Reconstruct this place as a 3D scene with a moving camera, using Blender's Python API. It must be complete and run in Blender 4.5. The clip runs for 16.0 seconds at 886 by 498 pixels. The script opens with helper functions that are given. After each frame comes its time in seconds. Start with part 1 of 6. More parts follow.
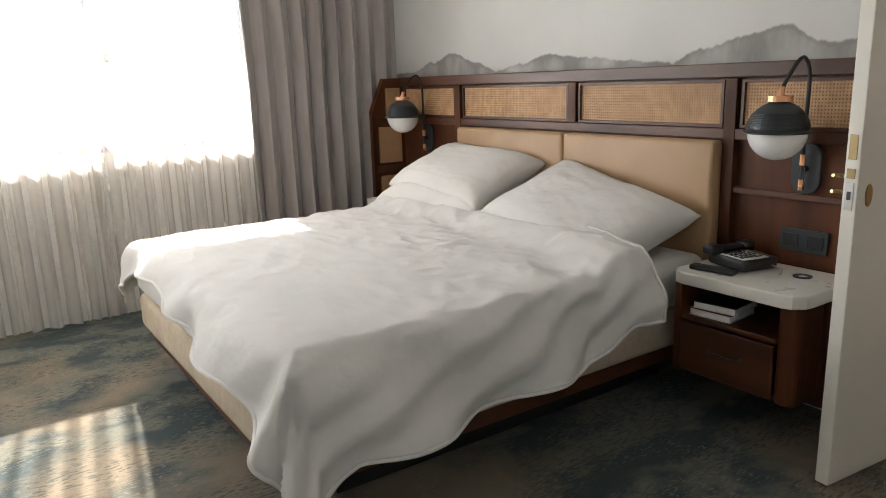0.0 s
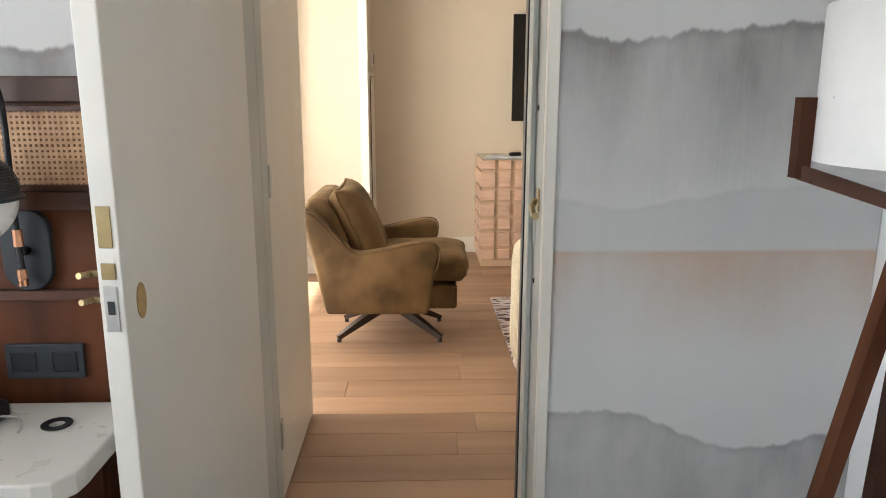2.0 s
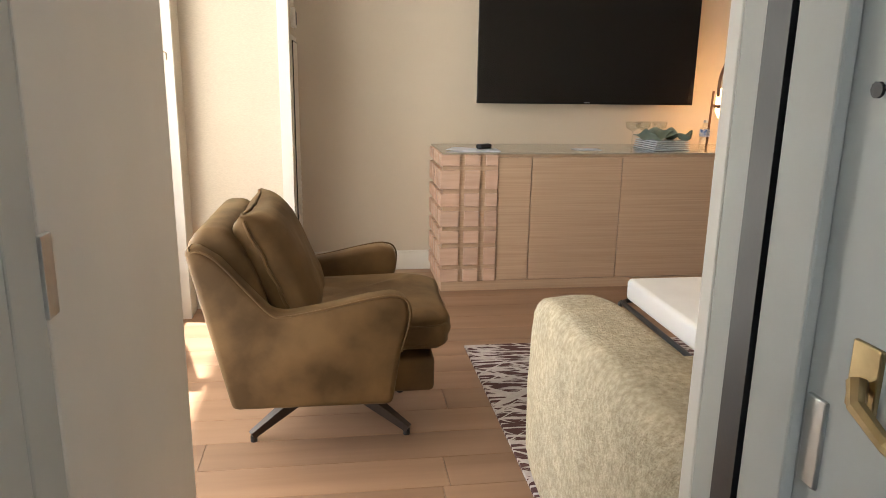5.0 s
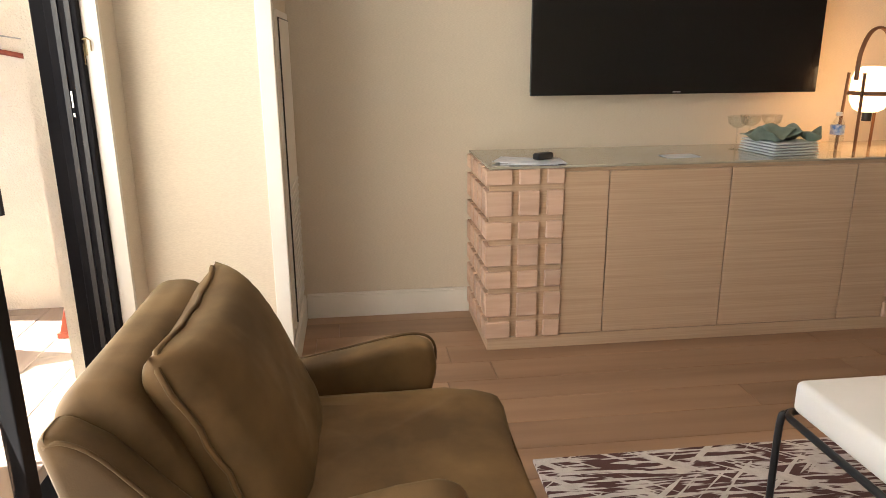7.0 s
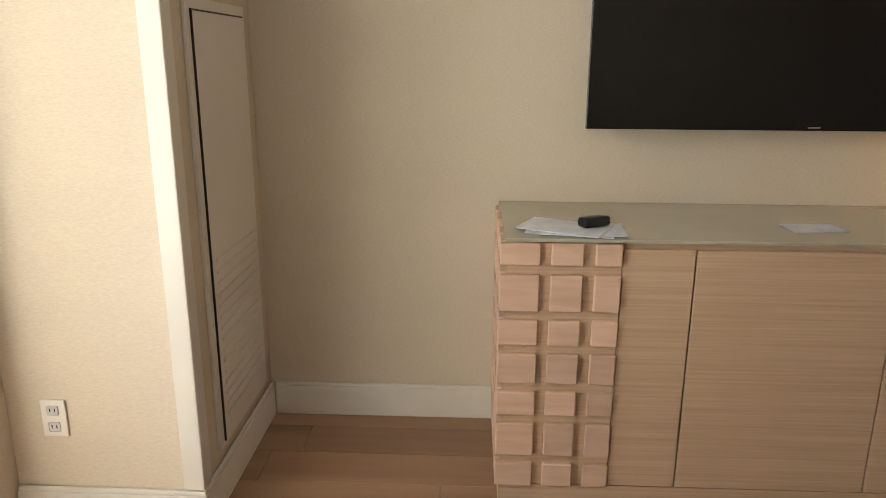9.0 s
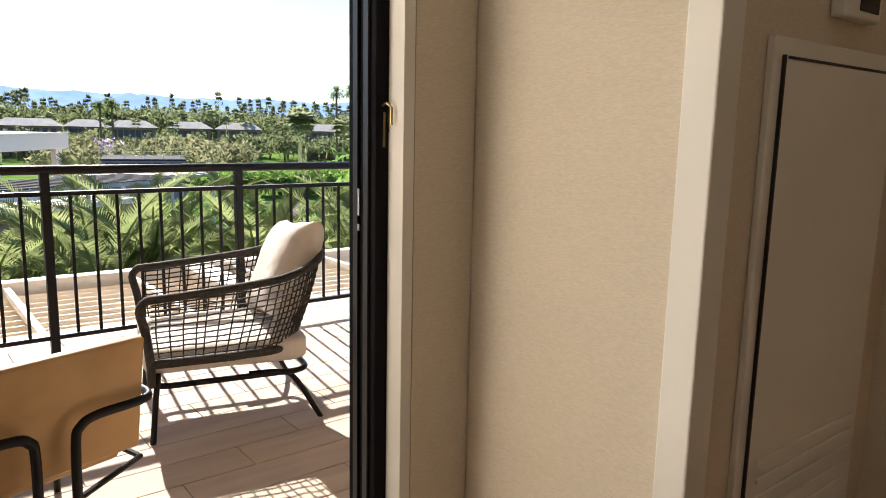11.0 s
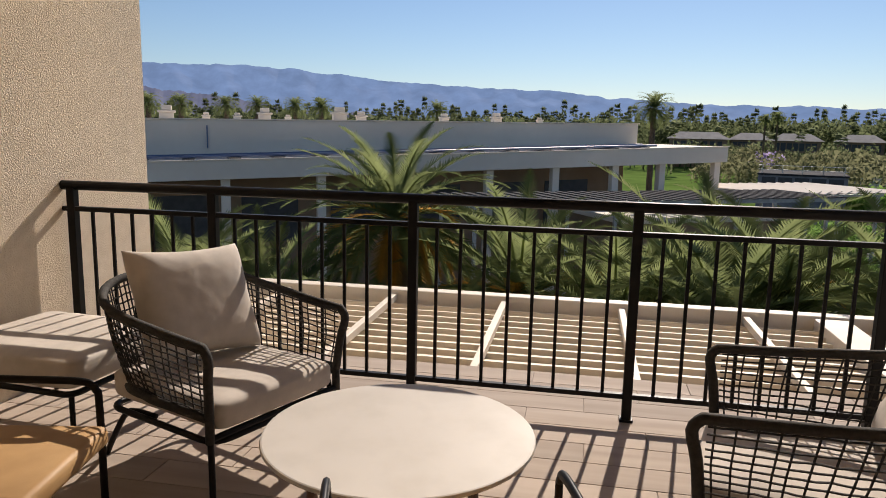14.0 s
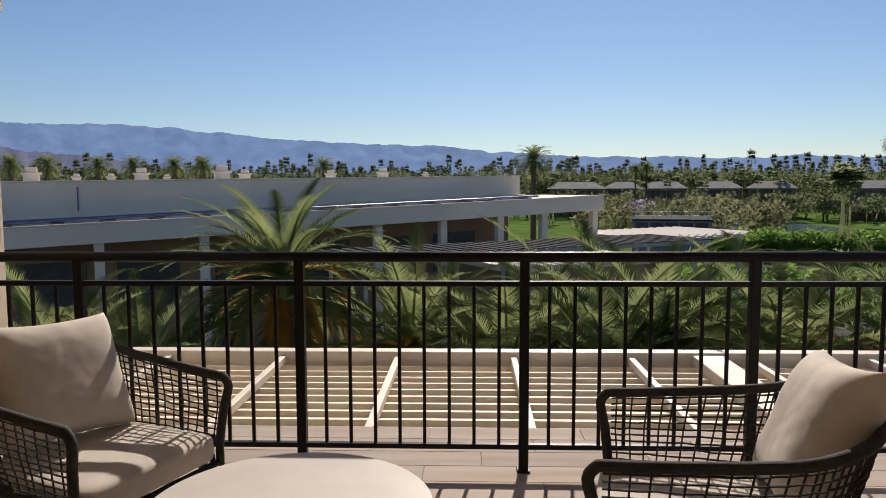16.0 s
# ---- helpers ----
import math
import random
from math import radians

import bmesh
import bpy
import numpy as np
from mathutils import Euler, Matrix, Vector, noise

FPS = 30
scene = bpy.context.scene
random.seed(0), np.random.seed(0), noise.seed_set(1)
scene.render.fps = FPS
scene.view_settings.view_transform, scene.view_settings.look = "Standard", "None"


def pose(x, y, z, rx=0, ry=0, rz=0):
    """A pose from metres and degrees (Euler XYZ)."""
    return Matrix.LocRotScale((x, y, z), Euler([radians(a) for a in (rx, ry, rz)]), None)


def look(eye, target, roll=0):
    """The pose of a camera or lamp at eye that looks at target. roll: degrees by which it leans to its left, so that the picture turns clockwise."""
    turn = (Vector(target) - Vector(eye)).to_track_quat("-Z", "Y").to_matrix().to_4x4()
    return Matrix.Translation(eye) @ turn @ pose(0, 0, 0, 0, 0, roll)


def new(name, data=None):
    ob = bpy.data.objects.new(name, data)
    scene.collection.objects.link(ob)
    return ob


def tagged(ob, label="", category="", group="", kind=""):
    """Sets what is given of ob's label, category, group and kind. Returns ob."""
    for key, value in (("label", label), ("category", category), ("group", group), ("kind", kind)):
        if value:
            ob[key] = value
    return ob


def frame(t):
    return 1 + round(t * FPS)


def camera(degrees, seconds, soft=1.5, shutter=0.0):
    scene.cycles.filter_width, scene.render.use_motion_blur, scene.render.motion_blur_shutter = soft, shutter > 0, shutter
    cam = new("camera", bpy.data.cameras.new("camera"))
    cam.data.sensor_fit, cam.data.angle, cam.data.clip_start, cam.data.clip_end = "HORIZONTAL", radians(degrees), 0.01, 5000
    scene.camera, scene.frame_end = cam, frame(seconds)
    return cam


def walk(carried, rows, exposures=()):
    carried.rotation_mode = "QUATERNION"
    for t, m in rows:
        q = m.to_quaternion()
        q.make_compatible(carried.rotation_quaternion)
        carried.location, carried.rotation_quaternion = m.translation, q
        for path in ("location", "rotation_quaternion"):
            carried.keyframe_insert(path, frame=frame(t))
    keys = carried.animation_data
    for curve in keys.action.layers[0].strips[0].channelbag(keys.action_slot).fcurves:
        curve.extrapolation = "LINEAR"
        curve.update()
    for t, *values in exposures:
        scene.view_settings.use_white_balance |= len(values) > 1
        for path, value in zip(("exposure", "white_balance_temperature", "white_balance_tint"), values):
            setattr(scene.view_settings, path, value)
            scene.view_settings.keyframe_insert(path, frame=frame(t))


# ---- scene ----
cam = camera(63.5, 16.0, 0.9)
EXPO = [(0.0, 2.35, 6900, 12), (0.5, 2.6, 7000, 12), (1.0, 2.85, 7150, 12), (1.6, 3.05, 7250, 12), (2.0, 3.05, 6300, 11), (2.5, 2.95, 6700, 11), (3.0, 2.9, 7000, 12), (3.5, 2.85, 6300, 10), (4.2, 2.85, 5900, 10), (6.3, 2.88, 6250, 10), (8.2, 2.76, 6050, 9), (10.3, 2.25, 6200, 3), (10.6, 2.1, 6200, 3), (11.0, 1.72, 6600, 12), (11.5, 0.95, 6700, 13), (12.0, 0.6, 6900, 15), (12.6, 0.45, 7000, 16), (13.5, 0.15, 6950, 16), (14.5, 0.3, 7050, 16), (15.4, 0.15, 6900, 16), (16.0, 0.1, 6850, 15)]
PATH = [
    (0, (-0.373, 0.435, 1.362), (-1.985, 1.529, 0.909), -1.8),
    (0.5, (-0.592, 0.654, 1.36), (-1.943, 2.053, 0.893), -0.8),
    (1, (-0.802, 0.882, 1.347), (-1.71, 2.604, 0.884), 0.5),
    (1.5, (-0.894, 1.174, 1.332), (-1.363, 3.065, 0.879), 0.8),
    (2, (-0.907, 1.418, 1.365), (-0.839, 3.372, 0.942), 0.1),
    (2.5, (-0.906, 1.517, 1.393), (-0.323, 3.398, 1.04), 0.6),
    (3, (-0.963, 1.605, 1.379), (-0.254, 3.442, 1.031), 2.0),
    (3.5, (-0.979, 1.872, 1.346), (-0.498, 3.762, 0.904), 2.5),
    (4, (-1.008, 2.176, 1.338), (-0.739, 4.098, 0.856), 2.0),
    (4.2, (-1.03, 2.303, 1.337), (-0.772, 4.228, 0.86), 1.4),
    (6.3, (-1.005, 3.564, 1.365), (-0.692, 5.472, 0.855), 0.9),
    (6.5, (-0.972, 3.691, 1.392), (-0.713, 5.599, 0.85), 0.5),
    (7, (-0.986, 3.979, 1.384), (-0.752, 5.889, 0.838), -0.4),
    (7.5, (-0.952, 4.276, 1.395), (-0.749, 6.197, 0.876), -0.8),
    (8, (-0.879, 4.594, 1.423), (-0.829, 6.516, 0.873), -0.5),
    (8.2, (-0.882, 4.695, 1.381), (-0.839, 6.618, 0.831), -0.0),
    (8.6, (-0.70, 4.86, 1.38), (-0.70, 6.78, 0.84), 0.1),
    (9.0, (-0.50, 5.03, 1.38), (-0.58, 6.95, 0.86), 0.3),
    (9.5, (-0.44, 5.28, 1.375), (-0.75, 7.17, 0.90), 0.6),
    (9.9, (-0.54, 5.45, 1.37), (-1.15, 7.26, 0.95), 1.0),
    (10.3, (-0.692, 5.616, 1.37), (-1.679, 7.316, 1.0), 0.3),
    (10.5, (-0.677, 5.686, 1.374), (-1.828, 7.282, 1.016), 0.2),
    (11, (-0.665, 5.846, 1.366), (-2.211, 7.072, 1.04), 1.2),
    (11.5, (-0.856, 5.963, 1.377), (-2.634, 6.808, 1.025), 0.2),
    (12, (-1.044, 6.056, 1.4), (-2.933, 6.618, 1.063), 0.4),
    (12.5, (-1.229, 6.216, 1.413), (-3.175, 6.538, 1.086), 0.2),
    (13, (-1.43, 6.278, 1.421), (-3.395, 6.454, 1.095), 0.5),
    (13.5, (-1.603, 6.267, 1.45), (-3.577, 6.192, 1.143), 1.0),
    (14, (-1.61, 6.301, 1.456), (-3.548, 5.931, 1.128), 1.2),
    (14.5, (-1.659, 6.324, 1.452), (-3.563, 5.791, 1.148), 0.6),
    (15, (-1.645, 6.32, 1.464), (-3.586, 5.902, 1.224), 0.6),
    (15.5, (-1.653, 6.32, 1.458), (-3.633, 6.121, 1.264), 0.1),
    (16, (-1.66, 6.31, 1.457), (-3.651, 6.237, 1.281), -0.2),
]
walk(cam, [(t, look(eye, target, roll)) for t, eye, target, roll in PATH], EXPO)

# ---- world, sun, exposure ----
SUN_ELEV = 33.5
SUN_TO = Vector((1.0, -0.15, -math.tan(radians(SUN_ELEV)) * 1.011)).normalized()
world = bpy.data.worlds.new("world")
scene.world = world
world.use_nodes = True
wn = world.node_tree
sky = wn.nodes.new("ShaderNodeTexSky")
sky.sky_type = 'NISHITA'
sky.sun_disc = False
sky.sun_elevation = radians(SUN_ELEV)
sky.sun_rotation = math.atan2(-SUN_TO.x, -SUN_TO.y)
sky.air_density, sky.dust_density, sky.ozone_density = 1.0, 0.1, 6.0
wn.nodes["Background"].inputs[1].default_value = 0.080
wn.links.new(sky.outputs[0], wn.nodes["Background"].inputs[0])
sun = bpy.data.lights.new("sun", 'SUN')
sun.energy, sun.angle, sun.color = 5.0, radians(0.53), (1.0, 0.95, 0.86)
sun_ob = new("sun", sun)
sun_ob.matrix_world = look((0, 0, 30), Vector((0, 0, 30)) + SUN_TO)


def area_lamp(name, m, w, h, watts, col):
    l = bpy.data.lights.new(name, 'AREA')
    l.shape, l.size, l.size_y, l.energy, l.color = 'RECTANGLE', w, h, watts, col
    o = new(name, l)
    o.matrix_world = m
    return o


# daylight of the sky standing in the two window openings
area_lamp("window_daylight", look((-5.45, 0.2, 1.65), (-3.0, 0.2, 3.3)), 4.0, 1.5, 46, (0.93, 0.97, 1.0))
area_lamp("window_daylight", look((-2.12, 5.15, 1.35), (0.0, 5.25, 1.8)), 2.2, 2.3, 16.5, (1.0, 0.92, 0.80))

# ---- mesh helpers ----
def mesh_of(bm, name, material, smooth=False):
    me = bpy.data.meshes.new(name)
    if smooth:
        for f in bm.faces:
            f.smooth = True
    bm.to_mesh(me)
    bm.free()
    if material is not None:
        me.materials.append(material)
    return me


def part(name, bm, material, parent=None, label="", smooth=False):
    ob = new(name, mesh_of(bm, name, material, smooth))
    if parent is not None:
        ob.parent = parent
    if label:
        ob["label"] = label
    return ob


def root(name, x, y, z, rz=0, label="", category="", group="", kind=""):
    ob = new(name)
    ob.matrix_basis = pose(x, y, z, 0, 0, rz)
    ob.empty_display_size = 0.1
    return tagged(ob, label, category, group, kind)


def box(x0, x1, y0, y1, z0, z1, bev=0.0, seg=2, bm=None):
    b = bmesh.new()
    bmesh.ops.create_cube(b, size=1.0)
    for v in b.verts:
        v.co = Vector((x0 if v.co.x < 0 else x1, y0 if v.co.y < 0 else y1, z0 if v.co.z < 0 else z1))
    if bev > 0:
        bmesh.ops.bevel(b, geom=b.edges[:], offset=bev, segments=seg, profile=0.5, affect='EDGES')
    return merge(bm, b)


def merge(bm, b):
    if bm is None:
        return b
    me = bpy.data.meshes.new("tmp")
    b.to_mesh(me)
    b.free()
    bm.from_mesh(me)
    bpy.data.meshes.remove(me)
    return bm


def tube(pts, r, n=10, bm=None, closed=False, flat=1.0):
    """A round (or flattened) bar swept along points."""
    b = bm or bmesh.new()
    pts = [Vector(p) for p in pts]
    m = len(pts)
    rs = r if isinstance(r, (list, tuple)) else [r] * m
    rings = []
    up = None
    for i, p in enumerate(pts):
        if closed:
            d = pts[(i + 1) % m] - pts[i - 1]
        else:
            d = pts[min(i + 1, m - 1)] - pts[max(i - 1, 0)]
        d.normalize()
        if up is None:
            up = Vector((0, 0, 1)) if abs(d.z) < 0.9 else Vector((1, 0, 0))
        s = d.cross(up).normalized()
        up = s.cross(d).normalized()
        rings.append([b.verts.new(p + rs[i] * (math.cos(a) * s * flat + math.sin(a) * up)) for a in (2 * math.pi * (k + (0.5 if n == 4 else 0)) / n for k in range(n))])
    for i in range(m if closed else m - 1):
        q0, q1 = rings[i], rings[(i + 1) % m]
        for k in range(n):
            b.faces.new((q0[k], q0[(k + 1) % n], q1[(k + 1) % n], q1[k]))
    if not closed:
        b.faces.new(rings[0][::-1])
        b.faces.new(rings[-1])
    bmesh.ops.recalc_face_normals(b, faces=b.faces[:])
    return b


def curve(pts, steps=6):
    """Catmull-Rom points through the given ones."""
    p = [Vector(q) for q in pts]
    p = [2 * p[0] - p[1]] + p + [2 * p[-1] - p[-2]]
    out = []
    for i in range(1, len(p) - 2):
        for k in range(steps):
            t = k / steps
            a, c, d, e = p[i - 1], p[i], p[i + 1], p[i + 2]
            out.append(0.5 * (2 * c + (d - a) * t + (2 * a - 5 * c + 4 * d - e) * t * t + (3 * c - a - 3 * d + e) * t ** 3))
    out.append(p[-2])
    return out


def lathe(profile, n=28, bm=None, off=(0, 0, 0)):
    b = bm or bmesh.new()
    o = Vector(off)
    rings = []
    for r, z in profile:
        if r < 1e-5:
            rings.append([b.verts.new(o + Vector((0, 0, z)))])
        else:
            rings.append([b.verts.new(o + Vector((r * math.cos(2 * math.pi * k / n), r * math.sin(2 * math.pi * k / n), z))) for k in range(n)])
    for q0, q1 in zip(rings, rings[1:]):
        for k in range(n):
            j = (k + 1) % n
            if len(q0) == 1 and len(q1) > 1:
                b.faces.new((q0[0], q1[j], q1[k]))
            elif len(q1) == 1 and len(q0) > 1:
                b.faces.new((q0[k], q0[j], q1[0]))
            elif len(q0) > 1:
                b.faces.new((q0[k], q0[j], q1[j], q1[k]))
    bmesh.ops.recalc_face_normals(b, faces=b.faces[:])
    return b


def sgn(v, e):
    return math.copysign(abs(v) ** e, v)


def cushion(hx, hy, hz, ex=0.35, ez=0.75, wrinkle=0.0, seed=0, m=None, nu=40, nv=20, pinch=0.0):
    """A stuffed rounded block; pinch draws the corners out thin."""
    b = bmesh.new()
    bmesh.ops.create_uvsphere(b, u_segments=nu, v_segments=nv, radius=1.0)
    for v in b.verts:
        x, y, z = v.co
        la = math.asin(max(-1, min(1, z)))
        lo = math.atan2(y, x)
        cx = sgn(math.cos(la), ez)
        px, py, pz = cx * sgn(math.cos(lo), ex), cx * sgn(math.sin(lo), ex), sgn(math.sin(la), ez)
        if pinch:
            k = (px * px) * (py * py)
            e = max(abs(px), abs(py))
            pz *= (1 - pinch * e ** 3)
            px *= 1 + 0.07 * k - 0.05 * (1 - py * py) * abs(px)
            py *= 1 + 0.07 * k - 0.05 * (1 - px * px) * abs(py)
        q = Vector((px * hx, py * hy, pz * hz))
        if wrinkle:
            q += Vector((px, py, pz)) * wrinkle * (noise.noise(Vector((px * 2.2 + seed * 7, py * 2.2, pz * 2))) + 0.5 * noise.noise(Vector((px * 5 + seed * 3, py * 5, pz * 4))))
        v.co = q
    if m is not None:
        bmesh.ops.transform(b, matrix=m, verts=b.verts[:])
    return b


def slab(outline, z0, z1, bev=0.0, bm=None, axis='z'):
    """A plate of any outline, its edges bevelled."""
    b = bmesh.new()
    vs = [b.verts.new((x, y, z0)) for x, y in outline]
    f = b.faces.new(vs)
    r = bmesh.ops.extrude_face_region(b, geom=[f])
    bmesh.ops.translate(b, vec=(0, 0, z1 - z0), verts=[g for g in r["geom"] if isinstance(g, bmesh.types.BMVert)])
    bmesh.ops.recalc_face_normals(b, faces=b.faces[:])
    if bev:
        es = [e for e in b.edges if abs(e.verts[0].co.z - e.verts[1].co.z) < 1e-5]
        bmesh.ops.bevel(b, geom=es, offset=bev, segments=2, profile=0.5, affect='EDGES')
    if axis == 'y':
        bmesh.ops.transform(b, matrix=Matrix(((1, 0, 0, 0), (0, 0, -1, 0), (0, 1, 0, 0), (0, 0, 0, 1))), verts=b.verts[:])
    return merge(bm, b)


def round_rect(x0, x1, y0, y1, r, n=5):
    out = []
    for cx, cy, a0 in ((x1 - r, y1 - r, 0), (x0 + r, y1 - r, 90), (x0 + r, y0 + r, 180), (x1 - r, y0 + r, 270)):
        for k in range(n + 1):
            a = radians(a0 + 90 * k / n)
            out.append((cx + r * math.cos(a), cy + r * math.sin(a)))
    return out


# ---- materials ----
def mat(name, c1, c2=None, scale=6.0, rough=0.6, bump=0.0, bscale=120.0, metal=0.0, stretch=(1, 1, 1), rvar=0.1, detail=6.0, vary=0.0, sheen=0.0, coat=0.0, lo=0.35, hi=0.65, spec=0.5, broad=None, bdist=0.002, bamp=0.1):
    """Two tones mixed by stretched noise, a broad stain over it, fine relief, uneven gloss, and a change from piece to piece."""
    m = bpy.data.materials.new(name)
    m.use_nodes = True
    nt = m.node_tree
    N, L = nt.nodes, nt.links
    p = N["Principled BSDF"]
    tc = N.new("ShaderNodeTexCoord")
    mp = N.new("ShaderNodeMapping")
    mp.inputs["Scale"].default_value = stretch
    L.new(tc.outputs["Object"], mp.inputs[0])
    vec = mp.outputs[0]
    if vary:
        oi = N.new("ShaderNodeObjectInfo")
        ad = N.new("ShaderNodeVectorMath")
        sc = N.new("ShaderNodeVectorMath")
        sc.operation = 'SCALE'
        sc.inputs[0].default_value = (13.0, 7.0, 5.0)
        L.new(oi.outputs["Random"], sc.inputs["Scale"])
        L.new(mp.outputs[0], ad.inputs[0])
        L.new(sc.outputs[0], ad.inputs[1])
        vec = ad.outputs[0]
    n1 = N.new("ShaderNodeTexNoise")
    n1.inputs["Scale"].default_value, n1.inputs["Detail"].default_value = scale, detail
    L.new(vec, n1.inputs["Vector"])
    ramp = N.new("ShaderNodeValToRGB")
    ramp.color_ramp.elements[0].position, ramp.color_ramp.elements[1].position = lo, hi
    c2 = c2 or tuple(0.86 * v for v in c1)
    ramp.color_ramp.elements[0].color, ramp.color_ramp.elements[1].color = (*c1, 1), (*c2, 1)
    L.new(n1.outputs["Fac"], ramp.inputs[0])
    col = ramp.outputs[0]
    n2 = N.new("ShaderNodeTexNoise")
    n2.inputs["Scale"].default_value, n2.inputs["Detail"].default_value = (broad or scale * 0.17), 3.0
    L.new(vec, n2.inputs["Vector"])
    hs = N.new("ShaderNodeHueSaturation")
    mr = N.new("ShaderNodeMapRange")
    mr.inputs[3].default_value, mr.inputs[4].default_value = 1 - bamp, 1 + bamp
    mr.inputs[1].default_value, mr.inputs[2].default_value = 0.3, 0.7
    L.new(n2.outputs["Fac"], mr.inputs[0])
    val = mr.outputs[0]
    if vary:
        m2 = N.new("ShaderNodeMath")
        m2.operation = 'MULTIPLY_ADD'
        m2.inputs[1].default_value, m2.inputs[2].default_value = vary, 1 - vary / 2
        L.new(oi.outputs["Random"], m2.inputs[0])
        m3 = N.new("ShaderNodeMath")
        m3.operation = 'MULTIPLY'
        L.new(m2.outputs[0], m3.inputs[0])
        L.new(val, m3.inputs[1])
        val = m3.outputs[0]
    L.new(val, hs.inputs["Value"])
    L.new(col, hs.inputs["Color"])
    L.new(hs.outputs[0], p.inputs["Base Color"])
    rr = N.new("ShaderNodeMapRange")
    rr.inputs[3].default_value, rr.inputs[4].default_value = max(0.02, rough - rvar), min(1, rough + rvar)
    L.new(n1.outputs["Fac"], rr.inputs[0])
    L.new(rr.outputs[0], p.inputs["Roughness"])
    p.inputs["Metallic"].default_value = metal
    p.inputs["Specular IOR Level"].default_value = spec
    if sheen:
        p.inputs["Sheen Weight"].default_value = sheen
    if coat:
        p.inputs["Coat Weight"].default_value = coat
    if bump:
        n3 = N.new("ShaderNodeTexNoise")
        n3.inputs["Scale"].default_value, n3.inputs["Detail"].default_value = bscale, 4.0
        L.new(vec, n3.inputs["Vector"])
        bp = N.new("ShaderNodeBump")
        bp.inputs["Strength"].default_value, bp.inputs["Distance"].default_value = bump, bdist
        L.new(n3.outputs["Fac"], bp.inputs["Height"])
        L.new(bp.outputs[0], p.inputs["Normal"])
    return m


def emission_of(m, col, strength):
    p = m.node_tree.nodes["Principled BSDF"]
    p.inputs["Emission Color"].default_value = (*col, 1)
    p.inputs["Emission Strength"].default_value = strength
    return m


def leaf_mat(name, c1, c2, scale):
    """Leaves: dull on the face, and sunlight glows through them."""
    m = bpy.data.materials.new(name)
    m.use_nodes = True
    N, L = m.node_tree.nodes, m.node_tree.links
    N.remove(N["Principled BSDF"])
    tc, no, rp_ = N.new("ShaderNodeTexCoord"), N.new("ShaderNodeTexNoise"), N.new("ShaderNodeValToRGB")
    no.inputs["Scale"].default_value = scale
    L.new(tc.outputs["Object"], no.inputs[0])
    rp_.color_ramp.elements[0].position, rp_.color_ramp.elements[1].position = 0.35, 0.65
    rp_.color_ramp.elements[0].color, rp_.color_ramp.elements[1].color = (*c1, 1), (*c2, 1)
    L.new(no.outputs["Fac"], rp_.inputs[0])
    df, tl, mx = N.new("ShaderNodeBsdfDiffuse"), N.new("ShaderNodeBsdfTranslucent"), N.new("ShaderNodeMixShader")
    hs = N.new("ShaderNodeHueSaturation")
    hs.inputs["Value"].default_value, hs.inputs["Saturation"].default_value = 1.6, 0.95
    L.new(rp_.outputs[0], df.inputs[0])
    L.new(rp_.outputs[0], hs.inputs["Color"])
    L.new(hs.outputs[0], tl.inputs[0])
    mx.inputs[0].default_value = 0.6
    L.new(df.outputs[0], mx.inputs[1])
    L.new(tl.outputs[0], mx.inputs[2])
    L.new(mx.outputs[0], N["Material Output"].inputs[0])
    return m


def thin_glass(name, gloss=0.07):
    """A thin pane or vessel wall: clear, with a faint mirror."""
    m = bpy.data.materials.new(name)
    m.use_nodes = True
    N, L = m.node_tree.nodes, m.node_tree.links
    N.remove(N["Principled BSDF"])
    tr, gl, mx = N.new("ShaderNodeBsdfTransparent"), N.new("ShaderNodeBsdfGlossy"), N.new("ShaderNodeMixShader")
    tr.inputs[0].default_value = (0.95, 0.96, 0.95, 1)
    gl.inputs["Roughness"].default_value = 0.02
    mx.inputs[0].default_value = gloss
    L.new(tr.outputs[0], mx.inputs[1])
    L.new(gl.outputs[0], mx.inputs[2])
    L.new(mx.outputs[0], N["Material Output"].inputs[0])
    return m


M_PLASTER = mat("white_plaster", (0.80, 0.79, 0.765), (0.77, 0.76, 0.735), 3, 0.85, 0.15, 160)
M_CEIL = mat("ceiling_paint", (0.86, 0.85, 0.83), (0.84, 0.83, 0.81), 2, 0.9, 0.1, 90)
M_LINEN = mat("linen_wallpaper", (0.65, 0.575, 0.46), (0.58, 0.51, 0.405), 30, 0.85, 0.35, 90, stretch=(3, 3, 18), bdist=0.001, broad=0.5, bamp=0.012, detail=3)
M_DOOR = mat("cream_door_paint", (0.73, 0.70, 0.64), (0.70, 0.67, 0.61), 3, 0.45, 0.08, 40)
M_TRIM = mat("white_trim_paint", (0.74, 0.71, 0.65), (0.70, 0.67, 0.61), 4, 0.45, 0.05, 60)
M_JAMB = mat("grey_jamb", (0.50, 0.51, 0.48), (0.46, 0.47, 0.44), 5, 0.5, 0.08, 60)
M_WALNUT = mat("walnut_stain", (0.115, 0.036, 0.013), (0.055, 0.017, 0.007), 9, 0.45, 0.12, 50, stretch=(1, 1, 0.12), broad=1.2, spec=0.25)
M_WALNUT_H = mat("walnut_rail", (0.11, 0.037, 0.015), (0.055, 0.019, 0.009), 9, 0.4, 0.12, 50, stretch=(0.12, 1, 1), broad=1.2)
M_LEATHER = mat("tan_leather_pad", (0.43, 0.275, 0.155), (0.39, 0.245, 0.135), 5, 0.48, 0.25, 220, rvar=0.06)
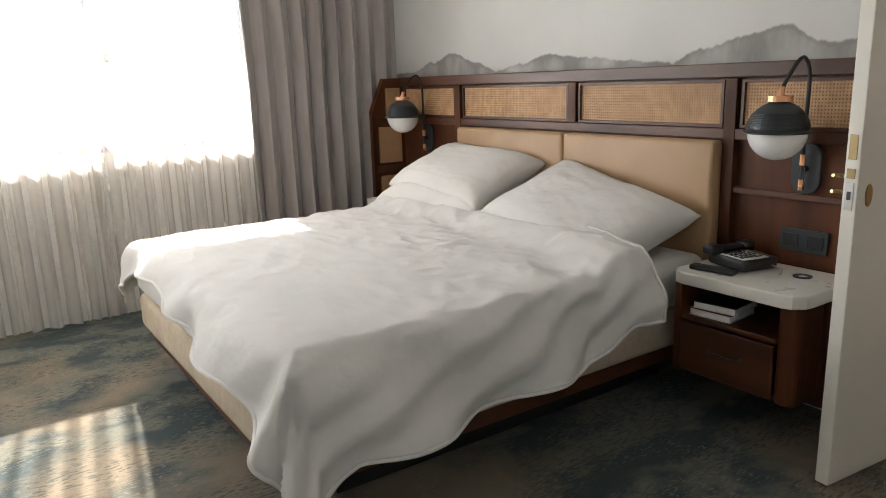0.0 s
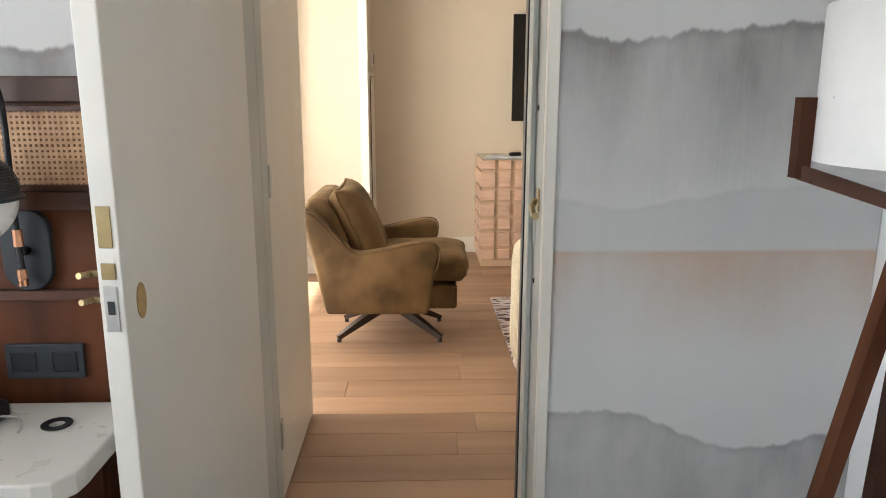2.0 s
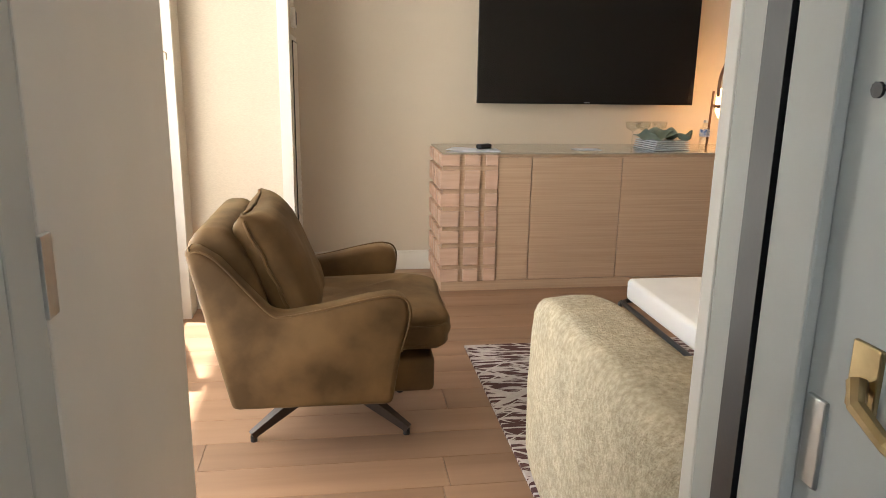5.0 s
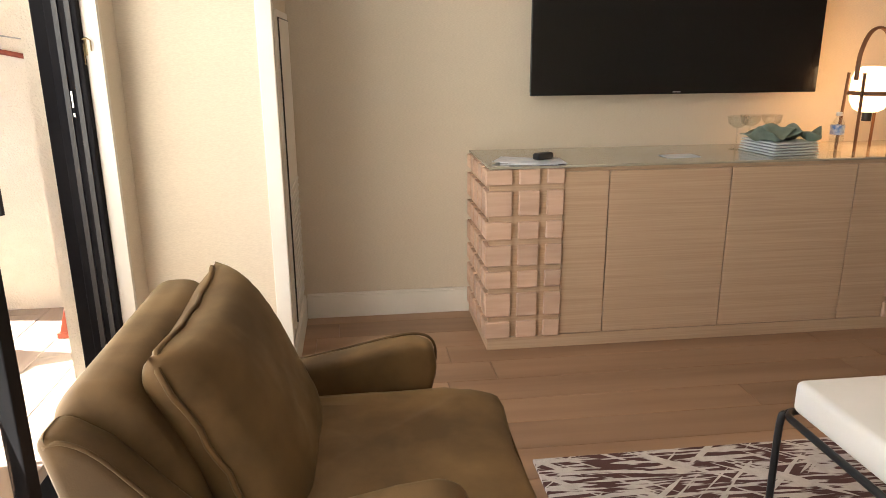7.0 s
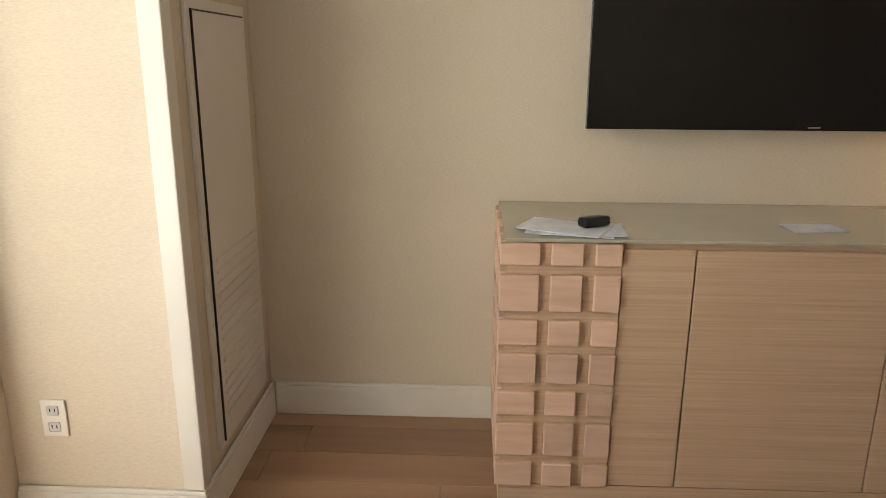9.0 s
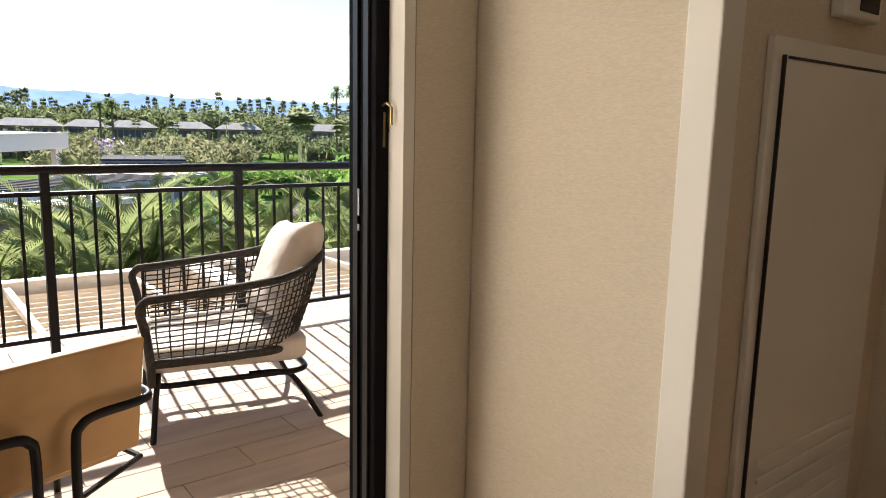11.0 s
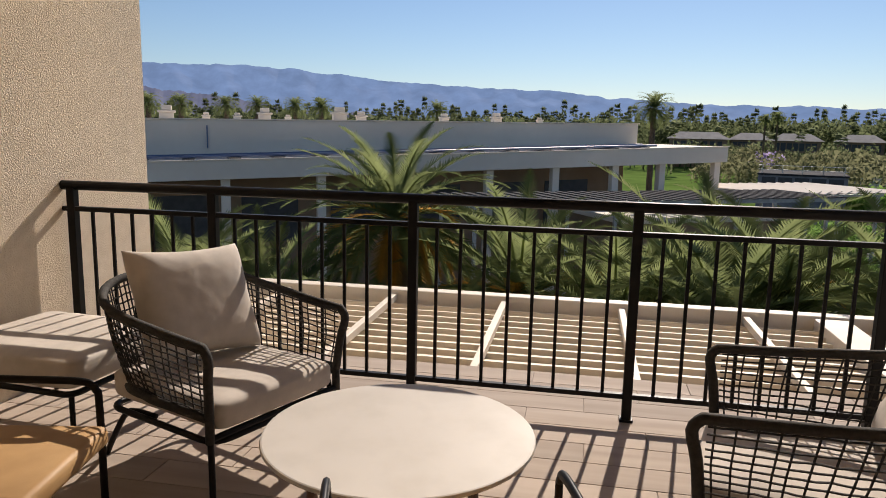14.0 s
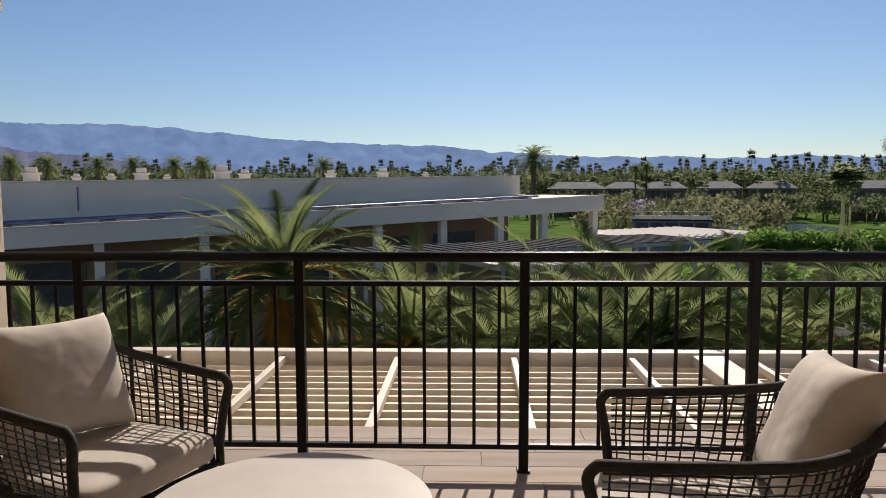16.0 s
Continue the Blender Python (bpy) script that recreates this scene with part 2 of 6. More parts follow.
M_CANE = mat("cane_strand", (0.60, 0.37, 0.20), (0.46, 0.27, 0.14), 30, 0.6, 0.1, 200)
M_CANEBACK = mat("cane_backing", (0.24, 0.12, 0.055), (0.19, 0.09, 0.04), 20, 0.8)
M_SHEET = mat("white_cotton", (0.65, 0.635, 0.62), (0.62, 0.605, 0.59), 3, 0.85, 0.35, 11, sheen=0.15, bdist=0.022, bamp=0.03)
M_SKIRT = mat("beige_box_spring", (0.55, 0.46, 0.35), (0.49, 0.41, 0.31), 30, 0.9, 0.3, 300)
M_STONE = mat("white_quartz", (0.72, 0.70, 0.65), (0.70, 0.68, 0.63), 14, 0.3, 0.0, bamp=0.02)
M_BLACK = mat("black_metal", (0.009, 0.010, 0.012), (0.013, 0.014, 0.017), 8, 0.42, 0.05, 150)
M_SLATE = mat("slate_lamp_enamel", (0.028, 0.036, 0.042), (0.022, 0.028, 0.034), 6, 0.4, 0.05, 90)
M_COPPER = mat("brushed_copper", (0.72, 0.38, 0.22), (0.62, 0.32, 0.18), 30, 0.3, metal=1.0)
M_BRASS = mat("aged_brass", (0.44, 0.34, 0.18), (0.35, 0.27, 0.14), 30, 0.32, metal=1.0)
M_STEEL = mat("latch_steel", (0.6, 0.6, 0.58), (0.5, 0.5, 0.48), 20, 0.35, metal=1.0)
M_OPAL = mat("opal_glass", (0.82, 0.82, 0.82), (0.80, 0.80, 0.80), 3, 0.25)
M_BOOKW = mat("book_white", (0.75, 0.74, 0.72), None, 12, 0.6)
M_BOOKR = mat("book_maroon", (0.18, 0.04, 0.03), None, 12, 0.6)
M_KEY = mat("key_white", (0.6, 0.6, 0.58), None, 12, 0.5)
M_OAK = mat("limed_oak", (0.54, 0.385, 0.255), (0.465, 0.32, 0.207), 26, 0.5, 0.25, 60, stretch=(0.07, 1, 6.0), vary=0.05, bamp=0.04)
M_BLOCK = mat("carved_oak_block", (0.60, 0.42, 0.31), (0.53, 0.355, 0.25), 14, 0.55, 0.2, 70, stretch=(0.3, 1, 2.5), vary=0.12)
M_CTOP = mat("credenza_glass_top", (0.40, 0.37, 0.29), (0.37, 0.34, 0.26), 4, 0.12, coat=0.5)
M_VELVET = mat("olive_velvet", (0.150, 0.090, 0.039), (0.070, 0.041, 0.018), 5.0, 0.6, 0.12, 300, sheen=0.12, spec=0.15, broad=1.6, bamp=0.22)
M_VELVET.node_tree.nodes["Principled BSDF"].inputs["Sheen Tint"].default_value = (0.80, 0.60, 0.30, 1)
M_VELVET.node_tree.nodes["Principled BSDF"].inputs["Sheen Roughness"].default_value = 0.4
M_BOUCLE = mat("cream_boucle", (0.50, 0.43, 0.30), (0.35, 0.29, 0.19), 70, 0.95, 0.9, 160, stretch=(1, 1, 1), bdist=0.006)
M_WHITEUP = mat("white_upholstery", (0.76, 0.74, 0.70), (0.72, 0.70, 0.66), 5, 0.6, 0.15, 240)
M_PLANK = mat("oak_floor_plank", (0.32, 0.195, 0.118), (0.24, 0.142, 0.083), 5, 0.42, 0.1, 60, stretch=(0.13, 1.6, 1), vary=0.22, broad=1.1)
M_TV = mat("tv_screen", (0.004, 0.004, 0.005), None, 3, 0.16, rvar=0.02)
M_PAPER = mat("paper_print", (0.74, 0.75, 0.78), (0.55, 0.6, 0.68), 14, 0.6)
M_LINENG = mat("sage_napkin", (0.20, 0.25, 0.20), (0.15, 0.19, 0.15), 20, 0.9, 0.2, 200)
M_CERAM = mat("pale_ceramic", (0.66, 0.73, 0.76), None, 4, 0.2)
M_LEATHERT = mat("brown_leather_strap", (0.17, 0.075, 0.03), (0.12, 0.05, 0.02), 12, 0.5)
M_BRONZE = mat("dark_bronze_frame", (0.015, 0.015, 0.017), (0.011, 0.011, 0.013), 5, 0.7, 0.04, 90, spec=0.04)
M_GLASS = thin_glass("clear_glass")
M_STUCCO = mat("tan_stucco", (0.82, 0.69, 0.52), (0.76, 0.63, 0.465), 16, 0.92, 0.7, 125, bdist=0.009, broad=0.6)
# Paler copy of the tan stucco; the bright daylight is put into its colour.
M_STUCCO_LIT = mat("lit_stucco", (0.86, 0.80, 0.68), (0.83, 0.77, 0.65), 16, 0.92, 0.6, 110, bdist=0.009, broad=0.6, bamp=0.04)
M_TILE = mat("wood_look_tile", (0.44, 0.36, 0.295), (0.37, 0.30, 0.245), 7, 0.82, 0.1, 40, spec=0.15, stretch=(1.6, 0.14, 1), vary=0.14, broad=1.0)
M_GROUT = mat("grout", (0.34, 0.28, 0.23), None, 20, 0.9)
M_RAIL = mat("railing_paint", (0.010, 0.009, 0.009), (0.014, 0.012, 0.012), 9, 0.42, 0.05, 120, spec=0.12)
M_ROPE = mat("woven_rope", (0.034, 0.029, 0.025), (0.022, 0.019, 0.016), 60, 0.85, 0.6, 380, bdist=0.003)
M_CUSH = mat("outdoor_cushion", (0.55, 0.49, 0.43), (0.50, 0.445, 0.39), 18, 0.9, 0.2, 300)
M_TANVINYL = mat("saddle_tan_leather", (0.44, 0.265, 0.115), (0.37, 0.215, 0.09), 6, 0.6, 0.2, 260, spec=0.3)
M_MARBLE = mat("cream_stone_top", (0.54, 0.50, 0.45), (0.49, 0.45, 0.40), 6, 0.5, 0.0, spec=0.25, lo=0.42, hi=0.72)
M_TEAK = mat("brown_table_leg", (0.12, 0.058, 0.032), (0.08, 0.038, 0.022), 8, 0.45, stretch=(1, 1, 0.2))
M_PERG = mat("cream_pergola_paint", (0.70, 0.60, 0.47), (0.66, 0.56, 0.435), 5, 0.6, 0.05, 60)
M_WHITEB = mat("white_building_stucco", (0.80, 0.71, 0.60), (0.77, 0.68, 0.57), 1.2, 0.9, 0.3, 30, broad=0.15)
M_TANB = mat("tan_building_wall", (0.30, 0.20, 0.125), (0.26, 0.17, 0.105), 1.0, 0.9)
M_DARKB = mat("dark_louvre", (0.05, 0.05, 0.052), (0.07, 0.07, 0.072), 3, 0.6)
M_ROOFW = mat("flat_roof_white", (0.62, 0.60, 0.58), None, 1, 0.9)
M_GRASS = mat("golf_grass", (0.125, 0.195, 0.05), (0.085, 0.14, 0.035), 0.2, 0.9, spec=0.0)
M_GROUND = mat("courtyard_ground", (0.16, 0.135, 0.105), (0.09, 0.10, 0.055), 0.15, 0.95, lo=0.42, hi=0.58, spec=0.0)
M_FROND = leaf_mat("palm_frond", (0.165, 0.19, 0.072), (0.09, 0.112, 0.042), 2)
M_FRONDY = leaf_mat("palm_frond_dry", (0.50, 0.26, 0.04), (0.34, 0.18, 0.04), 3)
M_TRUNK = mat("palm_trunk", (0.17, 0.115, 0.07), (0.10, 0.068, 0.042), 8, 0.95, 1.0, 20, bdist=0.03)
M_LEAF = leaf_mat("tree_leaf", (0.122, 0.138, 0.066), (0.062, 0.08, 0.036), 0.4)
M_LEAFB = leaf_mat("hedge_leaf", (0.15, 0.25, 0.05), (0.08, 0.15, 0.035), 0.8)
M_LEAFY = leaf_mat("olive_tree_leaf", (0.15, 0.145, 0.078), (0.10, 0.103, 0.052), 0.8)
M_LEAFP = leaf_mat("fan_palm_leaf", (0.22, 0.24, 0.13), (0.12, 0.14, 0.07), 0.8)
M_JACA = leaf_mat("lilac_blossom", (0.30, 0.22, 0.40), (0.2, 0.17, 0.26), 0.8)
M_WATER = mat("pond_water", (0.12, 0.2, 0.24), None, 0.3, 0.08)
M_ASPH = mat("asphalt", (0.055, 0.055, 0.058), (0.045, 0.045, 0.048), 2, 0.9, spec=0.1)


def carpet_material():
    m = mat("blue_carpet", (0.05, 0.075, 0.08), (0.16, 0.165, 0.14), 3.2, 0.95, 0.9, 320, stretch=(1.7, 1, 1), lo=0.46, hi=0.56, broad=0.9, detail=9, bdist=0.006)
    nt = m.node_tree
    N, L = nt.nodes, nt.links
    tc = N.new("ShaderNodeTexCoord")
    n = N.new("ShaderNodeTexNoise")
    n.inputs["Scale"].default_value, n.inputs["Detail"].default_value = 1.15, 6
    L.new(tc.outputs["Object"], n.inputs[0])
    r = N.new("ShaderNodeValToRGB")
    r.color_ramp.elements[0].position, r.color_ramp.elements[1].position = 0.50, 0.60
    L.new(n.outputs["Fac"], r.inputs[0])
    mx = N.new("ShaderNodeMix")
    mx.data_type = 'RGBA'
    mx.inputs[7].default_value = (0.25, 0.205, 0.15, 1)
    L.new(r.outputs[0], mx.inputs[0])
    hs = [x for x in N if x.bl_idname == "ShaderNodeHueSaturation"][0]
    L.new(hs.outputs[0], mx.inputs[6])
    col = mx.outputs[2]
    for sc, stretch, lo, hi, tone, amt in ((30.0, (2.6, 0.8, 1), 0.53, 0.58, (0.030, 0.045, 0.052, 1), 0.55), (46.0, (2.6, 0.7, 1), 0.56, 0.60, (0.30, 0.27, 0.21, 1), 0.5)):
        mp = N.new("ShaderNodeMapping")
        mp.inputs["Scale"].default_value = stretch
        L.new(tc.outputs["Object"], mp.inputs[0])
        fine, big = N.new("ShaderNodeTexNoise"), N.new("ShaderNodeTexNoise")
        fine.inputs["Scale"].default_value, fine.inputs["Detail"].default_value = sc, 3
        big.inputs["Scale"].default_value = sc * 0.06
        L.new(mp.outputs[0], fine.inputs[0])
        L.new(mp.outputs[0], big.inputs[0])
        ra, rb_ = N.new("ShaderNodeMapRange"), N.new("ShaderNodeMapRange")
        ra.inputs[1].default_value, ra.inputs[2].default_value, ra.inputs[4].default_value = lo, hi, amt
        rb_.inputs[1].default_value, rb_.inputs[2].default_value = 0.42, 0.55
        L.new(fine.outputs["Fac"], ra.inputs[0])
        L.new(big.outputs["Fac"], rb_.inputs[0])
        q = N.new("ShaderNodeMath")
        q.operation = 'MULTIPLY'
        L.new(ra.outputs[0], q.inputs[0])
        L.new(rb_.outputs[0], q.inputs[1])
        mz = N.new("ShaderNodeMix")
        mz.data_type = 'RGBA'
        mz.inputs[7].default_value = tone
        L.new(q.outputs[0], mz.inputs[0])
        L.new(col, mz.inputs[6])
        col = mz.outputs[2]
    L.new(col, N["Principled BSDF"].inputs["Base Color"])
    return m


def mural_material():
    """Watercolour hills: grey washes with a crisp torn upper edge that fade downwards."""
    m = bpy.data.materials.new("watercolour_mural")
    m.use_nodes = True
    nt = m.node_tree
    N, L = nt.nodes, nt.links
    p = N["Principled BSDF"]
    p.inputs["Roughness"].default_value = 0.85
    tc = N.new("ShaderNodeTexCoord")
    sep = N.new("ShaderNodeSeparateXYZ")
    L.new(tc.outputs["Object"], sep.inputs[0])

    def math_(op, a, b=None, c=None):
        q = N.new("ShaderNodeMath")
        q.operation = op
        for i, v in enumerate((a, b, c)):
            if v is None:
                continue
            if isinstance(v, (int, float)):
                q.inputs[i].default_value = v
            else:
                L.new(v, q.inputs[i])
        return q.outputs[0]

    def wave(off, s1, a1, s2, a2):
        cx = N.new("ShaderNodeCombineXYZ")
        L.new(sep.outputs[0], cx.inputs[0])
        cx.inputs[1].default_value = off
        out = None
        for s, a, d in ((s1, a1, 3.0), (s2, a2, 5.0)):
            q = N.new("ShaderNodeTexNoise")
            q.inputs["Scale"].default_value, q.inputs["Detail"].default_value = s, d
            L.new(cx.outputs[0], q.inputs[0])
            v = math_('MULTIPLY', math_('SUBTRACT', q.outputs["Fac"], 0.5), a)
            out = v if out is None else math_('ADD', out, v)
        return out
    streak = N.new("ShaderNodeTexNoise")
    mp = N.new("ShaderNodeMapping")
    mp.inputs["Scale"].default_value = (22, 1, 1.6)
    L.new(tc.outputs["Object"], mp.inputs[0])
    L.new(mp.outputs[0], streak.inputs[0])
    streak.inputs["Detail"].default_value = 5
    cloud = N.new("ShaderNodeTexNoise")
    cloud.inputs["Scale"].default_value, cloud.inputs["Detail"].default_value = 1.6, 6
    L.new(tc.outputs["Object"], cloud.inputs[0])
    blot = N.new("ShaderNodeTexNoise")
    mb = N.new("ShaderNodeMapping")
    mb.inputs["Scale"].default_value = (4.5, 1, 2.2)
    L.new(tc.outputs["Object"], mb.inputs[0])
    L.new(mb.outputs[0], blot.inputs[0])
    blot.inputs["Scale"].default_value, blot.inputs["Detail"].default_value = 1.0, 7
    bl_ = N.new("ShaderNodeMapRange")
    bl_.inputs[1].default_value, bl_.inputs[2].default_value = 0.33, 0.68
    bl_.inputs[3].default_value, bl_.inputs[4].default_value = 0.30, 1.25
    L.new(blot.outputs["Fac"], bl_.inputs[0])
    px_ = N.new("ShaderNodeMapRange")
    px_.inputs[1].default_value, px_.inputs[2].default_value = -5.0, 0.4
    L.new(sep.outputs[0], px_.inputs[0])

    def profile(prof, z0, dz):
        """Height of a wash's torn edge along the wall, from places and heights."""
        r = N.new("ShaderNodeValToRGB")
        L.new(px_.outputs[0], r.inputs[0])
        e = r.color_ramp
        e.interpolation = 'EASE'
        while len(e.elements) < len(prof):
            e.elements.new(0.5)
        for k, (x, z) in enumerate(prof):
            e.elements[k].position = (x + 5.0) / 5.4
            v = (z - z0) / dz
            e.elements[k].color = (v, v, v, 1)
        return math_('MULTIPLY_ADD', r.outputs[0], dz, z0)
    hz = profile([(-4.8, 1.44), (-4.55, 1.50), (-4.31, 1.55), (-4.05, 1.48), (-3.85, 1.43), (-3.62, 1.46), (-3.40, 1.50), (-3.1, 1.47), (-2.84, 1.445), (-2.57, 1.425), (-2.42, 1.475), (-2.2, 1.52), (-2.02, 1.55), (-1.89, 1.475), (-1.75, 1.48), (-0.56, 1.525), (-0.39, 1.495), (-0.2, 1.525), (0.07, 1.545), (0.3, 1.53)], 1.3, 0.4)
    lz = profile([(-4.8, 0.45), (-0.53, 0.515), (-0.37, 0.52), (-0.04, 0.405), (0.1, 0.41), (0.23, 0.445), (0.35, 0.47)], 0.3, 0.4)
    base = N.new("ShaderNodeMix")
    base.data_type = 'RGBA'
    base.inputs[6].default_value, base.inputs[7].default_value = (0.68, 0.675, 0.66, 1), (0.54, 0.535, 0.53, 1)
    L.new(cloud.outputs["Fac"], base.inputs[0])
    col = base.outputs[2]
    for z, fade, dark, tone, w in ((hz, 0.42, 0.9, (0.235, 0.225, 0.218), (3.1, 9.0, 0.03, 34.0, 0.035)), (1.15, 0.30, 0.35, (0.42, 0.43, 0.44), (9.7, 0.9, 0.30, 14.0, 0.03)), (0.970, 0.30, 0.75, (0.52, 0.385, 0.30), (1.0, 0.3, 0.008, 3.0, 0.003)), (lz, 0.5, 0.9, (0.29, 0.285, 0.285), (6.2, 5.0, 0.03, 26.0, 0.035))):
        off, s1, a1, s2, a2 = w
        d = math_('SUBTRACT', math_('ADD', wave(off, s1, a1, s2, a2), z), sep.outputs[2])
        inside = N.new("ShaderNodeMapRange")
        inside.inputs[1].default_value, inside.inputs[2].default_value = 0.0, 0.010
        L.new(d, inside.inputs[0])
        fd = N.new("ShaderNodeMapRange")
        fd.inputs[1].default_value, fd.inputs[2].default_value = 0.02, fade
        fd.inputs[3].default_value, fd.inputs[4].default_value = 1.0, 0.0
        L.new(math_('ADD', d, math_('MULTIPLY', math_('SUBTRACT', streak.outputs["Fac"], 0.5), 0.22 * fade)), fd.inputs[0])
        rim = N.new("ShaderNodeMapRange")
        rim.inputs[1].default_value, rim.inputs[2].default_value = 0.008, 0.03
        rim.inputs[3].default_value, rim.inputs[4].default_value = 0.45, 0.0
        L.new(d, rim.inputs[0])
        wash = math_('ADD', math_('MULTIPLY', fd.outputs[0], bl_.outputs[0]), math_('MULTIPLY', rim.outputs[0], cloud.outputs["Fac"]))
        clampd = math_('MINIMUM', math_('MULTIPLY', wash, dark), 0.95)
        fac = math_('MULTIPLY', inside.outputs[0], clampd)
        mx = N.new("ShaderNodeMix")
        mx.data_type = 'RGBA'
        L.new(fac, mx.inputs[0])
        L.new(col, mx.inputs[6])
        mx.inputs[7].default_value = (*tone, 1)
        col = mx.outputs[2]
    L.new(col, p.inputs["Base Color"])
    return m


def sheer_material():
    m = bpy.data.materials.new("sheer_curtain")
    m.use_nodes = True
    nt = m.node_tree
    N, L = nt.nodes, nt.links
    out = N["Material Output"]
    N.remove(N["Principled BSDF"])
    tr, tl, df = N.new("ShaderNodeBsdfTransparent"), N.new("ShaderNodeBsdfTranslucent"), N.new("ShaderNodeBsdfDiffuse")
    tl.inputs[0].default_value = (0.80, 0.78, 0.75, 1)
    df.inputs[0].default_value = (0.54, 0.515, 0.50, 1)
    tc = N.new("ShaderNodeTexCoord")
    mp = N.new("ShaderNodeMapping")
    mp.inputs["Scale"].default_value = (0.0, 1, 0.04)
    L.new(tc.outputs["Object"], mp.inputs[0])
    no = N.new("ShaderNodeTexWave")
    no.bands_direction = 'Y'
    no.inputs["Scale"].default_value, no.inputs["Distortion"].default_value, no.inputs["Detail"].default_value, no.inputs["Detail Scale"].default_value = 3.1, 2.6, 1.0, 0.6
    L.new(mp.outputs[0], no.inputs[0])
    mr = N.new("ShaderNodeMapRange")
    mr.inputs[1].default_value, mr.inputs[2].default_value = 0.1, 0.9
    mr.inputs[3].default_value, mr.inputs[4].default_value = 0.30, 0.72
    L.new(no.outputs["Fac"], mr.inputs[0])
    a, b = N.new("ShaderNodeMixShader"), N.new("ShaderNodeMixShader")
    a.inputs[0].default_value = 0.5
    L.new(tl.outputs[0], a.inputs[1])
    L.new(df.outputs[0], a.inputs[2])
    L.new(mr.outputs[0], b.inputs[0])
    L.new(a.outputs[0], b.inputs[1])
    L.new(tr.outputs[0], b.inputs[2])
    L.new(b.outputs[0], out.inputs[0])
    return m


def rug_material():
    m = mat("streaked_rug", (0.60, 0.55, 0.52), (0.52, 0.47, 0.44), 40, 0.95, 0.6, 200, bdist=0.005)
    nt = m.node_tree
    N, L = nt.nodes, nt.links
    tc = N.new("ShaderNodeTexCoord")
    out = None
    for sc, rot, lo, hi in (((5.5, 52, 1), 0.02, 0.47, 0.50), ((2.6, 30, 1), 0.65, 0.585, 0.60), ((2.0, 28, 1), -0.7, 0.60, 0.615)):
        mp = N.new("ShaderNodeMapping")
        mp.inputs["Scale"].default_value = sc
        mp.inputs["Rotation"].default_value = (0, 0, rot)
        vr = N.new("ShaderNodeVectorRotate")
        vr.inputs["Angle"].default_value = rot
        L.new(tc.outputs["Object"], vr.inputs["Vector"])
        mp.inputs["Rotation"].default_value = (0, 0, 0)
        L.new(vr.outputs[0], mp.inputs[0])
        n = N.new("ShaderNodeTexNoise")
        n.inputs["Scale"].default_value, n.inputs["Detail"].default_value = 1.0, 2
        L.new(mp.outputs[0], n.inputs[0])
        r = N.new("ShaderNodeMapRange")
        r.inputs[1].default_value, r.inputs[2].default_value = lo, hi
        L.new(n.outputs["Fac"], r.inputs[0])
        if out is None:
            out = r.outputs[0]
        else:
            q = N.new("ShaderNodeMath")
            q.operation = 'SUBTRACT'
            q.use_clamp = True
            L.new(out, q.inputs[0])
            L.new(r.outputs[0], q.inputs[1])
            out = q.outputs[0]
    mx = N.new("ShaderNodeMix")
    mx.data_type = 'RGBA'
    mx.inputs[7].default_value = (0.085, 0.035, 0.032, 1)
    hs = [x for x in N if x.bl_idname == "ShaderNodeHueSaturation"][0]
    L.new(hs.outputs[0], mx.inputs[6])
    L.new(out, mx.inputs[0])
    L.new(mx.outputs[2], N["Principled BSDF"].inputs["Base Color"])
    return m


M_CARPET = carpet_material()
M_MURAL = mural_material()
M_SHEER = sheer_material()
M_RUG = rug_material()
M_DRAPE = mat("grey_drape", (0.36, 0.325, 0.315), (0.31, 0.28, 0.27), 30, 0.85, 0.2, 240, stretch=(1, 1, 0.1), sheen=0.2)
M_OPALLIT = emission_of(mat("lit_opal_glass", (0.85, 0.8, 0.7), None, 3, 0.3), (1.0, 0.60, 0.27), 0.9)

# ---- setting: rooms ----
CEIL = 2.62
W0, W1, DX0, DX1, DH = 3.23, 3.57, -1.37, -0.588, 2.1


def setting(name, bm, material, label, category="wall", smooth=False):
    return tagged(part(name, bm, material, None, "", smooth), label, category, "", "structure")


# floors
setting("floor_bedroom", box(DX0 - 0.05, DX1 + 0.05, 3.33, 3.545, -0.2, 0.0, bm=box(-5.3, 0.5, -2.8, 3.33, -0.2, 0.0)), M_CARPET, "deep blue and sand patterned bedroom carpet", "floor")
floor_living = setting("floor_living", box(-2.06, 5.3, 3.565, 10.2, -0.2, -0.016), M_GROUT, "wide oak plank floor of the living room", "floor")
setting("threshold", box(-1.369, -0.589, 3.54, 3.60, 0.0, 0.006, 0.002), M_TEAK, "dark metal threshold strip between carpet and oak", "threshold")
setting("ceiling_bedroom", box(-5.3, 0.5, -2.8, 3.23, CEIL, CEIL + 0.2), M_CEIL, "white painted bedroom ceiling", "ceiling")
setting("ceiling_living", box(-2.06, 5.3, 3.23, 10.2, CEIL, CEIL + 0.2), M_CEIL, "white painted living room ceiling", "ceiling")

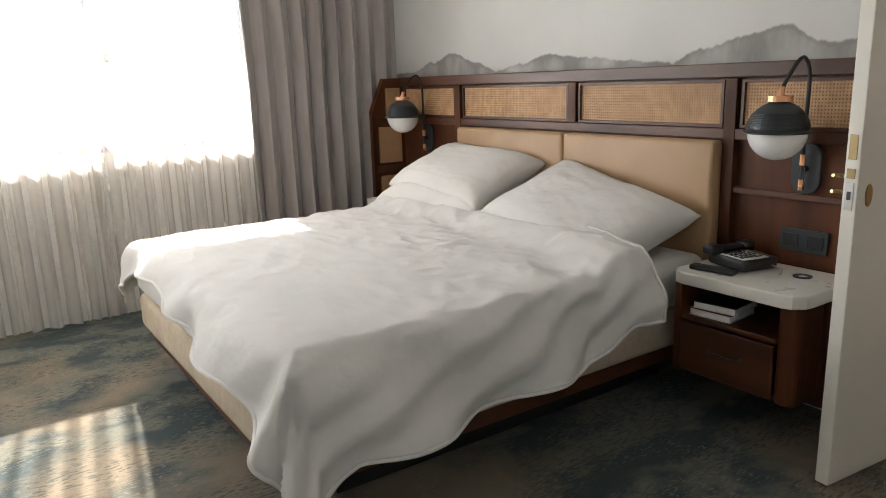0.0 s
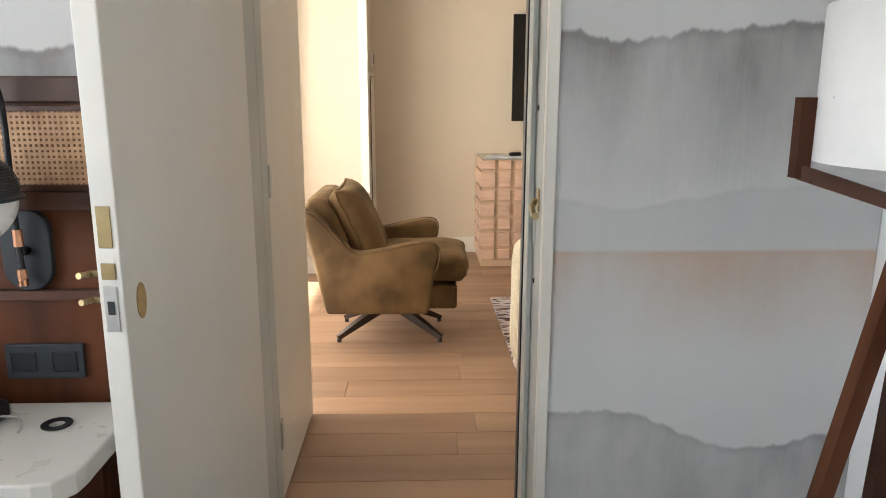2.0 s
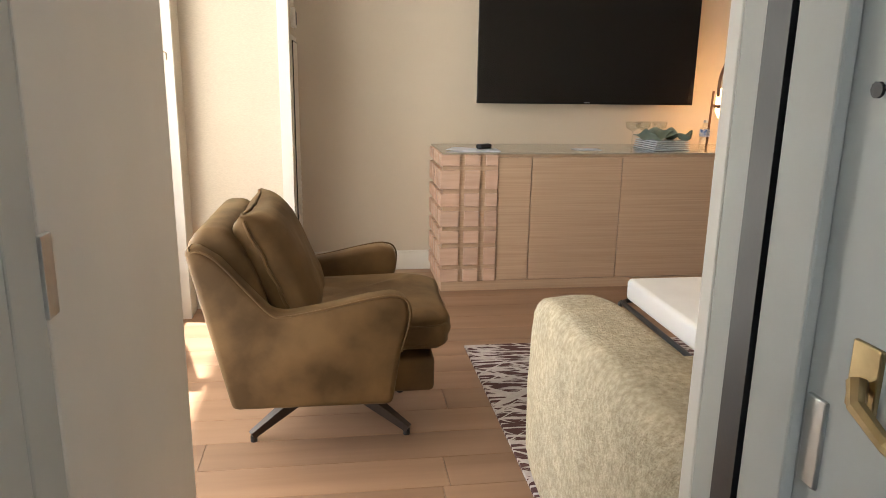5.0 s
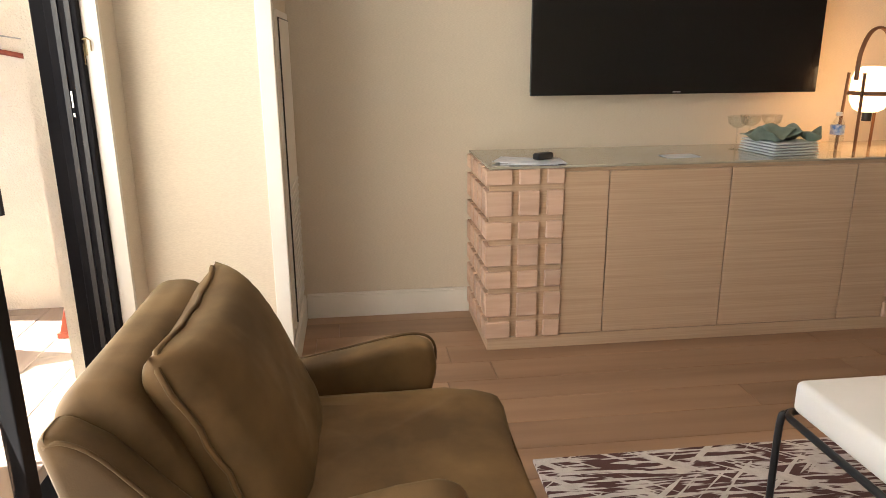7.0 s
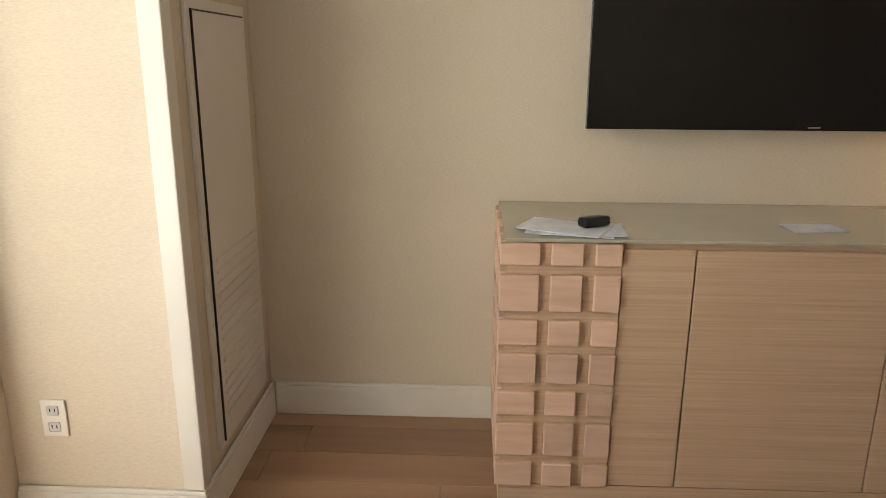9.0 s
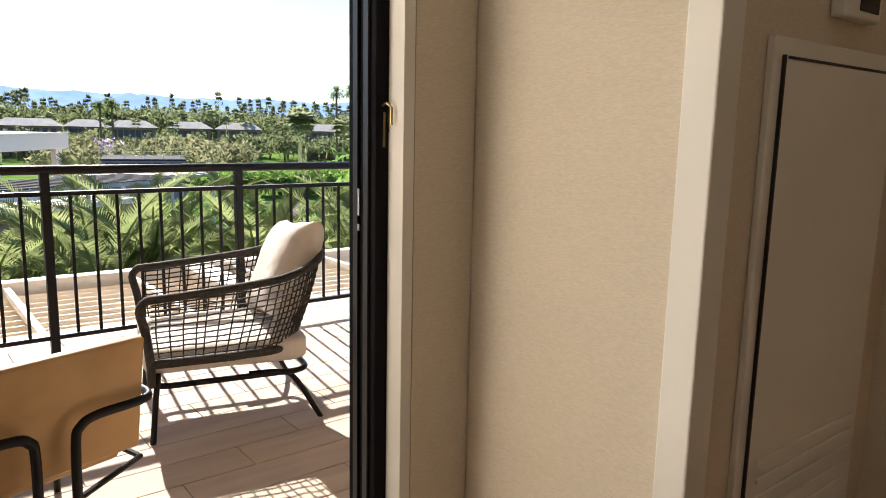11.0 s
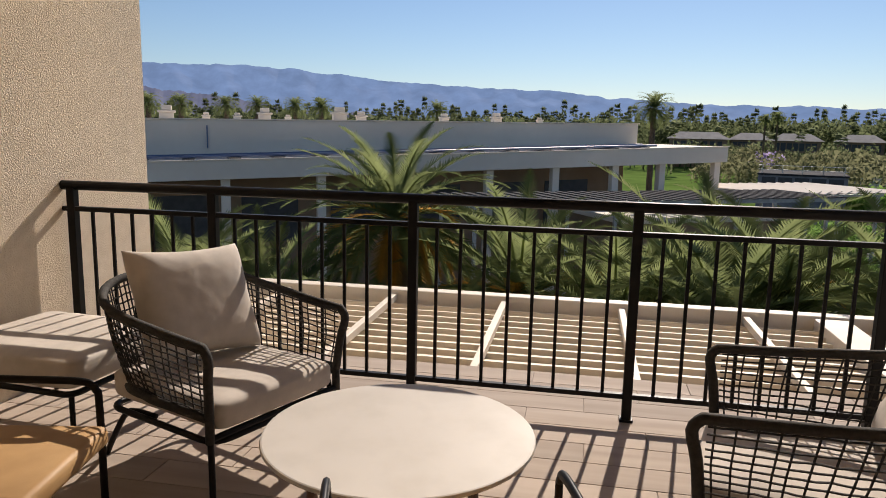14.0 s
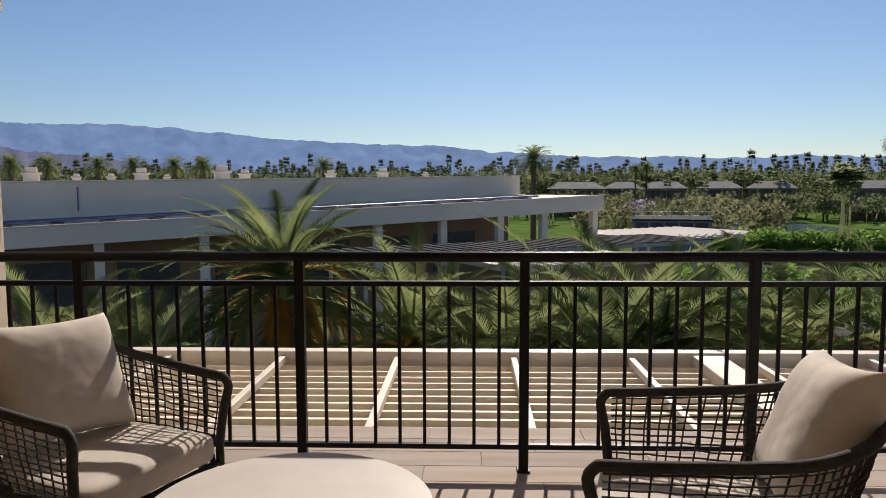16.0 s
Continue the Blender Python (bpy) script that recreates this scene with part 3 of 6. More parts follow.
# wall with the mural and the connecting doorway
mural = bmesh.new()
box(-5.3, DX0 - 0.05, W0, W0 + 0.10, 0, CEIL, bm=mural)
box(DX1 + 0.031, 0.306, W0, W0 + 0.16, 0, CEIL, bm=mural)
box(DX0 - 0.05, DX1 + 0.031, W0, W0 + 0.16, DH + 0.05, CEIL, bm=mural)
setting("wall_mural", mural, M_MURAL, "bedroom wall with grey watercolour hill mural")
back = bmesh.new()
box(-2.06, DX0 - 0.05, W0 + 0.103, W1, 0, CEIL, bm=back)
box(DX1 + 0.031, 5.3, W0 + 0.163, W1, 0, CEIL, bm=back)
box(DX0 - 0.05, DX1 + 0.031, W0 + 0.163, W1, DH + 0.05, CEIL, bm=back)
setting("wall_living_south", back, M_LINEN, "living room wall in sand linen wallpaper")
door_frame = root("door_frame", 0, 0, 0, 0, "cream painted and grey connecting door frame", "door frame", "", "structure")
for x0, x1, y0 in ((DX0 - 0.049, DX0, W0 + 0.178), (DX1, DX1 + 0.030, W0 + 0.02)):
    part("jamb", box(x0, x1, y0, W1 - 0.02, 0, DH, 0.002), M_JAMB, door_frame, "grey jamb")
part("casing", box(DX0 - 0.049, DX0 + 0.001, W1 - 0.019, W1 + 0.07, 0, DH, 0.004), M_JAMB, door_frame)
part("casing", box(DX1, DX1 + 0.030, W1 - 0.019, W1 + 0.012, 0, DH, 0.004), M_DOOR, door_frame)
part("casing", box(DX1, DX1 + 0.030, W0 - 0.012, W0 + 0.019, 0, DH, 0.004), M_DOOR, door_frame)
part("head", box(DX0 - 0.049, DX1 + 0.030, W0 - 0.012, W1 + 0.012, DH + 0.001, DH + 0.049, 0.003), M_DOOR, door_frame)
part("stop", box(DX1 - 0.016, DX1 - 0.001, W0 + 0.13, W0 + 0.2, 0.01, DH, 0.003), M_JAMB, door_frame)
for z in (1.33, 0.86):
    part("screw", tube([(DX1 - 0.003, W0 + 0.10, z), (DX1 + 0.001, W0 + 0.10, z)], 0.007, 10), M_BLACK, door_frame)
seal = setting("door_seal", box(DX1 - 0.019, DX1 - 0.001, W0 + 0.205, W0 + 0.245, 0.01, DH), M_BLACK, "black rubber seal strip in the door frame", "seal")

setting("wall_bedroom_east", box(0.308, 0.5, -2.8, 3.39, 0, CEIL), M_PLASTER, "plain white bedroom wall")
setting("wall_bedroom_south", box(-5.3, 0.306, -2.8, -2.6, 0, CEIL), M_PLASTER, "plain white bedroom wall")
ww = bmesh.new()
WX0, WX1, WY0, WY1, WZ0, WZ1 = -5.3, -5.1, -1.9, 2.2, 0.95, 2.3
box(WX0, WX1, -2.6, WY0, 0, CEIL, bm=ww)
box(WX0, WX1, WY1, W0, 0, CEIL, bm=ww)
box(WX0, WX1, WY0, WY1, 0, WZ0, bm=ww)
box(WX0, WX1, WY0, WY1, WZ1, CEIL, bm=ww)
setting("wall_bedroom_west", ww, M_PLASTER, "white bedroom window wall")

# bedroom window
win = root("window_1", WX0 + 0.1, 0, 0, 0, "dark framed sliding bedroom window behind sheers", "window", "", "structure")
for y in (WY0, 1.20, WY1 - 0.06):
    part("window_frame", box(-0.03, 0.03, y, y + 0.06, WZ0 + 0.06, WZ1 - 0.06, 0.004), M_BRONZE, win)
part("window_frame", box(-0.03, 0.03, WY0, WY1, WZ1 - 0.058, WZ1, 0.004), M_BRONZE, win)
part("window_sill", box(-0.05, 0.06, WY0, WY1, WZ0, WZ0 + 0.058, 0.004), M_TRIM, win)
for y0, y1 in ((WY0 + 0.062, 1.198), (1.262, WY1 - 0.062)):
    pane = part("pane", box(-0.004, 0.004, y0, y1, WZ0 + 0.06, WZ1 - 0.06), M_GLASS, win)
    pane.visible_shadow = False
part("latch", box(0.031, 0.055, 1.205, 1.255, 1.08, 1.15, 0.003), M_BLACK, win, "black window latch")
setting("window_overhang", box(-6.75, -5.31, -2.6, 3.0, 2.7, 2.95), M_STUCCO, "stucco slab overhang above the bedroom window", "overhang")


def curtain(name, y0, y1, x, z0, z1, depth, pitch, material, label, seed=0):
    b = bmesh.new()
    n = int((y1 - y0) / pitch * 10)
    rows = 14
    grid = []
    for i in range(n + 1):
        s = i / n
        y = y0 + (y1 - y0) * s
        col = []
        for j in range(rows + 1):
            h = j / rows
            ph = 2 * math.pi * (y - y0) / pitch + 1.3 * noise.noise(Vector((y * 1.7 + seed, 0, h * 0.7)))
            a = depth * (0.8 + 0.5 * noise.noise(Vector((y * 2.1, seed, h * 1.2)))) * (1.15 - 0.3 * h)
            col.append(b.verts.new((x + a * math.sin(ph), y + 0.25 * a * math.sin(2 * ph) + 0.01 * noise.noise(Vector((y * 3, h * 3, seed))), z0 + (z1 - z0) * h)))
        grid.append(col)
    for i in range(n):
        for j in range(rows):
            b.faces.new((grid[i][j], grid[i + 1][j], grid[i + 1][j + 1], grid[i][j + 1]))
    return tagged(part(name, b, material, None, "", True), label, "curtain")


curtain("sheer_curtain", -2.1, 1.20, -5.0, 0.02, 2.58, 0.040, 0.125, M_SHEER, "pale translucent sheer curtain across the bright window", 3)
curtain("sheer_curtain", 1.12, 2.14, -5.03, 0.02, 2.58, 0.036, 0.115, M_SHEER, "pale translucent sheer curtain drawn against the grey drape", 11)
curtain("drape_curtain", 2.05, 3.18, -4.94, 0.015, 2.58, 0.045, 0.125, M_DRAPE, "grey floor-length pleated drape beside the window", 8)
setting("curtain_rail", box(-5.05, -4.86, -2.2, 3.2, 2.585, 2.618, 0.004), M_TRIM, "white ceiling curtain track", "curtain rail")

# doors of the connecting doorway
leaf = root("connecting_door", DX0 + 0.004, W0 + 0.13, 0, 0, "cream connecting door standing open into the bedroom", "door")
leaf.matrix_basis = pose(DX0 + 0.004, W0 + 0.12, 0, 0, 0, -95.5)
part("door_leaf", box(-0.055, 0.68, -0.050, -0.004, 0.012, 2.09, 0.003), M_DOOR, leaf)
for z, h, m in ((1.135, 0.075, M_BRASS), (0.985, 0.085, M_STEEL)):
    part("latch_plate", box(0.6795, 0.6825, -0.041, -0.015, z - h / 2, z + h / 2, 0.001), m, leaf)
part("bolt_plate", box(0.6795, 0.6825, -0.041, -0.015, 1.04, 1.07, 0.001), M_BRASS, leaf)
part("keyhole", box(0.682, 0.684, -0.034, -0.022, 0.975, 1.0), M_BLACK, leaf)
part("escutcheon", slab([(0.62 + 0.018 * math.cos(a), 0.985 + 0.035 * math.sin(a)) for a in (k * math.pi / 10 for k in range(20))], 0.002, 0.006, axis='y'), M_BRASS, leaf, "oval brass escutcheon")
for z in (1.04, 0.99):
    part("thumb_turn", tube([(0.64, -0.053, z), (0.64, -0.085, z), (0.675, -0.088, z + 0.004)], 0.006, 8), M_BRASS, leaf)
leaf2 = root("connecting_door", DX0 + 0.004, W1, 0, 0, "cream connecting door standing open into the living room", "door")
leaf2.matrix_basis = pose(DX0 + 0.002, W1 + 0.076, 0, 0, 0, 90)
part("door_leaf", box(0, 0.69, 0.002, 0.046, 0.012, 2.09, 0.003), M_DOOR, leaf2)
part("flush_bolt", box(0.687, 0.6915, 0.014, 0.034, 1.02, 1.08, 0.001), M_STEEL, leaf2)
for z in (0.25, 1.1, 1.85):
    part("hinge", box(-0.012, 0.02, -0.004, 0.003, z - 0.05, z + 0.05, 0.001), M_STEEL, leaf2)
strike = root("door_latch", DX1, W0, 1.09, 0, "aged brass flip latch on the cream door frame", "latch")
part("plate", box(-0.004, 0.002, 0.045, 0.08, -0.03, 0.032, 0.002), M_BRASS, strike)
part("arm", tube([(-0.01, 0.06, 0.0), (-0.02, 0.045, -0.015), (-0.022, 0.005, -0.03), (-0.02, -0.012, -0.03)], [0.009, 0.008, 0.007, 0.010], 8), M_BRASS, strike)
part("strike_plate", box(-0.004, 0.002, 0.10, 0.127, -0.13, -0.04, 0.002), M_STEEL, strike)

# ---- bedroom: headboard ----
HX0, HX1, HY, HT = -4.80, -1.44, 3.11, 1.40
hb = root("headboard", -3.11, HY, 0, 0, "wall-wide walnut headboard with cane panels and tan leather pad", "headboard")


def hbx(x):
    return x + 3.11


panel = slab([(hbx(HX0), 0.05), (hbx(HX1), 0.05), (hbx(HX1), HT), (hbx(HX0), HT)], -0.114, -0.03, axis='y')
part("back_panel", panel, M_WALNUT, hb)
part("top_rail", box(hbx(HX0), hbx(HX1), 0.0, 0.028, HT - 0.055, HT + 0.004, 0.004), M_WALNUT_H, hb)
part("middle_rail", box(hbx(HX0), hbx(HX1), 0.0, 0.028, 1.095, 1.14, 0.004), M_WALNUT_H, hb)
for x in (-4.10, -3.09, -2.175):
    part("stile", box(hbx(x) - 0.027, hbx(x) + 0.027, -0.004, 0.028, 0.05 if x in (-4.10, -2.175) else 1.142, HT - 0.057, 0.003), M_WALNUT, hb)
part("lower_rail", box(hbx(-2.145), hbx(HX1), 0.004, 0.028, 0.875, 0.90, 0.003), M_WALNUT_H, hb)


def cane(parent, x0, x1, z0, z1):
    part("cane_backing", box(x0, x1, 0.022, 0.0295, z0, z1), M_CANEBACK, parent)
    b = bmesh.new()
    y = 0.0205
    k = int((x1 - x0) / 0.0125)
    for i in range(k):
        x = x0 + (i + 0.5) * (x1 - x0) / k
        box(x - 0.0034, x + 0.0034, y - 0.0016, y + 0.001, z0, z1, bm=b)
    k = int((z1 - z0) / 0.0125)
    for i in range(k):
        z = z0 + (i + 0.5) * (z1 - z0) / k
        box(x0, x1, y - 0.003, y - 0.0004, z - 0.0036, z + 0.0036, bm=b)
    o = part("cane_weave", b, M_CANE, parent, "woven natural cane")
    tagged(o, kind="stuff")
    t = bmesh.new()
    for a, c, d, e in ((x0 - 0.012, x1 + 0.012, z0 - 0.012, z0), (x0 - 0.012, x1 + 0.012, z1, z1 + 0.012), (x0 - 0.012, x0, z0, z1), (x1, x1 + 0.012, z0, z1)):
        box(a, c, 0.006, 0.0297, d, e, bm=t)
    part("bead", t, M_WALNUT_H, parent)


for x0, x1 in ((-4.74, -4.15), (-4.045, -3.14), (-3.04, -2.225), (-2.12, -1.47)):
    cane(hb, hbx(x0), hbx(x1), 1.155, 1.325)
# the wing that returns along the drape
wing = part("wing", slab([(0.0, 0.05), (0.27, 0.05), (0.27, HT - 0.22), (0.17, HT), (0.0, HT)], 0.0, 0.02, axis='y'), M_WALNUT, hb, "walnut wing with cane panels")
wing.matrix_basis = Matrix.Translation((hbx(HX0) + 0.0, 0.03, 0)) @ pose(0, 0, 0, 0, 0, -90)
part("wing_edge", tube([(0.255, 0.004, 0.05), (0.255, 0.004, HT - 0.23), (0.16, 0.004, HT - 0.012), (0.0, 0.004, HT - 0.012)], 0.018, 4), M_WALNUT, wing)
for z in (0.44, 0.755, 1.095):
    part("wing_rail", box(0.0, 0.25, 0.001, 0.014, z, z + 0.045, 0.002), M_WALNUT_H, wing)
for z0, z1, x1 in ((0.51, 0.73, 0.215), (0.82, 1.07, 0.215), (1.16, 1.335, 0.15)):
    b = bmesh.new()
    for i in range(int((x1 - 0.03) / 0.0125)):
        x = 0.03 + 0.0125 * (i + 0.5)
        box(x - 0.0034, x + 0.0034, 0.001, 0.004, z0, z1, bm=b)
    for i in range(int((z1 - z0) / 0.0125)):
        z = z0 + 0.0125 * (i + 0.5)
        box(0.03, x1, 0.0027, 0.0055, z - 0.0036, z + 0.0036, bm=b)
    tagged(part("cane_weave", b, M_CANE, wing, "woven natural cane"), kind="stuff")
pad_l = part("leather_pad", box(hbx(-4.05), hbx(-3.113), -0.055, 0.027, 0.35, 1.09, 0.022, 4), M_LEATHER, hb, "tan leather pad", True)
pad_r = part("leather_pad", box(hbx(-3.107), hbx(-2.205), -0.055, 0.027, 0.35, 1.09, 0.022, 4), M_LEATHER, hb, "tan leather pad", True)


def sconce(x, label):
    s = root("wall_sconce", x, HY + 0.028, 1.0, 0, label, "wall lamp", "sconces beside the bed")
    part("backplate", slab(round_rect(-0.058, 0.058, -0.10, 0.10, 0.057, 7), 0.0, 0.022, 0.004, axis='y'), M_SLATE, s)
    arm = curve([(0.0, -0.045, -0.06), (0.0, -0.05, 0.1), (0.005, -0.055, 0.33), (0.0, -0.08, 0.405), (-0.005, -0.12, 0.40), (-0.015, -0.17, 0.335), (-0.02, -0.19, 0.30)], 6)
    part("arm", tube(arm, 0.007, 10), M_BLACK, s, "", True)
    for z in (0.035, -0.06):
        part("collar", tube([(0, -0.047, z - 0.02), (0, -0.047, z + 0.02)], 0.011, 12), M_COPPER, s, "copper collar")
    part("standoff", tube([(0, -0.02, 0.0), (0, -0.047, 0.0)], 0.012, 10), M_BLACK, s)
    c = (-0.022, -0.195, 0.152)
    part("joint", tube([(-0.019, -0.187, 0.31), (-0.022, -0.195, 0.272)], [0.010, 0.013], 10), M_COPPER, s, "copper joint")
    part("cap", lathe([(0.0, 0.126), (0.045, 0.126), (0.045, 0.105), (0.0, 0.105)], 24, None, c), M_COPPER, s, "copper cap")
    prof = []
    for k in range(12):
        a = radians(90 - 90 * k / 11)
        r = 0.108 * math.cos(a)
        prof.append((r, 0.108 * math.sin(a)))
    prof += [(0.114, 0.0), (0.118, -0.004), (0.114, -0.008), (0.108, -0.006)]
    dome = lathe(prof, 36, None, c)
    part("dome_shade", dome, M_SLATE, s, "ribbed slate-blue dome", True)
    for k in range(10):
        z = 0.012 + 0.0058 * k
        r = math.sqrt(max(0.0, 0.109 ** 2 - z * z)) + 0.0008
        part("rib", tube([(c[0] + r * math.cos(a), c[1] + r * math.sin(a), c[2] + z) for a in (2 * math.pi * q / 28 for q in range(28))], 0.0017, 4, closed=True), M_SLATE, s)
    part("globe", lathe([(0.104 * math.cos(radians(a)), 0.104 * math.sin(radians(a)) - 0.003) for a in range(0, -91, -9)], 32, None, c), M_OPAL, s, "white opal glass half globe", True)
    return s


sconce(-1.842, "slate dome sconce with copper joints over the nightstand")
sconce(-4.47, "slate dome sconce with copper joints by the drape")

# bed
bed = root("bed", -3.11, 2.07, 0, 0, "unmade king bed with beige box base on dark plinth", "bed")
part("plinth", box(-0.72, 0.70, -0.72, 0.95, 0.0, 0.16, 0.005), M_BLACK, bed)
part("side_rail", box(-0.90, 0.87, -0.94, 0.97, 0.161, 0.225, 0.006), M_WALNUT_H, bed)
part("box_spring", box(-0.925, 0.895, -0.975, 0.97, 0.227, 0.40, 0.03, 3), M_SKIRT, bed, "beige fabric box spring", True)
part("mattress", box(-0.93, 0.92, -0.98, 0.98, 0.402, 0.615, 0.06, 4), M_SHEET, bed, "mattress in a white fitted sheet", True)


def duvet():
    b = bmesh.new()
    nx, ny = 230, 190
    ex, ey, top = 0.95, -0.93, 0.655
    grid = []
    for i in range(nx + 1):
        sl = -1.32 + 2.80 * i / nx
        col = []
        for j in range(ny + 1):
            u = j / ny
            tl = -1.25 + 1.85 * u
            lim = 0.50 + 0.14 * max(0, min(1, (-0.72 - tl) / 0.35)) - 0.13 * max(0, min(1, (tl + 0.9) / 1.5)) + 0.025 * noise.noise(Vector((tl * 2, 1, 1)))
            s = -1.32 + (ex + lim + 1.32) * i / nx
            head = 0.60 + 0.05 * noise.noise(Vector((s * 1.5, 4, 0))) - 0.12 * max(0, s - 0.2)
            dyl = 0.18 + 0.20 * max(0.0, min(1.0, (sl + 0.3) / 1.2)) + 0.13 * math.exp(-((sl + 1.05) / 0.22) ** 2) + 0.04 * noise.noise(Vector((sl * 2.5, 7, 2)))
            t = ey - dyl + (head - ey + dyl) * u
            tt = t
            dxr, dxl, dy = max(0, s - ex), max(0, -0.95 - s), max(0, ey - t)
            px = min(s, ex) if s > 0 else max(s, -0.95)
            py = max(t, ey)
            d = math.sqrt(dxr * dxr + dxl * dxl + dy * dy)
            ang = 1 - math.exp(-(d / 0.15))
            drop = d - 0.13 * ang
            flare = 0.11 * ang + 0.07 * d
            fold = 0.034 * math.sin(10.5 * ((tt - 0.9 * d) if dxr > dy else s + 0.5 * d) + 2.4 * noise.noise(Vector((s, t, 3)))) * min(1, d / 0.3)
            fold += 0.019 * math.sin(17 * (t + 0.9 * s + 1.1 * d) + 3 * noise.noise(Vector((s * 2, t * 2, 8)))) * min(1, d / 0.2) * (0.6 + noise.noise(Vector((t * 2.3, d * 3, 5))))
            if d > 1e-6:
                px += (flare + fold) * (dxr - dxl) / d
                py -= (flare + fold) * dy / d
            z = top - drop
            w = noise.noise(Vector((s * 1.6, t * 1.6, 0))) * 0.013 + noise.noise(Vector((s * 4 + 2 * t, t * 5, 2))) * 0.009
            q = noise.noise(Vector((s * 3 + t * 6, t * 3 - s * 5, 5)))
            hd_ = max(0.0, min(1.0, (t + 0.35) / 0.5))
            w += (0.006 + 0.008 * hd_) * (1 - abs(q) * 2.6) * (0.5 + 0.5 * noise.noise(Vector((s * 1.2, t * 1.2, 9))))
            q = noise.noise(Vector((s * 9 - t * 4, t * 8 + s * 3, 11)))
            w += (0.002 + 0.0035 * hd_) * (1 - abs(q) * 2.4)
            q = noise.noise(Vector((s * 5 + t * 2.5 + 1.5 * noise.noise(Vector((s * 2, t * 2, 1))), t * 11, 17)))
            w += (0.0015 + 0.002 * hd_) * (1 - abs(q) * 2.6)
            q = noise.noise(Vector((s * 16, t * 19, 21)))
            w += 0.0006 * (1 - abs(q) * 2.2)
            puff = 0.05 * max(0, u - 0.86) / 0.14 + 0.035 * math.exp(-((u - 0.93) / 0.05) ** 2)
            crest = 0.03 * math.exp(-((s - 0.75) / 0.25) ** 2) * max(0, min(1, (t + 0.2) / 0.6))
            edge = min(1, 1.2 * d)
            w *= 1 + 0.2 * edge
            col.append(b.verts.new((px + w * 0.35 * edge, py - w * 0.3 * edge, max(0.03, z + w * (1 - 0.6 * edge) + puff + crest))))
        grid.append(col)
    for i in range(nx):
        for j in range(ny):
            b.faces.new((grid[i][j], grid[i + 1][j], grid[i + 1][j + 1], grid[i][j + 1]))
    bmesh.ops.recalc_face_normals(b, faces=b.faces[:])
    seams = [[v.co.copy() for v in grid[nx][::2]], [grid[i][0].co.copy() for i in range(0, nx + 1, 2)], [grid[i][ny].co.copy() for i in range(0, nx + 1, 2)]]
    return b, seams


duvet_bm, seams = duvet()
dv = tagged(part("duvet", duvet_bm, M_SHEET, None, "", True), "rumpled white cotton duvet spilling over the bed", "duvet")
dv.matrix_basis = pose(-3.11, 2.07, 0)
for edge in seams:
    part("hem", tube(edge, 0.008, 6), M_SHEET, dv, "stitched hem", True)
sol = dv.modifiers.new("thick", 'SOLIDIFY')
sol.thickness, sol.offset = 0.02, -1.0


def pillow_mesh(hx, hy, hz, seed, nu=44, nv=34, soft=0.6):
    """Two stuffed sheets joined at a seam, fuller in the middle, with drawn-out corners and creases."""
    b = bmesh.new()
    sides = []
    for sg in (1, -1):
        g = []
        for i in range(nu + 1):
            x = -1 + 2 * i / nu
            col = []
            for j in range(nv + 1):
                y = -1 + 2 * j / nv
                full = max(0.0, (1 - x ** 4) * (1 - y ** 4)) ** 0.46
                px = x * (1 - 0.07 * (1 - y * y))
                py = y * (1 - 0.09 * (1 - x * x))
                w = (noise.noise(Vector((x * 1.4 + seed * 5, y * 1.4, sg))) * 0.30 + noise.noise(Vector((x * 4 + seed, y * 6, sg))) * 0.09 + (0.5 - abs(noise.noise(Vector((x * 7 + 3 * y + seed, y * 9 - x * 4, sg))))) * 0.10) * soft
                crease = 0.10 * soft * (1 - abs(noise.noise(Vector((x * 3 + y * 2, y * 4 + seed, 3)))) * 3) * (x * x * 0.6 + y * y * 0.4)
                col.append(b.verts.new((px * hx, py * hy, sg * hz * full * (1 + w + crease))))
            g.append(col)
        sides.append(g)
    for s_, g in zip((1, -1), sides):
        for i in range(nu):
            for j in range(nv):
                q = (g[i][j], g[i + 1][j], g[i + 1][j + 1], g[i][j + 1])
                b.faces.new(q if s_ > 0 else q[::-1])
    bmesh.ops.remove_doubles(b, verts=b.verts[:], dist=0.0006)
    return b


def pillow(x, y, z, rx, ry, rz, hx, hy, hz, seed, label):
    o = tagged(part("pillow", pillow_mesh(hx, hy, hz, seed, 64, 48, 0.55), M_SHEET, None, "", True), label, "pillow", "bed pillows")
    o.matrix_basis = pose(x, y, z, rx, ry, rz)


pillow(-3.70, 2.80, 0.74, 10, 0, 4, 0.44, 0.27, 0.11, 1, "white pillow lying flat under another pillow")
pillow(-3.66, 2.82, 0.85, 22, 3, 0, 0.43, 0.26, 0.10, 2, "plump white pillow leaning on the headboard")
pillow(-2.70, 2.79, 0.755, 23, 10, -6, 0.46, 0.28, 0.098, 3, "white pillow slumped against the leather pad")

# nightstand
ns = root("nightstand", -1.87, 2.93, 0.2, 0, "wall-hung walnut nightstand with white stone top", "nightstand")
part("stone_top", slab([(-0.27, 0.18), (-0.27, -0.165), (-0.245, -0.205), (-0.215, -0.215), (0.20, -0.215), (0.235, -0.205), (0.265, -0.165), (0.27, -0.13), (0.27, 0.18)], 0.365, 0.415, 0.006), M_STONE, ns, "white stone top with rounded corners")
part("side", box(-0.255, -0.225, -0.19, 0.18, 0.0, 0.364, 0.003), M_WALNUT, ns)
part("side", slab(round_rect(0.17, 0.255, -0.19, 0.0, 0.04) , 0.0, 0.364, 0.003), M_WALNUT, ns)
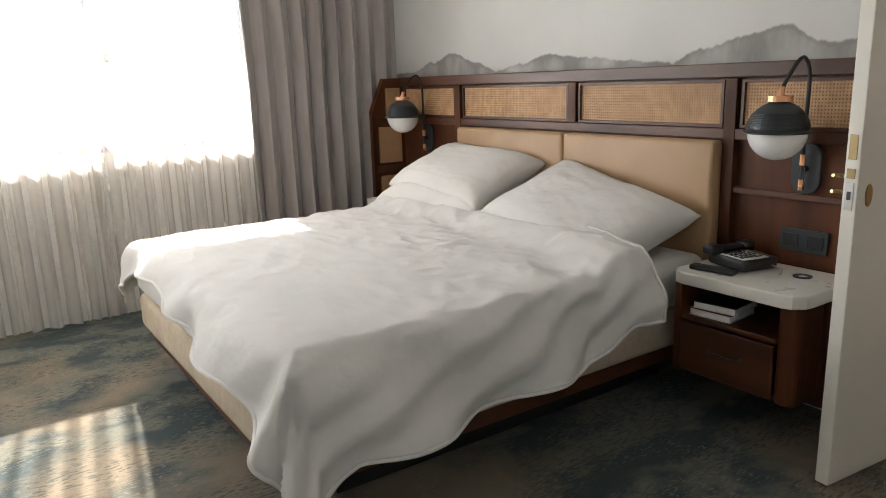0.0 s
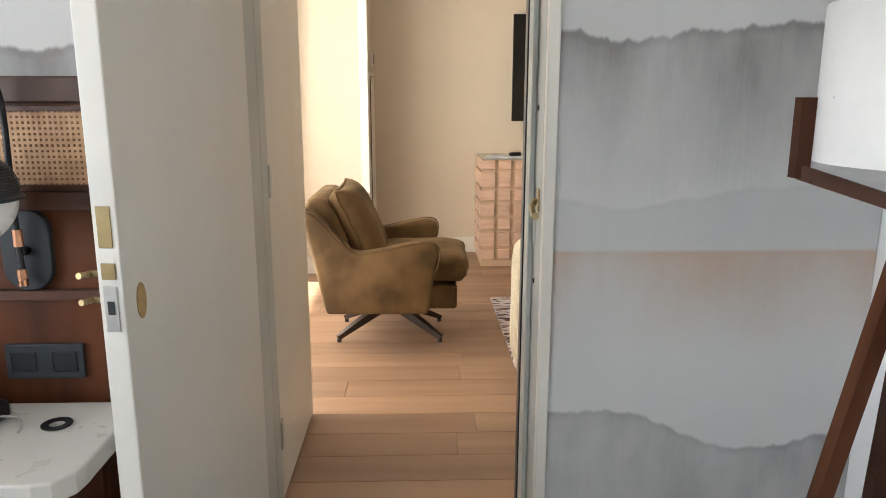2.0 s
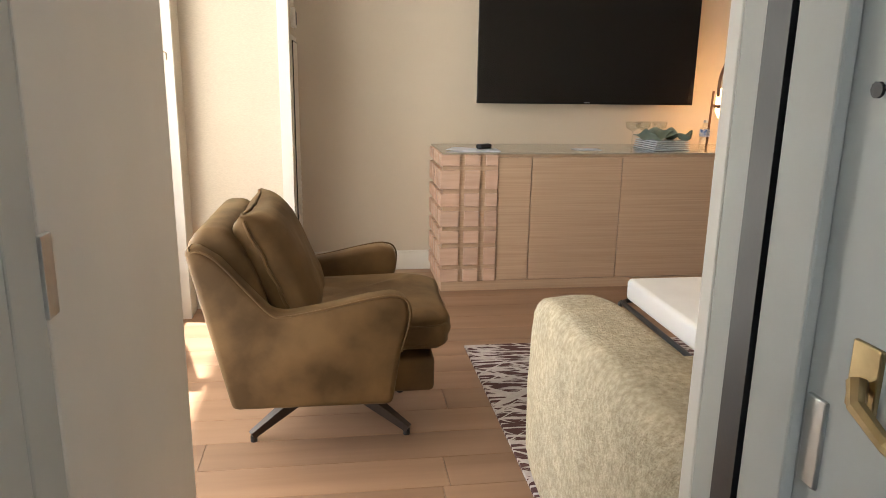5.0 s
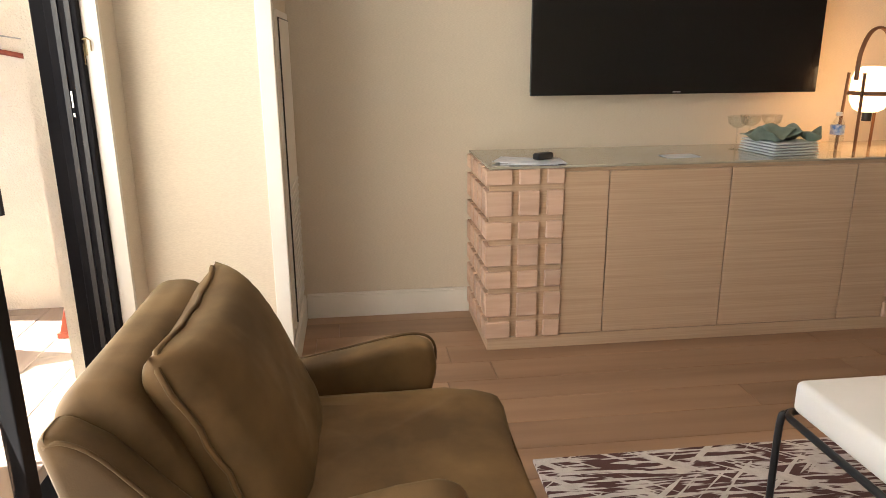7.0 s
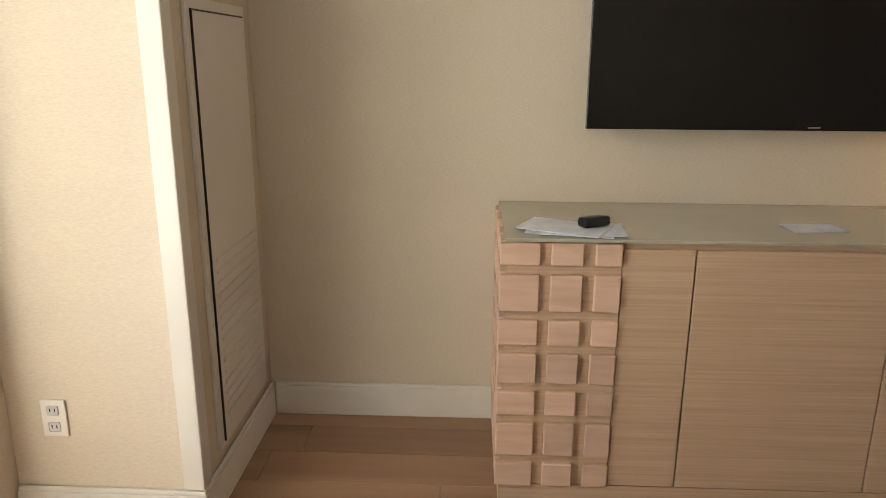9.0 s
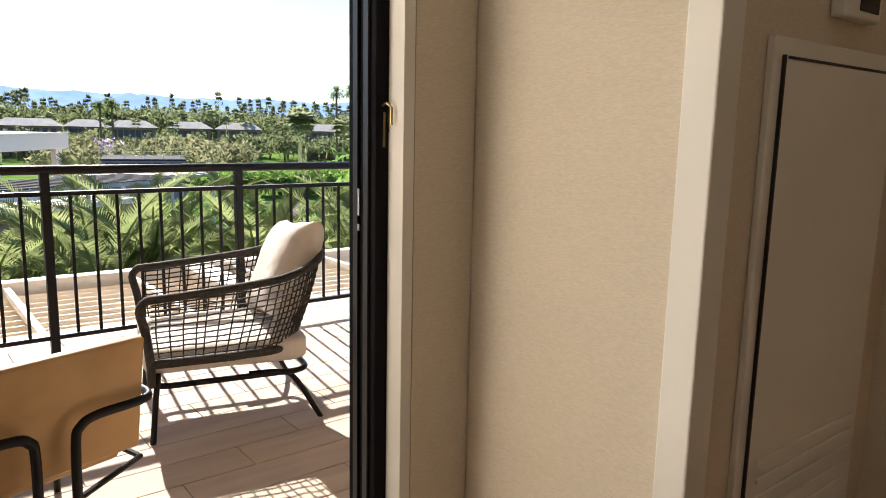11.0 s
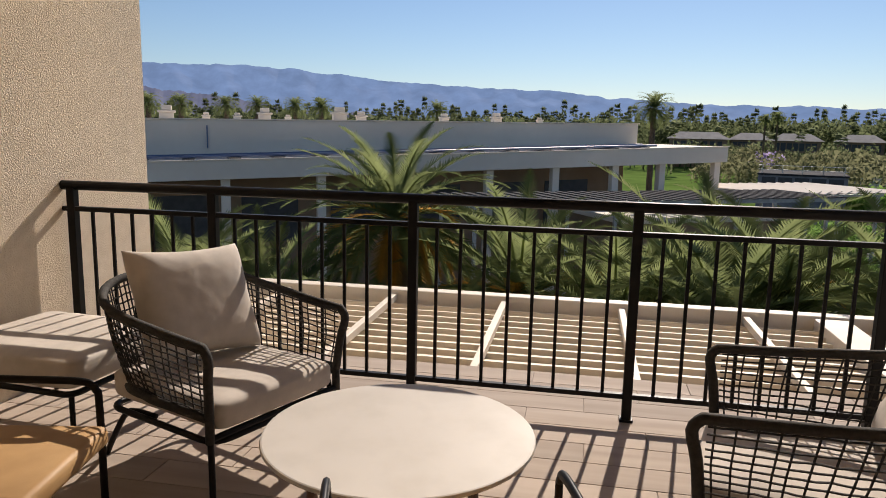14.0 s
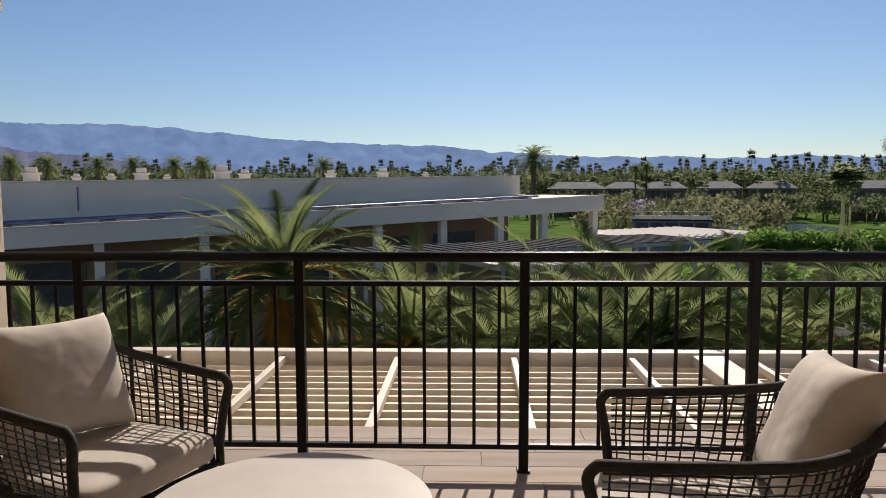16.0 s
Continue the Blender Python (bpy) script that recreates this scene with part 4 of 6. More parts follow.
part("side", box(0.225, 0.254, 0.0, 0.18, 0.0, 0.364, 0.003), M_WALNUT, ns)
part("shelf", box(-0.224, 0.17, -0.18, 0.18, 0.215, 0.235, 0.002), M_WALNUT_H, ns)
part("back", box(-0.224, 0.224, 0.165, 0.18, 0.0, 0.363), M_WALNUT, ns)
part("bottom", box(-0.224, 0.17, -0.18, 0.164, 0.0, 0.018), M_WALNUT_H, ns)
dr = part("drawer_front", box(-0.222, 0.168, -0.192, -0.175, 0.012, 0.208, 0.003), M_WALNUT_H, ns)
part("pull", tube(curve([(-0.075, -0.192, 0.125), (-0.07, -0.215, 0.122), (0.0, -0.222, 0.12), (0.045, -0.215, 0.122), (0.05, -0.192, 0.125)], 4), 0.005, 8), M_BLACK, ns, "black bow pull")

TOP = 0.616
ph = root("telephone", -1.985, 2.96, TOP, -14, "black desk telephone with white keys on the nightstand", "telephone")
part("body", box(-0.10, 0.10, -0.085, 0.09, 0.002, 0.05, 0.014, 3), M_BLACK, ph, "", True)
hs_ = bmesh.new()
box(-0.10, -0.045, -0.10, 0.10, 0.05, 0.072, 0.011, 3, hs_)
box(-0.105, -0.04, 0.05, 0.112, 0.038, 0.082, 0.016, 3, hs_)
box(-0.105, -0.04, -0.112, -0.05, 0.038, 0.082, 0.016, 3, hs_)
part("handset", hs_, M_BLACK, ph, "", True)
part("key_panel", box(-0.03, 0.095, -0.08, 0.045, 0.049, 0.053, 0.002), M_KEY, ph, "pale key panel")
kb = [mesh_of(box(-0.0085, 0.0085, -0.006, 0.006, 0, 0.004, 0.001, 1), "key", M_BLACK)]
for i in range(4):
    for j in range(5):
        k = new("key", kb[0])
        k.parent = ph
        k.matrix_basis = pose(-0.014 + 0.028 * i, -0.066 + 0.022 * j, 0.053)
part("cord", tube(curve([(0.09, 0.05, 0.02), (0.13, 0.07, 0.012), (0.16, 0.045, 0.006), (0.175, 0.02, 0.004)], 6), 0.003, 6), M_KEY, ph, "pale cord")
gr = root("cable_grommet", -1.745, 2.98, TOP, 0, "round black cable grommet in the stone top", "grommet")
part("ring", lathe([(0.018, 0.001), (0.034, 0.001), (0.034, 0.004), (0.018, 0.004)], 24), M_BLACK, gr)
rm = root("remote_control", -2.0, 2.80, TOP, 8, "black remote control lying on the nightstand", "remote")
part("body", box(-0.09, 0.09, -0.023, 0.023, 0.001, 0.02, 0.006, 2), M_BLACK, rm)
part("button_pad", box(-0.06, 0.03, -0.012, 0.012, 0.0195, 0.0215, 0.001, 1), M_SLATE, rm)
for z, m, l, s in ((0.436, M_BOOKW, "white book with a maroon cover on the shelf", 0), (0.468, M_BOOKW, "white book lying on another book", 0.012)):
    bk = root("book", -1.99 + s, 2.86, z, 4 + 300 * s, l, "book")
    part("page_block", box(-0.085, 0.083, -0.09, 0.09, 0.003, 0.025, 0.002, 1), M_BOOKW, bk)
    part("cover", box(-0.087, 0.087, -0.092, 0.092, 0.025, 0.030, 0.001, 1), M_BOOKR if s == 0 else M_BLACK, bk)
    part("cover", box(-0.087, 0.087, -0.092, 0.092, 0.0, 0.003, 0.001, 1), M_BOOKW, bk)
ol = root("outlet_plate", -1.835, HY + 0.029, 0.715, 0, "black double outlet plate in the walnut panel", "outlet")
part("plate", box(-0.095, 0.095, -0.012, 0.0, -0.045, 0.045, 0.003), M_SLATE, ol)
for x in (-0.05, 0.05):
    part("socket", box(x - 0.03, x + 0.03, -0.014, -0.0115, -0.026, 0.026, 0.003), M_BLACK, ol)
# nightstand and clock on the far side
ns2 = root("nightstand", -4.37, 2.93, 0.2, 0, "walnut nightstand by the drape, mostly hidden by the bed", "nightstand")
part("stone_top", box(-0.27, 0.27, -0.21, 0.18, 0.365, 0.415, 0.006), M_STONE, ns2)
part("body", box(-0.255, 0.255, -0.19, 0.18, 0.0, 0.364, 0.004), M_WALNUT, ns2)
ck = root("clock_radio", -4.28, 2.88, TOP, -20, "grey clock radio on the far nightstand", "clock")
part("case", box(-0.075, 0.075, -0.05, 0.05, 0.001, 0.11, 0.012, 3), M_SLATE, ck)
part("display", box(-0.055, 0.055, -0.053, -0.049, 0.05, 0.09, 0.002), M_KEY, ck)

# tripod floor lamp in the corner
fl = root("floor_lamp", 0.096, 2.755, 0.0, 0, "walnut four-legged floor lamp with white drum shade", "floor lamp")
R = 0.228
sh = bmesh.new()
lathe([(R, 1.236), (R, 1.535), (R - 0.003, 1.535), (R - 0.003, 1.236), (R, 1.236)], 48, sh)
M_SHADE = mat("white_drum_fabric", (0.86, 0.84, 0.81), (0.84, 0.82, 0.79), 40, 0.9, 0.15, 300, bamp=0.015)
part("shade", sh, M_SHADE, fl, "white fabric drum shade", True)
part("stem", tube([(0, 0, 1.12), (0, 0, 1.36)], 0.011, 12), M_BLACK, fl)
part("spider", tube([(-R, 0, 1.36), (R, 0, 1.36)], 0.003, 6), M_STEEL, fl)
for a in (-112, -22, 68, 158):
    ca, sa = math.cos(radians(a)), math.sin(radians(a))
    part("leg", tube([(0.03 * ca, 0.03 * sa, 1.145), (0.222 * ca, 0.222 * sa, 0.0)], [0.026, 0.024], 4), M_WALNUT, fl)
    part("bracket", tube([(0.02 * ca, 0.02 * sa, 1.14), ((R + 0.02) * ca, (R + 0.02) * sa, 1.212)], 0.021, 4), M_WALNUT_H, fl)
    part("prong", tube([((R + 0.02) * ca, (R + 0.02) * sa, 1.20), ((R + 0.02) * ca, (R + 0.02) * sa, 1.36)], 0.021, 4), M_WALNUT, fl)
    part("bolt", tube([(0.04 * ca, 0.04 * sa, 1.08), (0.068 * ca, 0.068 * sa, 1.08)], 0.006, 8), M_BLACK, fl)
part("post", tube([(0, 0, 0.85), (0, 0, 1.21)], 0.026, 4), M_WALNUT, fl)
part("cord", tube(curve([(0.02, 0.02, 1.1), (0.05, 0.05, 0.7), (0.13, 0.12, 0.2), (0.2, 0.3, 0.01)], 6), 0.004, 6), M_BLACK, fl)

# ---- living room walls ----
TVY = 7.60
TVX1 = 2.90
setting("wall_tv", box(-1.287, TVX1, TVY, TVY + 0.18, 0, CEIL), M_LINEN, "sand linen wallpaper wall behind the television")
setting("wall_hall_east", box(5.1, 5.3, 3.57, 10.2, 0, CEIL), M_LINEN, "sand wallpaper end wall")
setting("wall_hall_north", box(TVX1 - 0.3, 5.1, 9.6, 9.8, 0, CEIL), M_LINEN, "sand wallpaper wall of the entry hall")
setting("wall_hall_side", box(TVX1 - 0.3, TVX1 - 0.02, TVY + 0.185, 9.595, 0, CEIL), M_LINEN, "sand wallpaper return wall")
SX, SY = -1.285, 6.86
pier = bmesh.new()
box(-2.05, SX, SY, TVY + 0.18, 0, CEIL, bm=pier)
setting("wall_pier", pier, M_LINEN, "sand linen wallpaper pier beside the balcony door")
setting("wall_door_return", box(-2.06, -1.84, 6.70, SY - 0.003, 0, CEIL), M_LINEN, "sand wallpaper return beside the door frame")
setting("corner_trim", box(SX - 0.05, SX + 0.012, SY - 0.014, SY + 0.05, 0.138, CEIL, 0.004), M_TRIM, "white corner trim on the pier", "trim")


def baseboard(x0, x1, y0, y1):
    b = bmesh.new()
    box(x0, x1, y0, y1, 0.0, 0.122, 0.003, bm=b)
    g = 0.003
    box(x0 + g, x1 - g, y0 + g, y1 - g, 0.122, 0.136, 0.003, bm=b)
    setting("baseboard", b, M_TRIM, "white painted baseboard", "baseboard")


baseboard(SX + 0.02, -0.405, TVY - 0.018, TVY - 0.001)
baseboard(SX + 0.001, SX + 0.018, SY + 0.0, TVY - 0.02)
baseboard(-1.84, SX + 0.018, SY - 0.019, SY - 0.001)
baseboard(TVX1, 5.1, 9.58, 9.599)
baseboard(1.94, TVX1, TVY - 0.018, TVY - 0.001)
baseboard(DX1 + 0.06, 5.1, W1 + 0.001, W1 + 0.02)
hd = root("door_2", 3.0, 9.57, 0, 0, "cream entry door at the end of the hall", "door", "", "structure")
part("door_leaf", box(-0.46, 0.46, 0.0, 0.028, 0.01, 2.05, 0.003), M_DOOR, hd)
part("door_knob", lathe([(0, 0), (0.03, 0.0), (0.032, 0.02), (0.02, 0.035), (0, 0.04)], 16, None, (-0.4, -0.03, 1.05)), M_BRASS, hd)

# access panel and thermostat on the pier
ap = root("access_panel", SX, 7.0, 0, 0, "painted louvred access panel on the pier", "access panel", "", "")
part("frame", box(0.0, 0.014, -0.0, 0.50, 0.18, 1.53, 0.003), M_TRIM, ap)
part("door", box(0.014, 0.020, 0.03, 0.475, 0.2, 1.50, 0.003), M_DOOR, ap)
part("slot", box(0.0195, 0.0212, 0.035, 0.465, 1.494, 1.499), M_BLACK, ap)
part("slot", box(0.0143, 0.0206, 0.026, 0.030, 0.2, 1.5), M_BLACK, ap)
for k in range(15):
    z = 0.775 - 0.036 * k
    part("slat", box(0.019, 0.025, 0.06, 0.455, z, z + 0.012, 0.002, 1), M_DOOR, ap)
th = root("thermostat", SX, 7.28, 1.58, 0, "small white thermostat on the pier", "thermostat")
part("case", box(0.0, 0.028, -0.075, 0.075, 0.0, 0.11, 0.006, 3), M_TRIM, th)
part("display", box(0.0275, 0.030, -0.02, 0.06, 0.015, 0.09, 0.002), M_BLACK, th)
wo = root("wall_outlet", -1.70, SY - 0.002, 0.36, 0, "white wall outlet low on the pier", "outlet")
part("plate", box(-0.037, 0.037, -0.007, 0.0, -0.058, 0.058, 0.003), M_TRIM, wo)
for z in (-0.026, 0.026):
    part("socket", box(-0.017, 0.017, -0.0095, -0.0068, z - 0.015, z + 0.015, 0.003), M_KEY, wo)
    for x in (-0.007, 0.007):
        part("slot", box(x - 0.0015, x + 0.0015, -0.0102, -0.0093, z - 0.004, z + 0.007), M_BLACK, wo)

# ---- television and credenza ----
tv = root("television", 0.62, 7.46, 1.145, 0, "large black flat television on the wall, switched off", "television")
part("screen", box(-0.747, 0.747, 0.0, 0.012, 0.0, 0.855, 0.003), M_TV, tv)
part("casing", box(-0.74, 0.74, 0.012, 0.05, 0.01, 0.84, 0.008), M_BLACK, tv)
part("mount", box(-0.25, 0.25, 0.05, 0.139, 0.2, 0.6), M_BLACK, tv)
part("badge", box(-0.02, 0.02, -0.0012, 0.0, 0.008, 0.013), M_STEEL, tv, "plain grey badge")
CX0, CX1, CY0, CY1, CH = -0.405, 1.94, 7.05, 7.597, 0.87
cr = root("credenza", (CX0 + CX1) / 2, 7.3, 0, 0, "limed oak credenza with carved block ends", "credenza")
cxo, cyo = (CX0 + CX1) / 2, 7.3
part("plinth", box(CX0 - cxo + 0.0, CX1 - cxo - 0.0, CY0 - cyo + 0.0, CY1 - cyo, 0.0, 0.062, 0.002), M_OAK, cr)
part("body", box(CX0 - cxo + 0.012, CX1 - cxo - 0.012, CY0 - cyo + 0.016, CY1 - cyo, 0.063, CH - 0.012, 0.002), M_OAK, cr)
for x0, x1 in ((CX0 + 0.004, -0.062), (1.598, CX1 - 0.004)):
    part("front_panel", box(x0 - cxo, x1 - cxo, CY0 - cyo + 0.003, CY0 - cyo + 0.0155, 0.064, CH - 0.014, 0.001, 1), M_OAK, cr)
part("glass_top", box(CX0 - cxo, CX1 - cxo, CY0 - cyo - 0.004, CY1 - cyo, CH - 0.011, CH, 0.002), M_CTOP, cr, "smoky glass top")
for x0, x1 in ((-0.060, 0.149), (0.152, 0.731), (0.734, 1.355), (1.358, 1.596)):
    part("door", box(x0 - cxo, x1 - cxo - 0.002, CY0 - cyo - 0.002, CY0 - cyo + 0.0155, 0.066, CH - 0.03, 0.0015, 1), M_OAK, cr)
rows_ = []
z = CH - 0.013
for h in (0.066, 0.113, 0.079, 0.096, 0.077, 0.110, 0.078):
    rows_.append((z - h, z))
    z -= h + 0.029
blk = {}


def block(w, h, d):
    key = (round(w, 3), round(h, 3), round(d, 3))
    if key not in blk:
        blk[key] = mesh_of(box(-w / 2, w / 2, -d, 0, 0, h, 0.003, 1), "block", M_BLOCK)
    return blk[key]


def add_block(x, y, z0, z1, w, d, rz):
    o = new("block", block(w, z1 - z0, d))
    o.parent = cr
    o.matrix_basis = pose(x - cxo, y - cyo, z0, 0, 0, rz)


for z0, z1 in rows_:
    for x0, x1 in ((CX0 - 0.012, -0.300), (-0.268, -0.175), (-0.140, -0.064)):
        for a, c in ((x0, x1), (CX0 + CX1 - x1, CX0 + CX1 - x0)):
            add_block((a + c) / 2, CY0 + 0.003, z0, z1, c - a, 0.019, 0)
    for i in range(5):
        y = CY1 - 0.004 - 0.108 * (i + 0.5)
        add_block(CX0 + 0.012, y, z0, z1, 0.080, 0.024, -90)
        add_block(CX1 - 0.012, y, z0, z1, 0.080, 0.024, 90)

# things on the credenza
pm = root("brochure_pile", -0.20, 7.16, CH, -12, "loose printed brochures on the credenza end", "papers")
for k, (a, dx) in enumerate(((0, 0), (9, 0.03), (-14, -0.02))):
    o = part("sheet", box(-0.13, 0.13, -0.085, 0.085, 0.001 + 0.003 * k, 0.003 + 0.003 * k), M_PAPER, pm)
    o.matrix_basis = pose(dx, 0, 0, 0, 0, a)
rb = root("black_gadget", -0.13, 7.17, CH + 0.011, 30, "small black device lying on the brochures", "device")
part("body", box(-0.05, 0.05, -0.022, 0.022, 0.0, 0.03, 0.01, 3), M_BLACK, rb)
cd = root("paper_card", 0.55, 7.22, CH, 5, "white paper card lying on the glass top", "card")
part("card", box(-0.085, 0.085, -0.05, 0.05, 0.001, 0.003), M_PAPER, cd)
pl = root("plate_stack", 1.08, 7.27, CH, 8, "stack of pale square plates", "plates")
for k in range(5):
    part("plate", box(-0.13 + 0.003 * k, 0.13 - 0.003 * k, -0.13, 0.13, 0.002 + 0.013 * k, 0.010 + 0.013 * k, 0.004), M_CERAM, pl)
for dx, rz, s in ((-0.04, 20, 1), (0.07, -30, 2)):
    nb = bmesh.new()
    bmesh.ops.create_grid(nb, x_segments=26, y_segments=26, size=0.12)
    for v in nb.verts:
        x, y = v.co.x, v.co.y
        v.co.z = 0.035 + 0.03 * math.sin(x * 38 + 9 * y + s) * (1 - abs(y) * 4) + 0.03 * noise.noise(Vector((x * 12 + s * 5, y * 12, 0)))
        v.co.y *= 0.75
    o = tagged(part("napkin", nb, M_LINENG, None, "", True), "crumpled sage green cloth napkin on the plates", "napkin")
    o.matrix_basis = pose(1.08 + dx, 7.27, CH + 0.064, 0, 0, rz)
    q = o.modifiers.new("thick", 'SOLIDIFY')
    q.thickness = 0.004
for x, y in ((0.93, 7.40), (1.03, 7.46), (1.14, 7.45)):
    g = root("coupe_glass", x, y, CH, 0, "clear stemmed coupe glass", "glass", "coupe glasses on the credenza")
    part("bowl", lathe([(0.0, 0.105), (0.02, 0.108), (0.046, 0.128), (0.052, 0.165), (0.050, 0.165), (0.044, 0.13), (0.018, 0.111), (0, 0.108)], 24), M_GLASS, g, "", True)
    part("stem", lathe([(0.0, 0.001), (0.034, 0.001), (0.034, 0.003), (0.006, 0.008), (0.004, 0.05), (0.005, 0.104), (0, 0.1045)], 20), M_GLASS, g, "", True)
bt = root("water_bottle", 1.36, 7.24, CH, 0, "clear plastic water bottle with blue label", "bottle")
part("body", lathe([(0, 0.001), (0.03, 0.002), (0.032, 0.02), (0.032, 0.12), (0.03, 0.135), (0.014, 0.165), (0.013, 0.175), (0, 0.175)], 24), M_GLASS, bt, "", True)
part("label", lathe([(0.0325, 0.085), (0.0325, 0.13)], 24), mat("bottle_label", (0.05, 0.16, 0.45), (0.7, 0.72, 0.75), 40, 0.4), bt, "blue label")
part("cap", lathe([(0, 0.192), (0.014, 0.192), (0.014, 0.174), (0, 0.174)], 16), M_KEY, bt)
pn = root("pen", 1.80, 7.20, CH + 0.002, -18, "pink and white pen lying beside the lamp", "pen")
part("barrel", tube([(-0.07, 0, 0.006), (0.04, 0, 0.006)], 0.006, 8), mat("pink_plastic", (0.62, 0.25, 0.22), None, 10, 0.4), pn)
part("cap", tube([(0.04, 0, 0.006), (0.075, 0, 0.006)], 0.0068, 8), M_KEY, pn, "white cap")
LX, LY = 1.55, 7.30
lt = root("table_lamp", LX, LY, CH, 12, "glowing opal table lamp in a bentwood carrying frame", "table lamp")
opal = lathe([(0.0, 0.405), (0.05, 0.402), (0.078, 0.385), (0.09, 0.35), (0.092, 0.29), (0.088, 0.24), (0.068, 0.20), (0.04, 0.185), (0, 0.182)], 32)
part("opal_globe", opal, M_OPALLIT, lt, "lit opal glass globe", True).visible_shadow = False
part("ring", lathe([(0.100, 0.268), (0.104, 0.268), (0.104, 0.288), (0.100, 0.288), (0.100, 0.268)], 36), M_LEATHERT, lt, "dark wooden ring")
for sx in (-1, 1):
    for sy in (-1, 1):
        part("post", tube([(sx * 0.112, sy * 0.055, 0.0), (sx * 0.104, sy * 0.045, 0.375)], 0.008, 6), M_LEATHERT, lt)
part("handle", tube(curve([(-0.104, 0, 0.34), (-0.10, 0, 0.46), (-0.06, 0, 0.555), (0, 0, 0.585), (0.06, 0, 0.555), (0.10, 0, 0.46), (0.104, 0, 0.34)], 6), 0.008, 8, flat=1.6), M_LEATHERT, lt, "bent carrying handle", True)
part("socket", tube([(0, 0, 0.14), (0, 0, 0.184)], 0.022, 14), M_BLACK, lt)
bulb = bpy.data.lights.new("lamp_bulb", 'POINT')
bulb.energy, bulb.color, bulb.shadow_soft_size = 1.5, (1.0, 0.47, 0.17), 0.07
new("lamp_bulb", bulb).matrix_world = Matrix.Translation((LX, LY, CH + 0.30))

# ---- armchair ----
M_DARKLEG = mat("dark_stained_leg", (0.035, 0.018, 0.011), (0.022, 0.011, 0.007), 8, 0.4)
ac = root("armchair", -1.07, 5.447, 0, -1, "olive velvet swivel armchair with piped loose cushions", "armchair")
PIPE = 0.004


def chair_side(y0, y1):
    """An upholstered side with the sweep of the back running down into the arm."""
    out = [(-0.32, 0.22), (0.22, 0.22), (0.25, 0.42), (0.28, 0.54), (0.268, 0.60), (0.22, 0.618), (0.14, 0.608), (0.0, 0.577), (-0.125, 0.555), (-0.178, 0.562), (-0.25, 0.64), (-0.34, 0.745), (-0.41, 0.792), (-0.445, 0.78)]
    b = slab(out, y0, y1, 0.0)
    bmesh.ops.transform(b, matrix=Matrix(((1, 0, 0, 0), (0, 0, 1, 0), (0, 1, 0, 0), (0, 0, 0, 1))), verts=b.verts[:])
    bmesh.ops.recalc_face_normals(b, faces=b.faces[:])
    bmesh.ops.bevel(b, geom=b.edges[:], offset=0.022, segments=3, profile=0.5, affect='EDGES')
    return b, out


for y0, y1, py in ((-0.39, -0.30, -0.387), (0.30, 0.39, 0.387)):
    b, out = chair_side(y0, y1)
    part("arm", b, M_VELVET, ac, "", True)
    for yy in ((y0 + 0.004,) if py < 0 else (y1 - 0.004,)):
        pts = [(x, yy, z - 0.004) for x, z in out[2:-2] + [(-0.395, 0.778), (-0.425, 0.77)]]
        part("piping", tube(curve(pts, 4), PIPE, 6), M_VELVET, ac, "", True)
bk = slab([(-0.32, 0.22), (-0.22, 0.22), (-0.17, 0.42), (-0.215, 0.62), (-0.275, 0.765), (-0.325, 0.832), (-0.41, 0.832), (-0.455, 0.77)], -0.31, 0.31)
bmesh.ops.transform(bk, matrix=Matrix(((1, 0, 0, 0), (0, 0, 1, 0), (0, 1, 0, 0), (0, 0, 0, 1))), verts=bk.verts[:])
bmesh.ops.recalc_face_normals(bk, faces=bk.faces[:])
bmesh.ops.bevel(bk, geom=bk.edges[:], offset=0.032, segments=4, profile=0.5, affect='EDGES')
part("back", bk, M_VELVET, ac, "", True)
part("seat_base", box(-0.28, 0.375, -0.298, 0.298, 0.222, 0.355, 0.02, 3), M_VELVET, ac, "", True)
part("seat_cushion", cushion(0.335, 0.298, 0.088, 0.22, 0.5, 0.014, 4, pose(0.10, 0, 0.435)), M_VELVET, ac, "loose velvet seat cushion", True)
for z in (0.40, 0.468):
    part("seat_piping", tube([(0.095 + 0.337 * sgn(math.cos(a), 0.25), 0.299 * sgn(math.sin(a), 0.25), z) for a in (2 * math.pi * k / 48 for k in range(48))], PIPE, 6, closed=True), M_VELVET, ac)
BCM = pose(-0.175, 0, 0.643, 0, -24, 0) @ pose(0, 0, 0, 90, 0, 90)
bc = part("back_cushion", pillow_mesh(0.292, 0.25, 0.105, 6, soft=0.22), M_VELVET, ac, "loose velvet back cushion", True)
bc.matrix_basis = BCM
seam = []
for k in range(48):
    a = 2 * math.pi * (k + 0.5) / 48
    m = max(abs(math.cos(a)), abs(math.sin(a)))
    x, y = math.cos(a) / m, math.sin(a) / m
    seam.append(BCM @ Vector((x * (1 - 0.07 * (1 - y * y)) * 0.294, y * (1 - 0.09 * (1 - x * x)) * 0.252, 0.004 * math.sin(k * 1.9))))
part("cushion_piping", tube(seam, 0.006, 6, closed=True), M_VELVET, ac, "", True)
part("swivel_column", tube([(0, 0, 0.13), (0, 0, 0.225)], 0.04, 16), M_BRONZE, ac)
